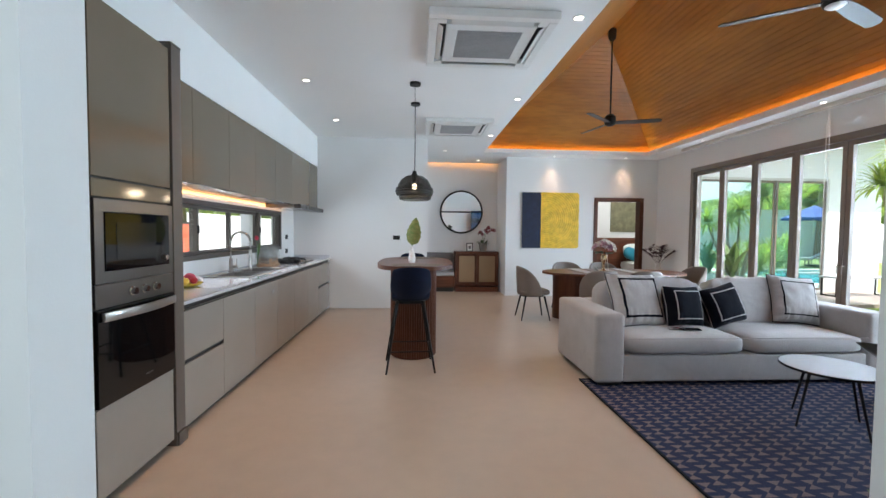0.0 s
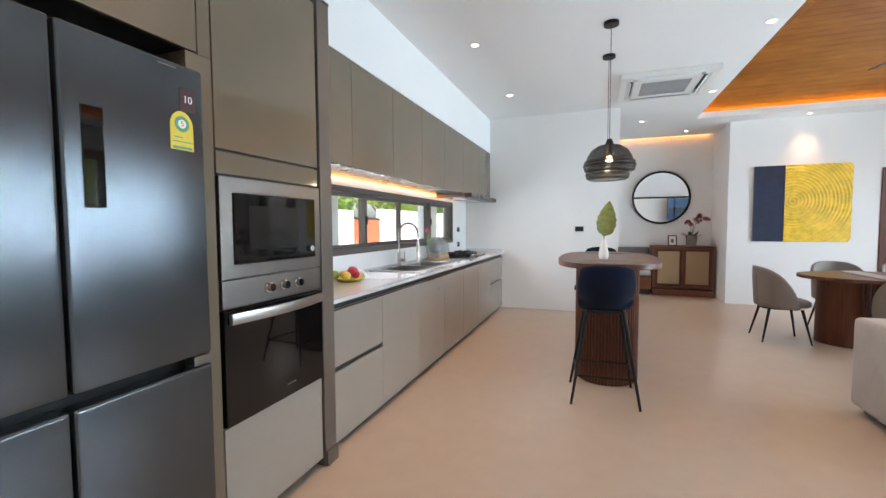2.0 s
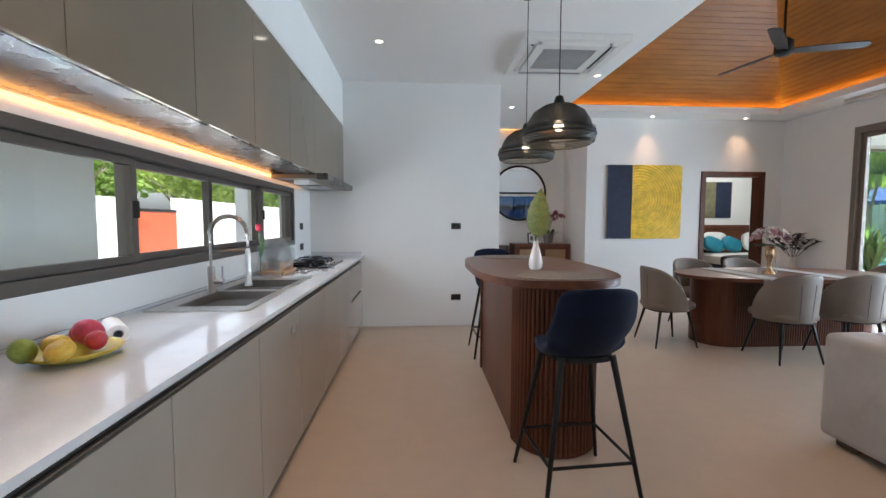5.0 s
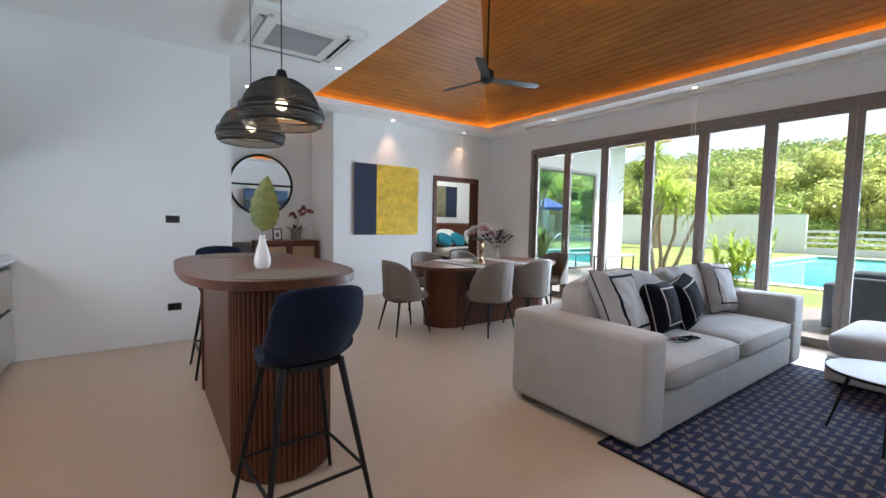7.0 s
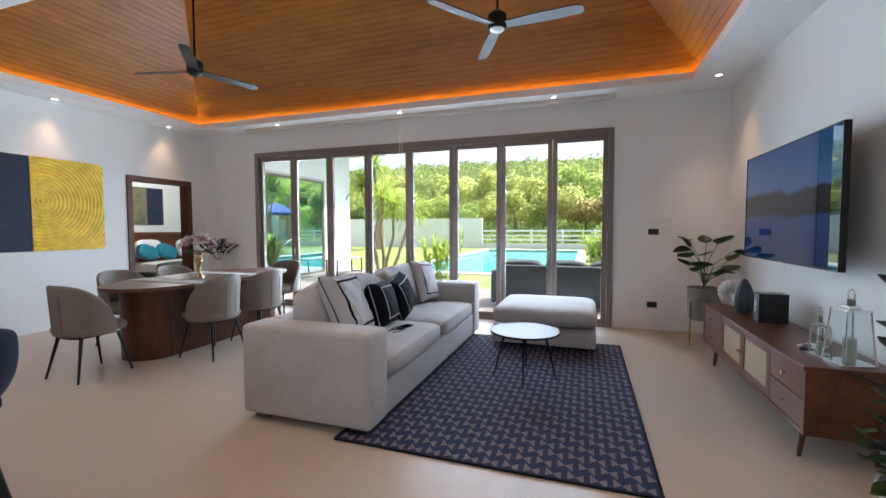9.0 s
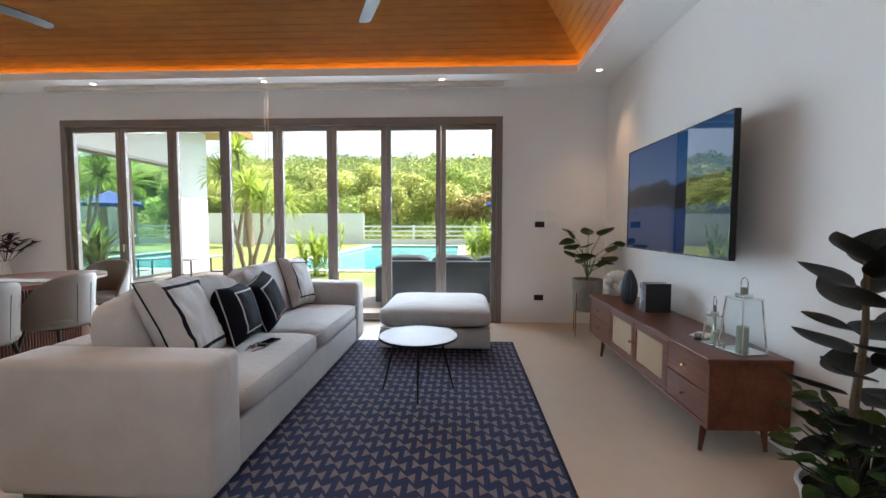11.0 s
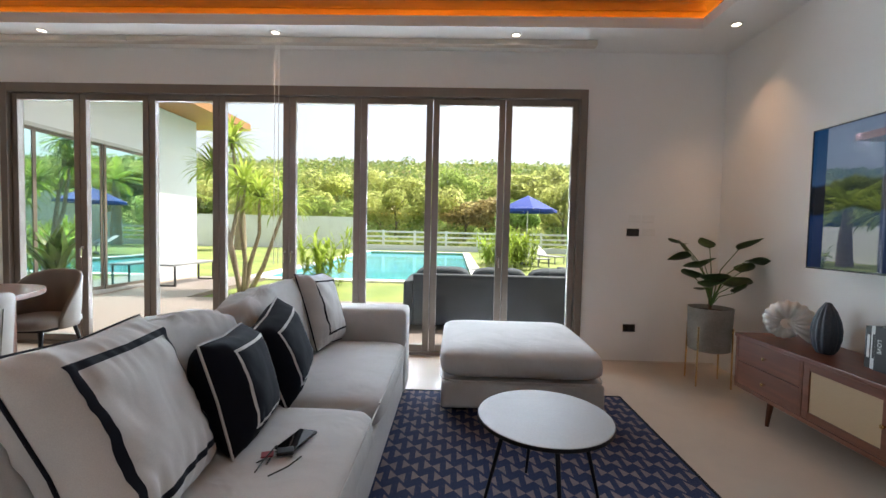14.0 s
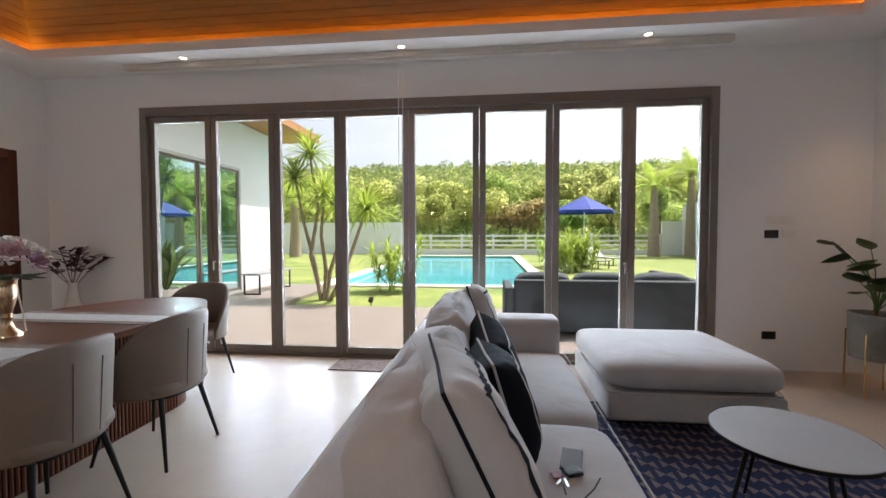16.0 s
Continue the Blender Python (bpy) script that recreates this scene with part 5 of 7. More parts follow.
lantern(pose(2.345, .97, .56, 0, 0, 8), .045, .17, "small polished steel and glass candle lantern")
lantern(pose(2.20, .90, .56, 0, 0, 12), .085, .30, "tall polished steel and glass candle lantern")
rm = thing("remote_control", pose(2.49, .98, .56, 0, 0, 60), "black remote control beside a white card", "remote")
part("body", box(-.02, .02, -.07, .07, 0, .016, .005), BLACKM, rm)
part("button_pad", box(-.012, .012, -.05, .05, .016, .018, .001), BLACKGL, rm)
cdd = tagged(part("note_card", moved(box(-.05, .05, -.07, .07, 0, .008, .002), pose(2.55, .92, .56, 0, 0, 40)), STICKW, None), "small white box lying on the console", "box")


def leaf_plant(parent, base, stems, mat, stem_mat, length, width, seed, lo=0.5, spread=.22, height=.35, droop=35, curl=.05):
    rnd = random.Random(seed)
    for k in range(stems):
        a = k * 2.4 + rnd.uniform(-.3, .3)
        f = lo + (1 - lo) * rnd.random()
        r, z = spread * rnd.uniform(.35, 1), height * f
        p0, p1 = Vector(base), Vector(base) + Vector((r * math.cos(a), r * math.sin(a), z))
        mid = (p0 + p1) / 2 + Vector((-.15 * r * math.cos(a), -.15 * r * math.sin(a), z * .15))
        part("stem", tube([p0, mid, p1], .005, 6, .003), stem_mat, parent, smooth=True)
        s = rnd.uniform(.75, 1.15)
        tilt = rnd.uniform(25, 75 + droop)
        part("leaf", moved(broad_leaf(length * s, width * s, curl), Matrix.Translation(p1) @ pose(0, 0, 0, 0, 0, math.degrees(a) - 90 + rnd.uniform(-30, 30)) @ pose(0, 0, 0, -tilt, rnd.uniform(-20, 20), 0)), mat, parent, smooth=True)


POTC = material("grey_cement_pot", (.25, .235, .21), .8, vary=.12, scale=10, bump_fine=.2)
SOIL = material("potting_soil", (.03, .022, .016), .95, vary=.3, scale=30, bump=.6)
LEAFD = material("deep_green_leaf", (.035, .085, .025), .4, vary=.25, scale=10, second=(.06, .12, .03))
pp = thing("stand_plant", pose(4.68, 1.03, 0), "leafy green plant in a grey pot on brass legs", "potted plant")
part("pot", lathe([(0, .285), (.14, .285), (.158, .295), (.17, .635), (.172, .65), (.158, .65), (.154, .61), (0, .61)], 36), POTC, pp, smooth=True)
part("soil", lathe([(0, .615), (.154, .615)], 24), SOIL, pp)
for k in range(4):
    a = k * math.pi / 2 + .6
    part("stand_leg", rod((.185 * math.cos(a), .185 * math.sin(a), 0), (.18 * math.cos(a), .18 * math.sin(a), .50), .007, None, 8), BRASS, pp)
part("trunk", tube([(0, 0, .57), (.01, .0, .69), (.0, .01, .78)], .016, 8, .01), material("plant_bark", (.14, .09, .05), .8, vary=.2), pp, smooth=True)
leaf_plant(pp, (0, 0, .66), 16, LEAFD, LEAFG, .175, .10, 3, .2, .27, .54, 25, .02)

PLASTW = material("white_glazed_pot", (.66, .65, .63), .35, vary=.04)
LEAFB = material("rubber_plant_leaf", (.018, .024, .016), .37, vary=.25, scale=9, second=(.035, .03, .022))
fp = thing("rubber_plant", pose(1.41, .98, 0), "tall dark rubber plant in a white pot on a saucer", "potted plant")
part("saucer", lathe([(0, 0), (.17, 0), (.19, .03), (.195, .04), (.185, .04), (.16, .015), (0, .015)], 40), PLASTW, fp, smooth=True)
part("pot", lathe([(0, .016), (.12, .016), (.135, .03), (.165, .23), (.178, .25), (.178, .262), (.165, .262), (.155, .235), (0, .235)], 40), PLASTW, fp, smooth=True)
part("soil", lathe([(0, .24), (.157, .24)], 24), SOIL, fp)
part("trunk", tube([(0, 0, .22), (.015, .01, .6), (.0, .0, .88), (.012, .0, 1.15)], .018, 8, .008), material("plant_bark", (.14, .09, .05)), fp, smooth=True)
rnd = random.Random(11)
for k in range(23):
    z = .46 + .69 * k / 22
    a = k * 2.4
    tilt = 95 - 62 * (k / 22) + rnd.uniform(-12, 12)
    part("leaf", moved(broad_leaf(.215 * rnd.uniform(.75, 1.12), .086, .03), Matrix.Translation((.008, 0, z)) @ pose(0, 0, 0, 0, 0, math.degrees(a)) @ pose(0, .0, 0, -tilt, rnd.uniform(-15, 15), 0) @ pose(0, 0, .03)), LEAFB, fp, smooth=True)
LEAFY = material("yellow_green_leaf", (.16, .17, .04), .45, vary=.25, scale=18, second=(.07, .11, .025))
leaf_plant(fp, (.02, -.06, .24), 70, LEAFY, LEAFB, .085, .036, 5, .25, .25, .36, 40, .01)
leaf_plant(fp, (-.05, .05, .24), 44, LEAFG, LEAFB, .075, .03, 8, .15, .18, .26, 40, .01)

dm = tagged(part("door_mat", moved(box(-.17, .17, -.26, .26, .001, .008, .002), pose(4.97, 5.32, 0)), material("taupe_door_mat", (.22, .16, .14), .95, vary=.3, scale=22, fine=150, bump=.4), None), "small taupe door mat inside the glass doors", "mat")

# ---- dining ----
TAUPE = material("taupe_leather", (.20, .16, .13), .55, vary=.06, scale=6, fine=260, bump_fine=.1)


def dining_chair(m):
    c = thing("dining_chair", m, "taupe leather dining chair with a curved back and black legs", "chair", "chairs round the dining table")
    bm = bmesh.new()
    n, r, g = 26, 10, []
    for i in range(n + 1):
        t = 2 * i / n - 1
        a = t * math.radians(112)
        col = []
        top = .445 + .40 * (1 - abs(t) ** 2.8) ** .85
        for j in range(r + 1):
            k = j / r
            z = .385 + (top - .385) * k
            flare = 1 + .13 * k * (1 - .6 * abs(t))
            col.append(bm.verts.new((.245 * math.sin(a) * flare, -.225 * math.cos(a) * flare + .02, z)))
        g.append(col)
    for p, q in zip(g, g[1:]):
        for j in range(r):
            bm.faces.new((p[j], p[j + 1], q[j + 1], q[j]))
    soften(part("backrest", bm, TAUPE, c, smooth=True), .035, 1)
    part("seat", moved(puff(.235, .245, .05, 3.2, 3.4, 36, 12, .01), pose(0, .03, .435)), TAUPE, c, smooth=80)
    for sx in (-.06, .06):
        part("seam", tube([(sx * (1 + .1 * k), -.2165 - .021 * k, .42 + .33 * k) for k in [i / 8 for i in range(9)]], .003, 5), material("dark_seam", (.10, .08, .065), .7), c)
    part("seat_frame", prism(oval(.17, .18, 3.5, 28), .368, .388, .004, 1), BLACKM, c)
    for sx in (-1, 1):
        for sy in (-1, 1):
            part("leg", rod((sx * .215, .02 + sy * .225, 0), (sx * .15, .02 + sy * .15, .375), .0085, .0155, 12), BLACKM, c, smooth=True)
    return c


ch = dining_chair(pose(2.63, 6.0, 0))
for x, y, a in ((3.29, 6.0, 0), (1.78, 6.58, -90), (2.64, 7.32, 180), (3.32, 7.32, 182), (4.42, 6.62, 92)):
    copy_thing(ch, pose(x, y, 0, 0, 0, a))


def dining_table():
    t = thing("dining_table", pose(3.15, 6.64, 0), "oval walnut dining table on a fluted pedestal", "table")
    a, l = .27, .72
    out = [(l + a * math.sin(u), -a * math.cos(u)) for u in [math.pi * k / 20 for k in range(21)]] + [(-l - a * math.sin(u), a * math.cos(u)) for u in [math.pi * k / 20 for k in range(21)]]
    part("pedestal", prism(out, 0, .715), WALNUT, t, smooth=True)
    rib = lathe([(.0115, .01), (.0115, .71)], 8, cap=True)
    me = bpy.data.meshes.new("slat")
    rib.to_mesh(me)
    rib.free()
    me.materials.append(WALNUT)
    pts = [(x, s * (a + .003)) for s in (-1, 1) for x in [-l + .027 * k for k in range(int(2 * l / .027) + 1)]]
    for x, y in pts:
        o = new("slat", me)
        o.parent = t
        o.matrix_basis = pose(x, y, 0)
    part("tabletop", prism(oval(1.16, .56, 2.3, 96), .715, .75, .01, 3), WALNUTX, t, smooth=True)
    return t


dining_table()
RUN = material("woven_white_runner", (.52, .49, .45), .9, vary=.14, scale=22, fine=300, bump_fine=.3, stretch=(1, 5, 1))
RUNB = material("woven_brown_band", (.24, .18, .14), .9, vary=.2, scale=40, bump_fine=.3)
for x in (2.66, 3.44):
    r = thing("table_runner", pose(x, 6.64, .75), "white and brown striped woven table runner", "table runner", "runners across the table")
    h = .545 * (1 - abs((x - 3.15) / 1.16) ** 2.3) ** (1 / 2.3) + .012
    for xa, xb, mt in ((-.16, -.09, RUNB), (-.09, .09, RUN), (.09, .16, RUNB)):
        part("band", boxes((xa, xb, -h, h, .001, .004), (xa, xb, -h - .004, -h, -.20, .004), (xa, xb, h, h + .004, -.20, .004)), mt, r)

GOLD = material("champagne_gold", (.62, .43, .26), .25, metal=1.0, vary=.05)
fv = thing("flower_vase", pose(2.95, 6.57, .753), "gold trophy vase with a bouquet of pale roses", "vase")
part("vase", lathe([(0, 0), (.062, 0), (.06, .012), (.03, .04), (.018, .08), (.026, .10), (.018, .12), (.028, .15), (.04, .19), (.045, .24), (.036, .27), (.05, .30), (.046, .30), (.03, .26), (0, .2)], 32), GOLD, fv, smooth=True)
part("bead_string", tube([(.05, .0, .29), (.065, .01, .2), (.075, .0, .1), (.08, -.01, .01)], .004, 6), material("pearl", (.6, .52, .42), .3), fv)
ROSES = (material("cream_petal", (.72, .66, .58), .7, vary=.1), material("blush_petal", (.50, .27, .29), .7, vary=.15), material("mauve_petal", (.26, .13, .18), .7, vary=.15))
rnd = random.Random(4)


def rose(r):
    bm = bmesh.new()
    for ring, (cnt, rad, hh, op) in enumerate(((4, .35, 1.0, .15), (5, .65, .9, .45), (6, 1.0, .7, .9))):
        for k in range(cnt):
            a = 2 * math.pi * k / cnt + ring * .5
            g = []
            for j in range(4):
                s = j / 3
                rr = r * rad * (.35 + .65 * s ** .7) * (1 + .25 * op * s)
                g.append([bm.verts.new((rr * math.cos(a + w * .55 / (ring * .4 + 1)), rr * math.sin(a + w * .55 / (ring * .4 + 1)), r * hh * s * (1 - .12 * abs(w)))) for w in (-1, -.4, .4, 1)])
            for p, q in zip(g, g[1:]):
                for i in range(3):
                    bm.faces.new((p[i], p[i + 1], q[i + 1], q[i]))
    return bm


for k in range(17):
    a, e = k * 2.4, .25 + 1.15 * (k / 17)
    R = .145
    d = Vector((math.cos(a) * math.cos(e), math.sin(a) * math.cos(e), math.sin(e)))
    p = Vector((0, 0, .33)) + Vector((d.x * R * 1.1, d.y * R * 1.1, d.z * R))
    part("rose", moved(rose(.05 * rnd.uniform(.85, 1.15)), Matrix.Translation(p) @ d.to_track_quat("Z", "Y").to_matrix().to_4x4()), ROSES[k % 3 if k % 5 else 0], fv, smooth=True)
for k in range(26):
    a = k * 1.9
    p = Vector((.06 * math.cos(a), .06 * math.sin(a), .31))
    part("leaf", moved(broad_leaf(.11, .026, .01, 4, 6), Matrix.Translation(p) @ pose(0, 0, 0, 0, 0, math.degrees(a) - 90) @ pose(0, 0, 0, -70 - 25 * rnd.random(), 0, 0)), material("bouquet_leaf", (.035, .075, .035), .5, vary=.2), fv, smooth=True)
gl = thing("drinking_glass", pose(2.80, 6.50, .753), "small clear tumbler on the dining table", "glass")
part("tumbler", lathe([(0, 0), (.03, 0), (.034, .08), (.032, .08), (.028, .006), (0, .006)], 24), CLEARG, gl, smooth=True)

DRIED = material("dried_plum_leaf", (.040, .014, .022), .6, vary=.25, scale=20)
dp = thing("dried_plant", pose(4.95, 8.40, 0), "spray of dark plum dried leaves in a tall white floor vase", "potted plant")
part("vase", lathe([(0, 0), (.09, 0), (.11, .12), (.10, .40), (.05, .66), (.035, .74), (.045, .78), (.04, .78), (.03, .7), (0, .5)], 28), SHELLW, dp, smooth=True)
rnd = random.Random(9)
for k in range(9):
    a, s = k * 2.4, .12 + .25 * ((k * 7) % 9) / 9
    top = Vector((s * math.cos(a), s * math.sin(a), .98 + .22 * (1 - s / .37) + .05 * rnd.random()))
    base = Vector((0, 0, .72))
    part("stem", tube([base, base.lerp(top, .5) + Vector((0, 0, .05)), top], .004, 5), DRIED, dp)
    for j in range(10):
        q = base.lerp(top, .35 + .065 * j) + Vector((0, 0, .05 * math.sin((.35 + .065 * j) * math.pi)))
        part("leaf", moved(broad_leaf(.10, .026, .008, 4, 6), Matrix.Translation(q) @ pose(0, 0, 0, 0, 0, math.degrees(a) - 90 + (60 if j % 2 else -60)) @ pose(0, 0, 0, -60 + rnd.uniform(-20, 20), 0, 0)), DRIED, dp)


def wall_art():
    p = thing("relief_painting", pose(2.815, YF, 1.64), "square canvas, navy panel beside a yellow ring relief", "painting")
    part("canvas", box(-.625, .60, -.03, -.001, -.60, .60, .004), material("raw_canvas", (.5, .46, .38), .9), p)
    part("navy_panel", box(-.625, -.215, -.036, -.0305, -.60, .60, .003), material("navy_paint", (.014, .022, .055), .7, vary=.2, scale=12, fine=80, bump=.15), p)
    bm = bmesh.new()
    nx, nz, g = 84, 120, []
    for i in range(nx + 1):
        col = []
        for j in range(nz + 1):
            u, v = i / nx, j / nz
            x, z = -.213 + u * .838, -.60 + v * 1.2
            rr = math.hypot(x + .10, z - .04)
            h = .0065 * math.sin(rr * 2 * math.pi / .046) * (1 if rr < .75 else .5)
            cx, cz = max(0, u - .93) * .838, max(0, abs(v - .5) - .455) * 1.2
            if u > .93 and abs(v - .5) > .455:
                k = max(1.0, math.hypot(cx, cz) / .055)
                x, z = x - cx * (1 - 1 / k), z - math.copysign(cz * (1 - 1 / k), v - .5)
            col.append(bm.verts.new((x, -.042 - h, z)))
        g.append(col)
    for a, b in zip(g, g[1:]):
        for j in range(nz):
            bm.faces.new((a[j], a[j + 1], b[j + 1], b[j]))
    part("yellow_panel", bm, material("ochre_yellow_plaster", (.80, .54, .055), .5, vary=.14, scale=9, fine=60, bump_fine=.1), p, "ochre plaster with concentric ridges", smooth=True)
    return p


wall_art()

# bedroom door and what is seen through it
dr = tagged(new("door_1"), "dark walnut door frame with the door standing open", "door", kind="structure")
dr.matrix_basis = pose(3.79, YF, 0)
part("frame", boxes((0, .08, -.02, .17, 0, 2.15), (1.025, 1.105, -.02, .17, 0, 2.15), (.08, 1.025, -.02, .17, 2.07, 2.15), w=.004), WALNUT, dr)
lf = part("leaf", moved(box(0, .04, 0, .92, .01, 2.06, .003), pose(.082, .175, 0)), WALNUT, dr)
part("handle", tube([(.122, 1.0, 1.02), (.16, 1.0, 1.02), (.17, .98, 1.02), (.17, .89, 1.02)], .009, 8), STEEL, lf)
structure("wall_bedroom", boxes((2.0, 2.15, 9.1, 12.6, 0, 3.0), (2.0, 11.2, 12.45, 12.6, 0, 3.0)), WHITE, "plain white bedroom walls", "wall")
structure("ceiling_bedroom", boxes((2.15, 5.42, 9.1, 12.45, 3.0, 3.1), (5.42, 11.1, 9.75, 12.45, 3.0, 3.1)), CEILW, "flat white bedroom ceiling", "ceiling")
structure("floor_bedroom", boxes((2.0, 11.2, 10.16, 12.6, -.2, 0), (5.42, 11.2, 9.6, 10.155, -.2, 0)), FLOOR, "polished beige bedroom floor", "floor")
bd = thing("bed", pose(6.95, 11.4, 0), "double bed with a wooden headboard and dark cover", "bed")
part("headboard", box(-1.6, 1.6, .98, 1.04, .3, 1.20, .01), WALNUTX, bd)
part("headboard_rail", box(-1.6, 1.6, .97, 1.045, 1.201, 1.24, .004), WALNUTX, bd)
part("frame", box(-.95, .95, -1.05, .97, .08, .30, .02), BLACKM, bd)
part("mattress", moved(puff(.93, 1.0, .14, 10, 5, 40, 10), pose(0, -.04, .43)), material("white_bedsheet", (.72, .71, .69), .85, vary=.04, scale=6, bump=.2), bd, smooth=True)
part("bed_cover", moved(puff(.96, .55, .15, 10, 5, 40, 10), pose(0, -.5, .43)), material("charcoal_throw", (.05, .05, .055), .9, vary=.15), bd, smooth=True)
TURQ = material("turquoise_satin", (.02, .22, .32), .5, vary=.1)
for x, mt, lab, s in ((-.55, STICKW, "white sleeping pillow on the bed", .3), (.5, STICKW, "white sleeping pillow on the bed", .3), (-.25, TURQ, "turquoise satin cushion on the bed", .22), (.62, TURQ, "turquoise satin cushion on the bed", .22), (-.72, TURQ, "turquoise satin cushion on the bed", .22)):
    y = 12.1 if mt is STICKW else 11.92
    pl = part("bed_pillow", moved(puff(s * 1.1, .09, s * .8, 4, 3, 30, 14), pose(6.95 + x, y, .62 + s * .72, -18, 20 * (mt is TURQ), 0)), mt, None, smooth=True)
    tagged(pl, lab, "pillow", "pillows on the bed")
pa = thing("bedroom_painting", pose(6.42, 12.45, 1.87), "framed abstract canvas in navy and olive", "painting")
part("canvas", box(-.62, .62, -.03, -.001, -.45, .45, .003), material("olive_paint", (.17, .16, .09), .7, vary=.25, scale=6), pa)
part("navy_panel", box(.20, .60, -.034, -.0305, -.45, .45, .001), MATS["navy_paint"], pa)
# added fill so the bedroom reads through the door; no fixture belongs to it
bl = bpy.data.lights.new("bedroom_fill", "POINT")
bl.energy, bl.color, bl.shadow_soft_size = 24, (1, .93, .85), .3
new("bedroom_fill", bl).location = (6.2, 10.9, 2.5)

# ---- foyer niche ----
hb = thing("hall_bench", pose(.30, 9.75, 0), "dark walnut bench with grey seat and back cushions", "bench")
part("seat_box", box(-.55, .50, -.24, .24, .1, .36, .006), WALNUTX, hb)
part("plinth", box(-.53, .48, -.2, .22, 0, .1), CARC, hb)
GREYF = material("grey_wool", (.17, .165, .165), .95, vary=.1, scale=12, bump_fine=.2)
part("seat_cushion", box(-.545, .495, -.245, .18, .362, .45, .025, 3), material("pale_grey_wool", (.42, .41, .40), .95, vary=.08, bump_fine=.2), hb, smooth=True)
part("back_cushion", box(-.545, .495, .12, .23, .46, .88, .03, 3), GREYF, hb, smooth=True)


def hall_cabinet():
    c = thing("hall_cabinet", pose(1.31, 9.74, 0), "walnut hall cabinet with two woven cane doors", "cabinet")
    x0, x1, y0, y1 = -.49, .50, -.24, .24
    part("body", boxes((x0, x1, y0, y1, .88, .92), (x0, x0 + .03, y0, y1, .14, .88), (x1 - .03, x1, y0, y1, .14, .88), (x0 + .03, x1 - .03, y0 + .02, y1, .14, .17), (x0 + .03, x1 - .03, y1 - .02, y1, .17, .88), w=.002), WALNUTX, c)
    part("plinth", box(x0, x1, y0, y1, 0, .12), WALNUTX, c)
    for a, b, kx in ((x0 + .033, -.002, -.04), (.002, x1 - .033, .04)):
        f = .05
        d = part("door", boxes((a, a + f, y0 + .002, y0 + .02, .175, .875), (b - f, b, y0 + .002, y0 + .02, .175, .875), (a + f, b - f, y0 + .002, y0 + .02, .175, .225), (a + f, b - f, y0 + .002, y0 + .02, .825, .875), w=.002), WALNUT, c)
        part("cane_panel", box(a + f, b - f, y0 + .008, y0 + .014, .225, .825), RATTAN, d, "pale woven cane panel")
        part("knob", moved(lathe([(.005, 0), (.005, .012), (.01, .016), (.01, .024), (0, .026)], 12), pose(kx, y0 + .002, .55, 90)), BRASS, d, smooth=True)
    return c


hall_cabinet()
mr = thing("round_mirror", pose(.985, 9.975, 1.845, 1.2), "round wall mirror in a black ring with a crossbar", "mirror")
MIRR = bpy.data.materials.new("mirror_silver")
MIRR.use_nodes = True
MIRR.node_tree.nodes["Principled BSDF"].inputs["Metallic"].default_value = 1
MIRR.node_tree.nodes["Principled BSDF"].inputs["Roughness"].default_value = .02
MIRR.node_tree.nodes["Principled BSDF"].inputs["Base Color"].default_value = (.86, .87, .87, 1)
part("glass", moved(lathe([(0, .012), (.49, .012), (.49, 0)], 64), pose(0, 0, 0, 90)), MIRR, mr)
part("ring_frame", tube([(.495 * math.cos(a), -.008, .495 * math.sin(a)) for a in [2 * math.pi * k / 72 for k in range(72)]], .021, 10, closed=True), BLACKM, mr, smooth=True)
part("crossbar", box(-.49, .49, -.03, -.014, -.016, .016, .003), BLACKM, mr)
ph = thing("photo_frame", pose(1.16, 9.66, .92, -8, 0, 4), "small black frame with a white mount", "picture frame")
part("frame", boxes((-.075, .075, -.008, .008, 0, .018), (-.075, .075, -.008, .008, .182, .20), (-.075, -.057, -.008, .008, .018, .182), (.057, .075, -.008, .008, .018, .182)), BLACKM, ph)
part("mount", box(-.057, .057, -.002, .004, .018, .182), STICKW, ph)
part("print", box(-.025, .025, -.004, -.002, .06, .13), GREYF, ph)
oc = thing("orchid", pose(1.48, 9.72, .92), "dark red orchid spray in a grey pot", "potted plant")
part("pot", lathe([(0, 0), (.07, 0), (.085, .06), (.095, .17), (.09, .2), (.08, .2), (.075, .15), (0, .14)], 28), POTC, oc, smooth=True)
REDP = material("crimson_petal", (.22, .02, .045), .6, vary=.2)
for k, (dx, dz) in enumerate(((.30, .36), (.16, .42), (-.1, .30))):
    pts = [Vector((0, 0, .15)), Vector((dx * .2, -.02, .15 + dz * .75)), Vector((dx * .6, -.04, .15 + dz)), Vector((dx, -.05, .15 + dz * .9))]
    part("stem", tube(pts, .004, 6), LEAFG, oc)
    for j in range(6):
        s = 1.2 + j * .34
        i = min(int(s), 2)
        q = pts[i].lerp(pts[i + 1], s - i)
        part("blossom", moved(rose(.034), Matrix.Translation(q) @ pose(0, 0, 0, 70, 0, j * 50)), REDP, oc, smooth=True)
for k in range(7):
    part("leaf", moved(broad_leaf(.2, .035, .03), pose(0, 0, .15) @ pose(0, 0, 0, 0, 0, k * 51) @ pose(0, 0, 0, -45 - 8 * (k % 3))), LEAFD, oc, smooth=True)
structure("foyer_cove_light", box(-.7, 1.8, 9.93, 9.95, ZC + .01, ZC + .025), LEDK, "warm light strip in the foyer ceiling slot", "light strip")

# ---- ceiling fixtures ----
DISC = emitter("downlight_lens", (1.0, .88, .70), 3.0)


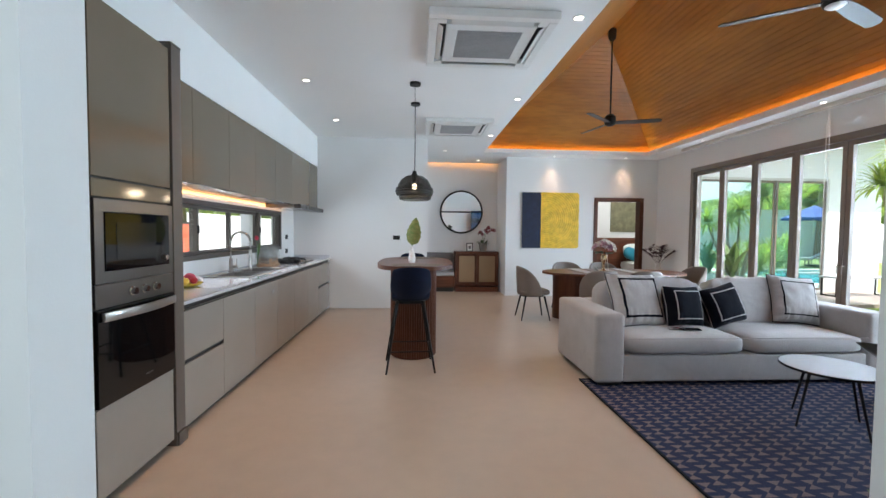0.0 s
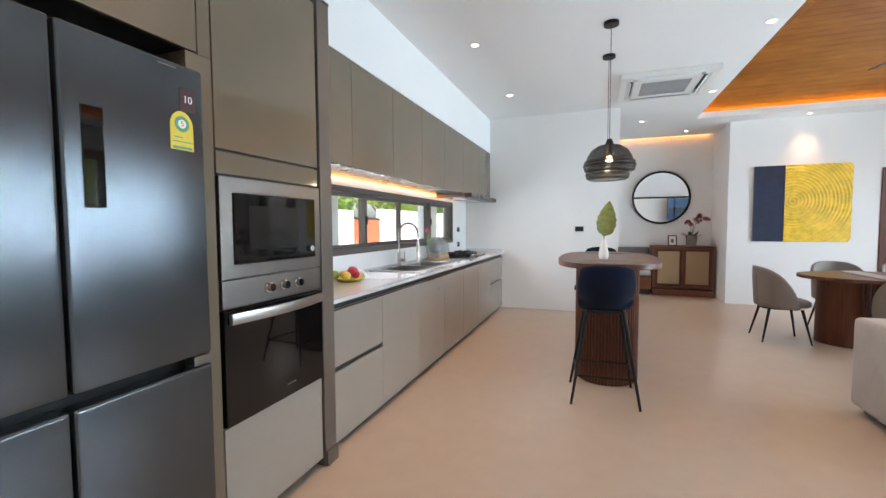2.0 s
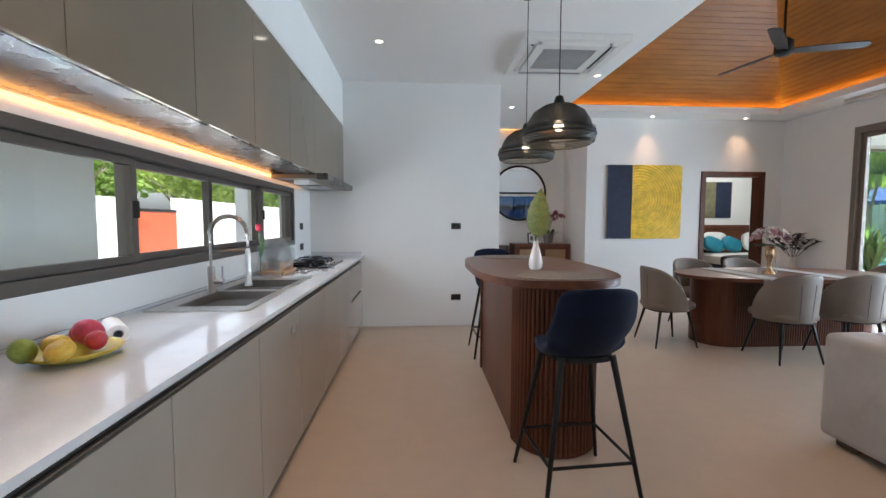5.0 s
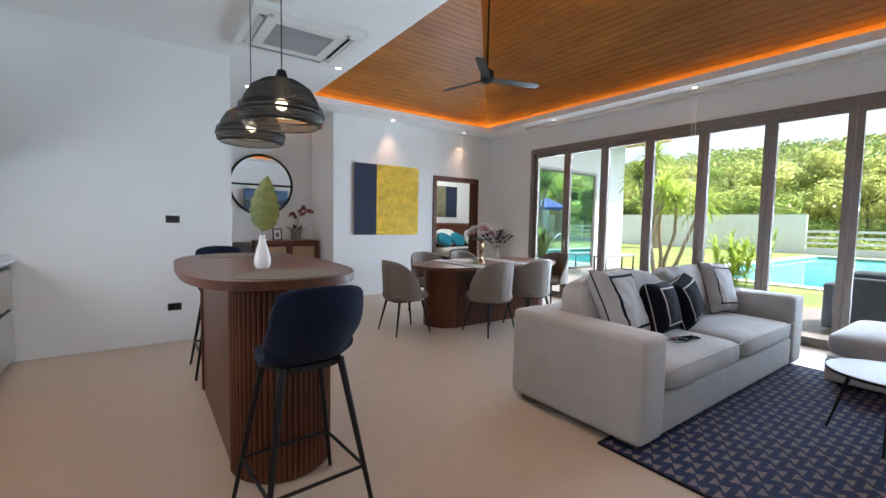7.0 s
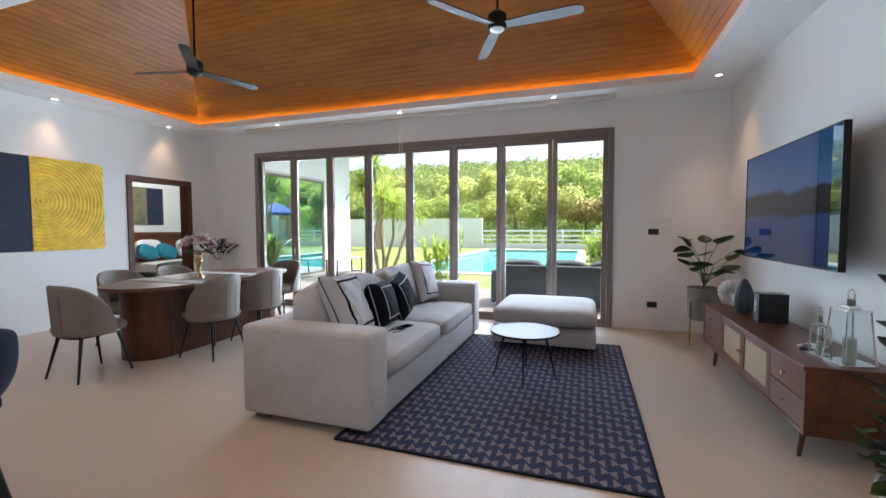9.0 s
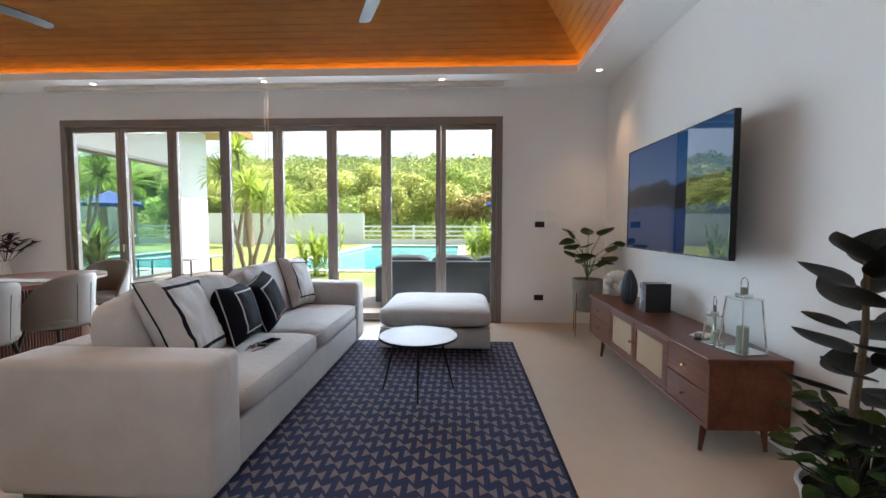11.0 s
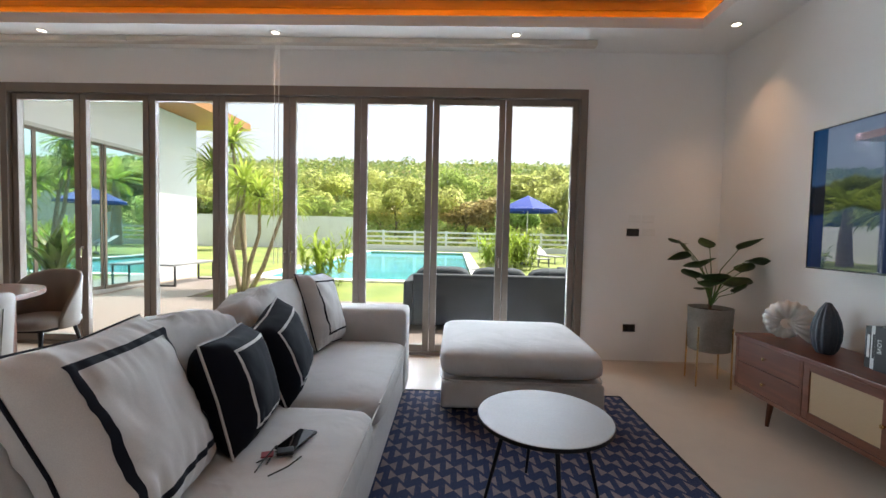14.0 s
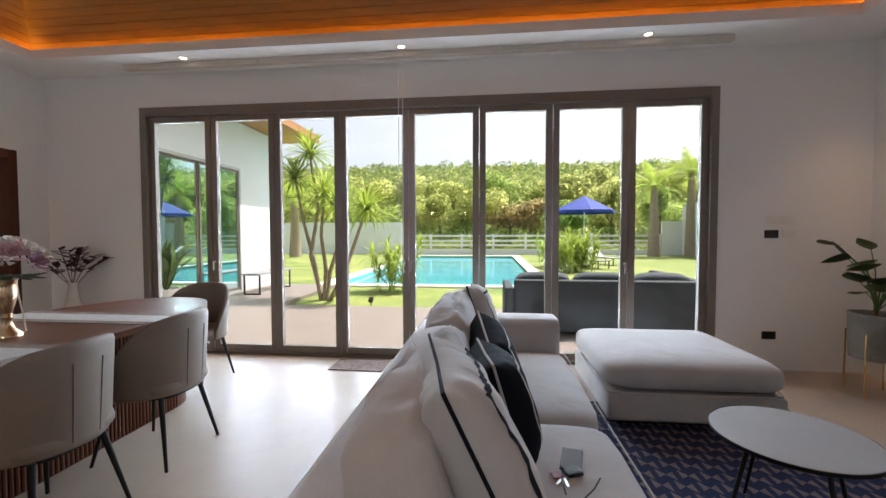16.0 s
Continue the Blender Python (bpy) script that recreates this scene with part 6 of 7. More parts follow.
def downlight(x, y, watts=0, warm=(1.0, .60, .34)):
    d = thing("downlight", pose(x, y, ZC), "small white recessed ceiling downlight, lit", "downlight", "ceiling downlights")
    part("trim_ring", lathe([(.030, -.001), (.033, -.006), (.045, -.005), (.048, -.001)], 28), WPLATE, d, smooth=True)
    part("lens", lathe([(0, -.003), (.031, -.003)], 24), DISC, d, "glowing lens")
    if watts:
        li = bpy.data.lights.new("downlight_beam", "SPOT")
        li.energy, li.color, li.spot_size, li.spot_blend, li.shadow_soft_size = watts * .66, warm, radians(80), 1.0, .05
        new("downlight_beam", li).location = (x, y, ZC - .012)


for x, y, w in ((-1.255, 3.05, 34), (-1.255, 1.45, 34), (1.155, 3.15, 30), (1.155, 1.25, 26), (-1.257, 4.66, 34), (-1.25, 6.27, 30), (1.155, 5.09, 26), (1.165, 7.03, 22), (.485, 8.41, 12), (1.30, 9.45, 12), (2.83, 8.78, 16), (4.39, 8.80, 16), (4.86, 7.02, 14), (4.86, 4.87, 14), (4.86, 2.72, 14), (4.64, .96, 26)):
    downlight(x, y, w)


def cassette(x, y):
    c = thing("ceiling_air_conditioner", pose(x, y, ZC), "white four-way cassette air conditioner in the ceiling", "air conditioner", "ceiling air conditioners")
    h, d = .485, -.058
    part("panel", boxes((-h, h, -h, -.415, d, -.001), (-h, h, .415, h, d, -.001), (-h, -.415, -.415, .415, d, -.001), (.415, h, -.415, .415, d, -.001), w=.008), WPLATE, c)
    part("inner_panel", boxes((-.345, .345, -.345, -.255, d, -.001), (-.345, .345, .255, .345, d, -.001), (-.345, -.255, -.255, .255, d, -.001), (.255, .345, -.255, .255, d, -.001), w=.004), WPLATE, c)
    part("recess", box(-.415, .415, -.415, .415, -.012, -.002), BLACKM, c)
    for sx in (-1, 1):
        for sy in (-1, 1):
            part("corner_block", box(sx * .38 - .034, sx * .38 + .034, sy * .38 - .034, sy * .38 + .034, d + .002, -.012), WPLATE, c)
    GRY = material("grey_grille", (.40, .40, .40), .6)
    g = part("grille", box(-.255, .255, -.255, .255, d + .012, d + .022), GRY, c)
    for k in range(21):
        yy = -.245 + k * .0245
        part("slat", box(-.252, .252, yy - .005, yy + .005, d + .002, d + .0118), GRY, g)
    for k in range(4):
        part("louvre", moved(moved(box(-.31, .31, -.026, .026, -.003, .003, .001), pose(0, .392, -.052, 34)), pose(0, 0, 0, 0, 0, 90 * k)), WPLATE, c)
    return c


cassette(.51, 3.55)
cassette(.545, 6.46)


def ceiling_fan(x, y, z, turn, label):
    f = thing("ceiling_fan", pose(x, y, z), label, "ceiling fan", "ceiling fans")
    part("rod", rod((0, 0, .1), (0, 0, 4.64 - z), .012, None, 12), BLACKM, f, smooth=True)
    part("canopy", lathe([(.02, 4.42 - z), (.055, 4.46 - z), (.065, 4.60 - z)], 24), BLACKM, f, smooth=True)
    part("motor", lathe([(0, .12), (.05, .115), (.085, .08), (.088, -.02), (.075, -.045), (0, -.045)], 32), BLACKM, f, smooth=True)
    part("cap", lathe([(0, -.062), (.05, -.06), (.066, -.046), (.066, -.04)], 28), WPLATE if turn > 10 else BLACKM, f, smooth=True)
    for k in range(3):
        a = turn + 120 * k
        out = [(.07, -.05), (.35, -.064), (.70, -.058), (.75, -.03), (.755, .03), (.72, .058), (.35, .064), (.07, .045)]
        part("blade", moved(moved(prism(out, -.004, .004, .002, 1), pose(0, 0, -.012, -11)), pose(0, 0, 0, 0, 0, a)), BLADE, f)
    return f


BLADE = material("grey_oak_blade", (.022, .021, .021), .4, vary=.15, scale=5, stretch=(.2, 1, 1))
ceiling_fan(3.01, 6.60, 3.15, -18, "three-blade dark ceiling fan on a long rod")
ceiling_fan(3.14, 3.10, 3.18, 24, "three-blade dark ceiling fan with a pale cap")
tr = thing("curtain_track", pose(XW - .235, 4.86, ZC), "slim white motorised curtain track under the ceiling", "curtain track")
for a, b in ((1.98, 3.42), (3.425, 4.86), (4.865, 6.30), (6.305, 7.74)):
    wpart("rail", box(XW - .27, XW - .20, a, b, ZC - .05, ZC - .001, .004), SKIRT, tr)
cd = thing("blind_cord", pose(XW - .235, 4.9, .9), "pair of thin white hanging cords", "cord")
for y in (4.885, 4.925):
    wpart("cord", rod((XW - .235, y, .9), (XW - .235, y, ZC - .05), .003, None, 6), WPLATE, cd)

# ---- outside ----
GRASS = material("lawn_grass", (.16, .235, .045), .95, vary=.25, scale=.7, fine=30, bump_fine=.6, second=(.25, .27, .07), amount=.5)
DECK = material("terrace_tile", (.215, .175, .155), .5, vary=.06, scale=2)
EXTW = material("exterior_white_render", (.70, .72, .735), .85, vary=.03, scale=1.5, bump_fine=.15)
ground = structure("ground", boxes((-60, 12.0, -60, 60, -.4, -.11), (26.4, 260, -200, 200, -.4, -.11), (12.0, 26.4, -60, 2.7, -.4, -.11), (12.0, 26.4, 8.3, 60, -.4, -.11)), GRASS, "green mown lawn round the house", "lawn")
structure("terrace", boxes((5.42, 8.4, .2, 9.6, -.105, -.03), (8.4, 11.5, 8.0, 9.6, -.105, -.03)), DECK, "covered terrace of taupe tiles", "terrace")
POOLT = material("pool_mosaic", (.10, .42, .48), .3, vary=.1, scale=3)
structure("pool_basin", boxes((12.0, 26.4, 2.7, 8.3, -1.5, -1.4), (11.9, 12.0, 2.7, 8.3, -1.4, -.11), (26.4, 26.5, 2.7, 8.3, -1.4, -.11), (12, 26.4, 2.6, 2.7, -1.4, -.11), (12, 26.4, 8.3, 8.4, -1.4, -.11)), POOLT, "turquoise tiled pool basin", "pool")
COPING = material("white_pool_coping", (.66, .64, .60), .7, vary=.05)
structure("pool_coping", boxes((11.6, 12.0, 2.3, 8.7, -.108, -.06), (26.4, 26.8, 2.3, 8.7, -.108, -.06), (12, 26.4, 2.3, 2.7, -.108, -.06), (12, 26.4, 8.3, 8.7, -.108, -.06)), COPING, "pale stone edge round the pool", "pool edge")
WATER = bpy.data.materials.new("pool_water")
WATER.use_nodes = True
b = WATER.node_tree.nodes["Principled BSDF"]
b.inputs["Base Color"].default_value, b.inputs["Roughness"].default_value = (.07, .40, .47, 1), .08
wv = WATER.node_tree.nodes.new("ShaderNodeTexNoise")
wv.inputs["Scale"].default_value = 2.2
bp = WATER.node_tree.nodes.new("ShaderNodeBump")
bp.inputs["Strength"].default_value = .12
WATER.node_tree.links.new(wv.outputs["Fac"], bp.inputs["Height"])
WATER.node_tree.links.new(bp.outputs[0], b.inputs["Normal"])
structure("water", boxes((12.001, 26.399, 2.701, 8.299, -.25, -.17)), WATER, "clear turquoise swimming pool water", "water")

# bedroom wing
WYW, WX1, WH = 9.6, 11.25, 3.75
DO = (6.0, 9.88, 2.74)      # the sliding door: from, to, height
structure("wall_wing", boxes((5.42, DO[0], WYW, WYW + .15, -.2, WH), (DO[1], WX1, WYW, WYW + .15, -.2, WH), (DO[0], DO[1], WYW, WYW + .15, DO[2], WH), (WX1 - .15, WX1, WYW + .15, 12.6, -.2, WH)), EXTW, "white rendered bedroom wing wall", "wall")
SOFF = material("timber_soffit", (.36, .17, .06), .5, vary=.12, scale=4, stretch=(.1, 1, 1))
structure("wing_roof", boxes((5.42, WX1 + .9, WYW - .9, 13.2, WH + .02, WH + .2)), SOFF, "timber-lined eaves of the wing", "roof")
DGLASS = glass("tinted_glass", (.66, .90, .91), .56, .40, sheen=(.74, .97, .98))
PALEAL = material("pale_grey_aluminium", (.46, .46, .45), .45, metal=.2, vary=.03)


def wing_door():
    w = tagged(new("window_3"), "wide sliding glass door of the bedroom wing", "glass door", kind="structure")
    w.matrix_basis = pose(DO[0], WYW, 0)
    W, h = DO[1] - DO[0], DO[2]
    part("window_frame", boxes((0, .06, -.01, .12, -.02, h), (W - .06, W, -.01, .12, -.02, h), (.06, W - .06, -.01, .12, h - .06, h), (.06, W - .06, -.01, .12, -.02, .04), w=.004), PALEAL, w)
    n = 3
    lw = (W - .12) / n
    for k in range(n):
        u0, u1, y = .06 + k * lw, .06 + (k + 1) * lw, .02 + .035 * (k % 2)
        sash = part("sash", boxes((u0, u0 + .045, y, y + .03, .04, h - .06), (u1 - .045, u1, y, y + .03, .04, h - .06), (u0 + .045, u1 - .045, y, y + .03, h - .11, h - .06), (u0 + .045, u1 - .045, y, y + .03, .04, .10), w=.003), ALU, w)
        p = part("pane", box(u0 + .045, u1 - .045, y + .012, y + .018, .10, h - .11), DGLASS, sash)
        p.visible_shadow = False


wing_door()
for x, cw in ((6.08, 1.2), (8.75, 1.1)):
    c = thing("sheer_curtain", pose(x, WYW + .3, 0), "pale hanging sheer curtain inside the glass", "curtain", "curtains of the bedroom wing")
    bm = bmesh.new()
    g = [[bm.verts.new((cw * i / 80, .03 * math.sin(i * 1.1), z)) for z in (.02, 2.7)] for i in range(81)]
    for p, q in zip(g, g[1:]):
        bm.faces.new((p[0], q[0], q[1], p[1]))
    bmesh.ops.solidify(bm, geom=bm.faces[:], thickness=.002)
    part("cloth", bm, material("sheer_white", (.62, .76, .78), .9), c, smooth=True)

bn = thing("outdoor_bench", pose(10.2, 9.15, -.03), "low bench with grey top and thin black frame", "bench")
part("seat", box(-.75, .75, -.2, .2, .42, .46, .004), material("grey_slat", (.25, .25, .26), .6), bn)
for x in (-.68, .68):
    part("leg_frame", boxes((x - .015, x + .015, -.19, -.16, 0, .42), (x - .015, x + .015, .16, .19, 0, .42), (x - .015, x + .015, -.16, .16, 0, .03)), BLACKM, bn)

CHARW = material("charcoal_outdoor_weave", (.035, .042, .05), .8, vary=.15, scale=30, fine=200, bump=.3)
CHARC = material("charcoal_outdoor_cushion", (.05, .06, .07), .9, vary=.08, scale=8, bump_fine=.15)
os_ = thing("outdoor_sofa", pose(6.55, 2.75, -.03), "charcoal corner outdoor sofa with loose cushions", "outdoor sofa")
part("back", box(-.11, .02, -1.25, 1.0, .05, .72, .03, 3), CHARW, os_, smooth=True)
part("base", box(.02, .85, -1.25, 1.0, .08, .38, .02), CHARW, os_, smooth=True)
part("arm", box(-.11, .85, 1.0, 1.12, .05, .62, .03, 3), CHARW, os_, smooth=True)
part("side_back", box(-.11, 1.6, -1.38, -1.25, .05, .72, .03, 3), CHARW, os_, smooth=True)
for k in range(3):
    part("seat_cushion", moved(puff(.40, .37, .08, 8, 4, 36, 10, .03, k), pose(.45, .62 - .75 * k, .46)), CHARC, os_, smooth=True)
    part("back_cushion", moved(puff(.11, .37, .22, 5, 3.5, 36, 12, .06, k), pose(.16, .62 - .75 * k, .585, 0, -12)), CHARC, os_, smooth=True)
UMB = material("royal_blue_canvas", (.02, .05, .28), .8, vary=.08)
um = thing("garden_umbrella", pose(19.0, .15, -.11), "open royal blue garden umbrella on a pole", "umbrella")
part("pole", rod((0, 0, 0), (0, 0, 2.95), .025, None, 10), WPLATE, um)
part("base", lathe([(0, .1), (.2, .1), (.28, .06), (.28, 0)], 20), BLACKM, um)
bm = bmesh.new()
apex = bm.verts.new((0, 0, 2.95))
rim = [bm.verts.new((1.25 * math.cos(a), 1.25 * math.sin(a), 2.33)) for a in [2 * math.pi * k / 8 for k in range(8)]]
low = [bm.verts.new((1.25 * math.cos(a), 1.25 * math.sin(a), 2.22)) for a in [2 * math.pi * k / 8 for k in range(8)]]
for k in range(8):
    bm.faces.new((apex, rim[k], rim[(k + 1) % 8]))
    bm.faces.new((rim[k], low[k], low[(k + 1) % 8], rim[(k + 1) % 8]))
part("canopy", bm, UMB, um)
for k in range(8):
    a = 2 * math.pi * k / 8
    part("rib", rod((0, 0, 2.9), (1.25 * math.cos(a), 1.25 * math.sin(a), 2.32), .012, None, 6), WPLATE, um)


def lounger(x, y, rz):
    l = thing("sun_lounger", pose(x, y, -.11, 0, 0, rz), "grey slatted sun lounger with a raised back", "sun lounger", "sun loungers by the pool")
    GR = MATS["grey_slat"]
    part("seat", box(-.3, .3, -.6, .6, .30, .34, .01), GR, l)
    part("backrest", moved(box(-.3, .3, 0, .75, -.02, .02, .01), pose(0, .6, .33, 35)), GR, l)
    for sx in (-.27, .27):
        for sy in (-.5, .5):
            part("leg", box(sx - .02, sx + .02, sy - .02, sy + .02, 0, .3), GR, l)
    return l


lounger(18.3, -.1, -60)
lounger(20.2, -1.2, -60)

# far boundary
fx = 29.0
fe = thing("rail_fence", pose(fx, 0, -.11), "white horizontal three-rail garden fence", "fence")
for z in (.55, .85, 1.18):
    part("rail", box(-.03, .03, -6.8, 9.4, z, z + .12, .004), EXTW, fe)
part("plinth", box(-.06, .06, -6.8, 9.4, 0, .36), EXTW, fe)
for k in range(8):
    part("post", box(-.07, .07, -6.7 + k * 2.1 - .07, -6.7 + k * 2.1 + .07, 0, 1.36, .004), EXTW, fe)
structure("wall_garden", boxes((fx - .1, fx + .1, 9.4, 40, -.2, 2.05), (11.2, fx, 22, 22.2, -.2, 2.05), (fx - .1, fx + .1, -8.2, -6.8, -.2, 2.05), (6.6, fx - .1, -8.2, -8.0, -.2, 3.1)), EXTW, "white rendered garden wall", "wall")

# drive side, seen through the kitchen window
structure("wall_drive", boxes((-6.6, -6.4, -6, 10.7, -.2, 1.75), (-6.6, -6.4, 12.32, 46, -.2, 1.84), (-4.5, -4.3, 2.0, 6.9, -.2, 3.2)), EXTW, "white rendered boundary wall of the drive", "wall")
gt = thing("drive_gate", pose(-6.5, 11.72, -.11), "orange-red steel drive gate with a dark top rail", "gate")
for k in range(12):
    part("board", box(-.02, .02, -1.0 + k * .158, -1.0 + k * .158 + .152, .1, 1.62, .004), material("orange_red_steel", (.55, .085, .03), .5, vary=.06), gt)
part("top_rail", box(-.03, .03, -1.0, .9, 1.622, 1.68), BLACKM, gt)
pl = thing("gate_pillar", pose(-3.6, 9.18, -.11), "white square carport column", "column")
part("shaft", box(-.1, .1, -.31, .31, 0, 3.3, .01), EXTW, pl)
structure("drive", boxes((-6.4, -2.36, -6, 30, -.109, -.06)), COPING, "pale concrete drive", "drive")

# ---- planting ----
FOL = [foliage("leaves_mid", (.33, .45, .10), (.45, .55, .17), through=.72), foliage("leaves_light", (.50, .57, .15), (.62, .64, .24), through=.72),
       foliage("leaves_deep", (.20, .33, .07), (.31, .44, .12), through=.72), foliage("leaves_dry", (.42, .34, .15), (.50, .43, .20), through=.72)]
BARK = material("grey_bark", (.17, .14, .11), .9, vary=.25, scale=9, bump=.5)


def crown_mesh(name, rnd, n, radius, squash, size):
    """A crown of many small leaf clumps in uneven lobes."""
    lobes = [(Vector((rnd.gauss(0, .45), rnd.gauss(0, .45), rnd.uniform(-.35, .55))) * radius, radius * rnd.uniform(.35, .62)) for _ in range(9)]
    vs, fs = [], []
    for _ in range(n):
        c, r = rnd.choice(lobes)
        d = Vector((rnd.gauss(0, 1), rnd.gauss(0, 1), rnd.gauss(0, 1))).normalized()
        p = c + d * r * rnd.uniform(.72, 1.05)
        p.z *= squash
        nrm = (d + Vector((rnd.gauss(0, .5), rnd.gauss(0, .5), rnd.gauss(.3, .5)))).normalized()
        u = nrm.orthogonal().normalized()
        w = nrm.cross(u)
        s = size * rnd.uniform(.6, 1.3)
        a = rnd.uniform(0, 6.28)
        u, w = u * math.cos(a) + w * math.sin(a), w * math.cos(a) - u * math.sin(a)
        k = len(vs)
        vs += [p + u * s, p + w * s * .5 + nrm * s * .15, p - u * s, p - w * s * .5 + nrm * s * .15]
        fs.append((k, k + 1, k + 2, k + 3))
    me = bpy.data.meshes.new(name)
    me.from_pydata([tuple(v) for v in vs], [], fs)
    return me


rnd = random.Random(21)
CROWNS = [crown_mesh("crown", rnd, 2600, 1.0, .9, .085) for _ in range(4)]


def tree(x, y, z, h, r, mat, name="garden_tree", label="leafy broad-crowned tree beyond the garden", group="trees behind the fence"):
    t = thing(name, pose(x, y, z, 0, 0, rnd.uniform(0, 360)), label, "tree", group)
    bm = tube([(0, 0, -.3), (.1 * h * .1, 0, h * .4), (0, .05 * h * .2, h * .75)], .028 * h, 7, .010 * h)
    for k in range(5):
        a = k * 1.3
        add(bm, tube([(0, 0, h * (.38 + .06 * k)), (r * .35 * math.cos(a), r * .35 * math.sin(a), h * (.55 + .06 * k)), (r * .6 * math.cos(a), r * .6 * math.sin(a), h * (.64 + .06 * k))], .010 * h, 5, .004 * h))
    part("trunk", bm, BARK, t, smooth=True)
    me = rnd.choice(CROWNS).copy()
    me.materials.clear()
    me.materials.append(mat)
    c = new("crown", me)
    c.parent = t
    c.matrix_basis = Matrix.Translation((0, 0, h * .68)) @ Matrix.Diagonal((r, r, h * .38, 1))
    return t


for k in range(30):
    y = -24 + k * 2.05 + rnd.uniform(-.8, .8)
    d = rnd.uniform(34, 42)
    tree(d, y, -.2, rnd.uniform(3.6, 5.6), rnd.uniform(1.7, 2.6), FOL[rnd.choice((0, 0, 1, 1, 2, 3))])
for k in range(26):
    y = -34 + k * 3.2 + rnd.uniform(-1, 1)
    tree(rnd.uniform(46, 54), y, 2.2, rnd.uniform(5.0, 6.6), rnd.uniform(2.4, 3.4), FOL[rnd.choice((0, 1, 1, 1))], label="tall pale green tree on the hillside", group="trees on the hillside")
for k in range(7):
    tree(-10 - rnd.uniform(0, 3), 12 + k * 3.0, -.2, rnd.uniform(4.5, 7), rnd.uniform(2, 2.8), FOL[k % 3], label="leafy tree beyond the drive wall", group="trees beyond the drive")


def hillside():
    """A wooded slope: low ground with a dense cover of foliage clumps."""
    bm = bmesh.new()
    g = []
    for i in range(25):
        x = 31 + i * 3.2
        g.append([bm.verts.new((x, y, -.25 + 10.8 * max(0, min(1, (x - 36) / 40)) ** 1.1 + .5 * noise.noise(Vector((x * .1, y * .08, 0))))) for y in range(-90, 111, 8)])
    for a, b in zip(g, g[1:]):
        for p, q, r_, s in zip(a, a[1:], b[1:], b):
            bm.faces.new((p, s, r_, q))
    structure("hill", bm, FOL[2], "green hillside behind the garden", "hill", smooth=True)
    r2 = np.random.RandomState(5)
    n = 210000
    x = 31.5 + 46 * r2.rand(n) ** 1.4
    y = -60 + 140 * r2.rand(n)
    zb = 10.8 * np.clip((x - 36) / 40, 0, 1) ** 1.1
    bump_ = np.array([noise.noise(Vector((a * .45, b_ * .45, 3))) for a, b_ in zip(x, y)])
    top = .6 + .9 * np.clip((x - 31) / 8, .2, 2.6) + 1.5 * bump_
    z = zb - .2 + np.clip(top, .3, 9) * r2.rand(n) ** .35
    s = (.08 + .11 * r2.rand(n)) * x / 42
    ang = r2.rand(n) * 6.28
    tilt = r2.randn(n, 3)
    tilt[:, 2] += .9
    tilt[:, 0] -= .8
    tilt /= np.linalg.norm(tilt, axis=1)[:, None]
    u = np.cross(tilt, np.array([.2, .1, 1.0]))
    u /= np.linalg.norm(u, axis=1)[:, None] + 1e-6
    w = np.cross(tilt, u)
    uu = u * np.cos(ang)[:, None] + w * np.sin(ang)[:, None]
    ww = w * np.cos(ang)[:, None] - u * np.sin(ang)[:, None]
    p = np.stack([x, y, z], 1)
    v = np.stack([p + uu * s[:, None], p + ww * s[:, None] * .55, p - uu * s[:, None], p - ww * s[:, None] * .55], 1).reshape(-1, 3)
    me = bpy.data.meshes.new("hillside_foliage")
    me.from_pydata(v.tolist(), [], np.arange(4 * n).reshape(-1, 4).tolist())
    for m in FOL:
        me.materials.append(m)
    pick = (bump_ * 1.6 + r2.rand(n) * 1.5 + .75 + .25 * (x > 52)).astype(int).clip(0, 3)
    pick = np.where((pick == 3) & (r2.rand(n) < .6), 1, pick)
    me.polygons.foreach_set("material_index", pick.astype(np.int32))
    tagged(new("hillside_foliage", me), "dense scrub and woodland foliage on the slope", "woodland", kind="stuff")


hillside()

BLADEG = foliage("dracaena_leaf", (.30, .42, .05), (.45, .55, .10), 3, .5)
PALMB = material("ringed_trunk", (.30, .235, .17), .9, vary=.2, scale=14, bump=.5)


def tuft(n, length, width, r2, droop=1.0):
    """A head of long narrow arching leaves."""
    bm = bmesh.new()
    for k in range(n):
        a = k * 2.4
        e = math.radians(85 - 105 * (k / n) ** .8 + r2.uniform(-8, 8))
        L_ = length * r2.uniform(.8, 1.1)
        prev = None
        side = Vector((-math.sin(a), math.cos(a), 0))
        p = Vector((0, 0, 0))
        for j in range(6):
            s = j / 5
            ee = e - droop * s * s * .9
            if j:
                p = p + Vector((math.cos(a) * math.cos(ee), math.sin(a) * math.cos(ee), math.sin(ee))) * L_ / 5
            w = width * (.55 + .9 * s) * (1 - s) ** .6 + .001
            cur = (bm.verts.new(p + side * w), bm.verts.new(p - side * w))
            if prev:
                bm.faces.new((prev[0], cur[0], cur[1], prev[1]))
            prev = cur
    return bm


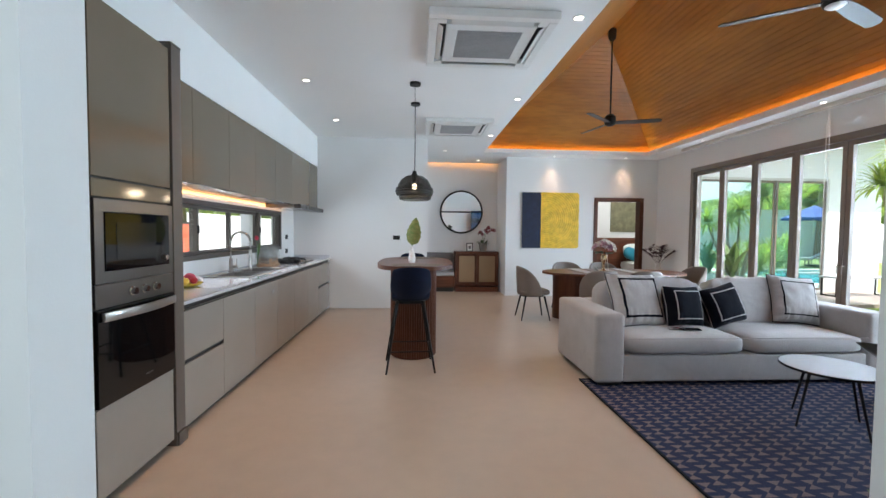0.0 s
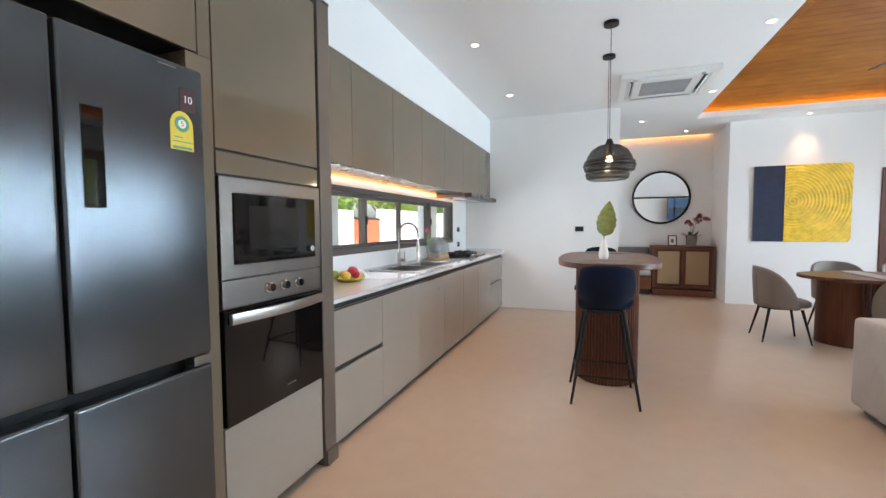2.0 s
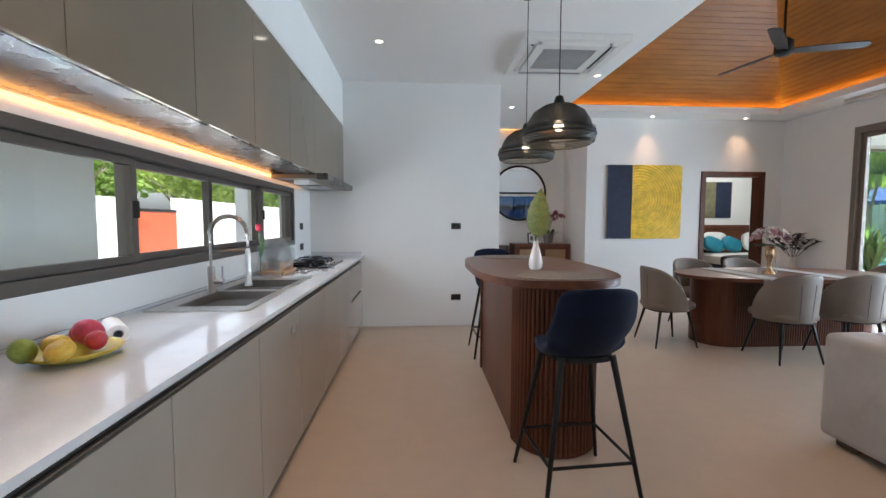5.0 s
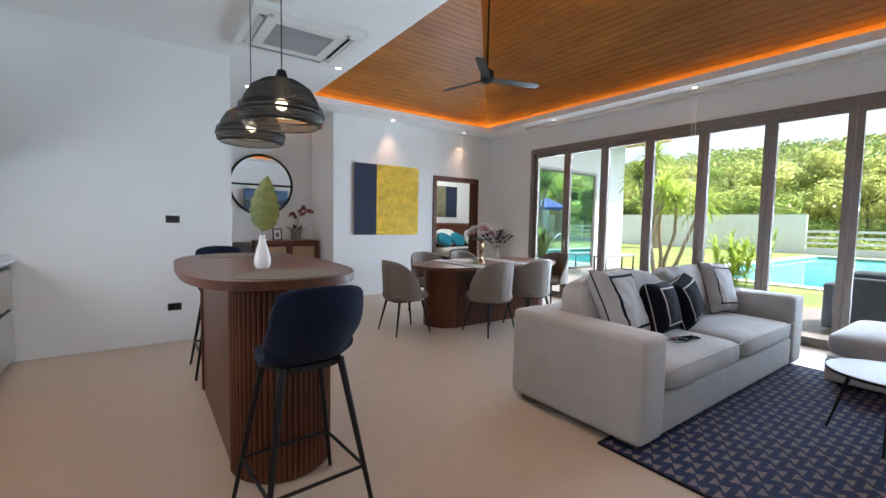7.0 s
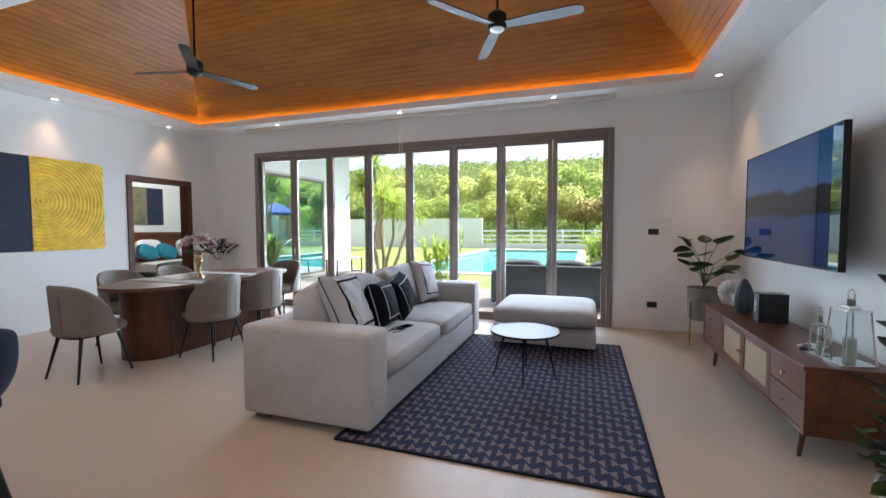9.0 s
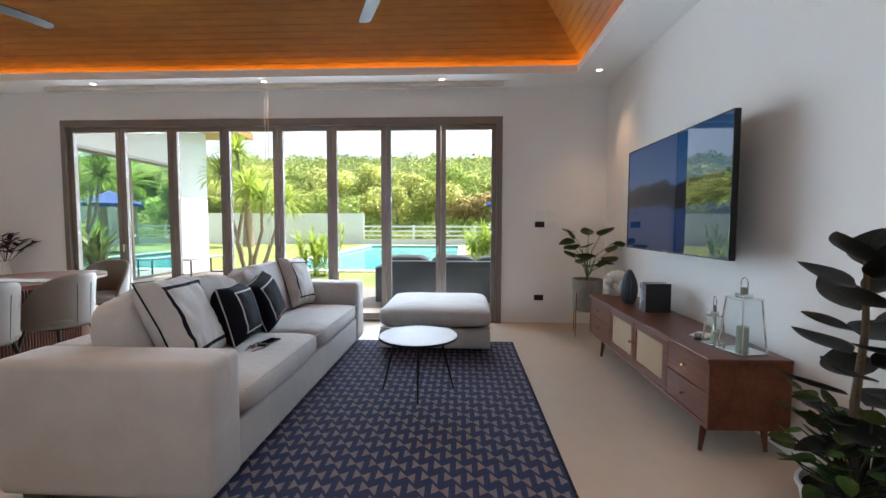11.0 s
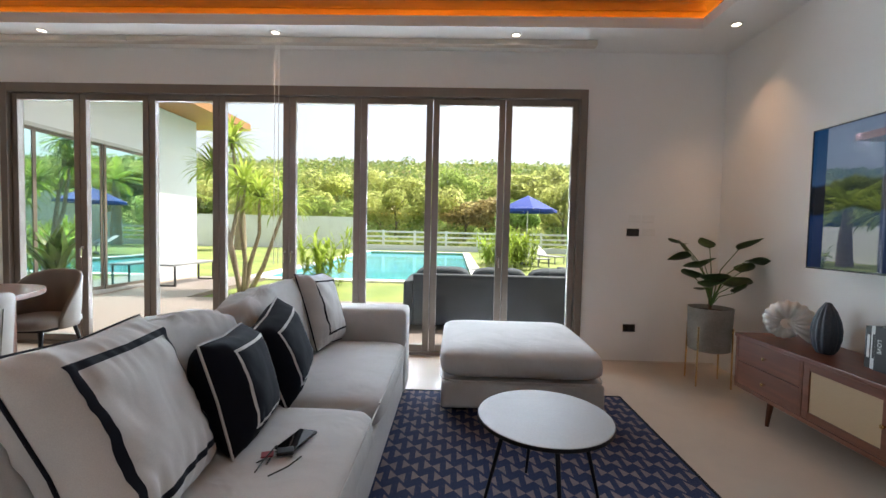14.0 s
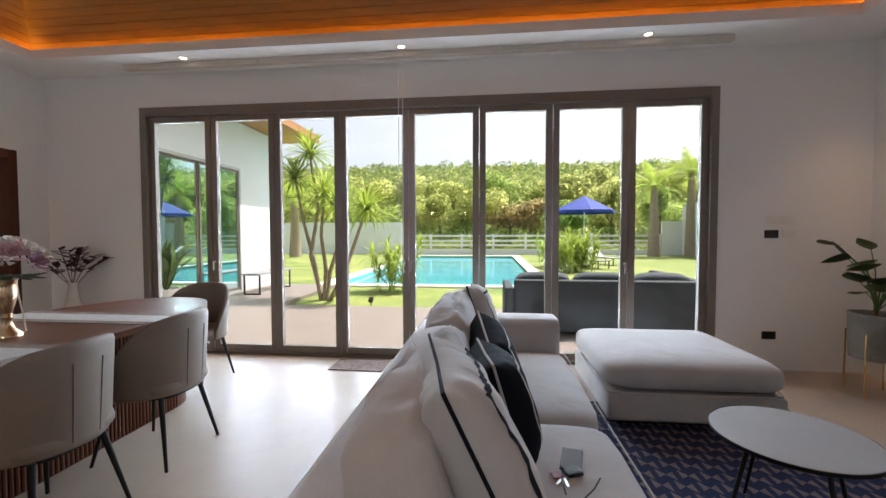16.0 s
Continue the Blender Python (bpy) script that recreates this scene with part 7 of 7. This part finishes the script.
def dracaena(x, y, stems, label):
    t = thing("dracaena_tree", pose(x, y, -.11), label, "tree", "spiky garden trees")
    r2 = random.Random(int(x * 100))
    for dx, dy, h in stems:
        part("trunk", tube([(dx * .1, dy * .1, -.05), (dx * .5 + r2.uniform(-.12, .12), dy * .45 + r2.uniform(-.14, .14), h * .3), (dx * .9 + r2.uniform(-.08, .08), dy * .75 + r2.uniform(-.1, .1), h * .62), (dx, dy, h)], .055, 8, .026), PALMB, t, smooth=True)
        part("leaf_head", moved(tuft(100, .68, .032, r2), pose(dx, dy, h - .03)), BLADEG, t, smooth=True)
    return t


dracaena(9.45, 7.5, ((.3, .42, 3.12), (.0, -.02, 2.2), (-.1, -.36, 1.98), (-.35, -1.02, 1.88), (.1, .66, 2.55)), "cluster of spiky dracaena stems beside the terrace")


def palm(x, y, h, n=1):
    t = thing("palm_tree", pose(x, y, -.11), "tall palm with a feathery crown by the garden wall", "tree", "palms in the garden")
    r2 = random.Random(int(abs(x * 31 + y * 7)))
    part("trunk", tube([(0, 0, 0), (.05, 0, h * .5), (.0, .03, h)], .36, 12, .17), PALMB, t, smooth=True)
    bm = bmesh.new()
    for k in range(16):
        a, e = k * 2.4, math.radians(75 - 90 * k / 16)
        p = Vector((0, 0, h))
        pts = [p.copy()]
        for j in range(9):
            ee = e - .11 * j
            p = p + Vector((math.cos(a) * math.cos(ee), math.sin(a) * math.cos(ee), math.sin(ee))) * .24
            pts.append(p.copy())
        add(bm, tube(pts, .014, 4, .004))
        side = Vector((-math.sin(a), math.cos(a), 0))
        for j in range(1, 27):
            s = j / 27 * 9
            q = pts[int(s)].lerp(pts[min(int(s) + 1, 9)], s % 1)
            d = (pts[min(int(s) + 1, 9)] - pts[int(s)]).normalized()
            for sg in (-1, 1):
                tip = q + (side * sg * .8 + d * .6 + Vector((0, 0, -.3))) * .55 * math.sin(math.pi * (.12 + .85 * j / 27)) 
                bm.faces.new([bm.verts.new(v) for v in (q, q + d * .07, tip)])
    part("crown", bm, BLADEG, t)
    return t


for x, y, h in ((27.4, -5.75, 4.1), (27.5, -7.9, 4.9), (25.1, 15.7, 3.5), (23.0, 18.5, 3.0)):
    palm(x, y, h)


def shrub(x, y, n, h, label="clump of broad-leaved green ginger shrubs"):
    s = thing("garden_shrub", pose(x, y, -.11), label, "shrub", "shrubs by the pool")
    r2 = random.Random(int(abs(x * 57 + y * 13)))
    for k in range(n):
        a, r = r2.uniform(0, 6.28), r2.uniform(0, .45) * h
        hh = h * r2.uniform(.55, 1.0)
        p = Vector((r * math.cos(a), r * math.sin(a), 0))
        lean = Vector((math.cos(a), math.sin(a), 0)) * .2 * hh
        bm = tube([p, p + lean * .4 + Vector((0, 0, hh * .5)), p + lean + Vector((0, 0, hh * .9))], .01, 4, .005)
        for j in range(4):
            q = p + lean * (j / 4) + Vector((0, 0, hh * (.3 + .18 * j)))
            add(bm, moved(tuft(5, .36 * h ** .5, .032, r2, .8), Matrix.Translation(q) @ pose(0, 0, 0, 0, 0, j * 50 + k * 30)))
        part("stalk", bm, BLADEG, s, smooth=True)
    return s


shrub(11.0, 6.45, 18, 1.35)
shrub(16.6, .95, 40, 1.55)
shrub(15.9, 1.75, 26, 1.35)
tp = thing("terrace_plant", pose(7.2, 9.22, -.03), "arching long-leaved plant in a white terrace pot", "potted plant")
part("pot", lathe([(0, 0), (.15, 0), (.17, .02), (.21, .42), (.22, .44), (.20, .44), (.19, .38), (0, .38)], 32), PLASTW, tp, smooth=True)
part("soil", lathe([(0, .39), (.19, .39)], 24), SOIL, tp)
r9 = random.Random(17)
LEAFT = material("terrace_plant_leaf", (.06, .14, .035), .4, vary=.25, scale=8, second=(.16, .24, .05))
for k in range(22):
    e = 8 + 58 * (k / 22) + r9.uniform(-6, 6)
    part("leaf", moved(broad_leaf(r9.uniform(.55, .95), .06, -.22, 6, 12), pose(0, 0, .38) @ pose(0, 0, 0, 0, 0, k * 137.5) @ pose(0, 0, 0, -e)), LEAFT, tp, smooth=True)
sp = thing("garden_spotlight", pose(8.75, 6.3, -.11), "small black garden spotlight on a spike", "lamp")
part("spike", rod((0, 0, 0), (0, 0, .12), .01), BLACKM, sp)
part("head", moved(box(-.05, .05, -.04, .04, -.03, .03, .006), pose(0, 0, .14, 0, -35)), BLACKM, sp)
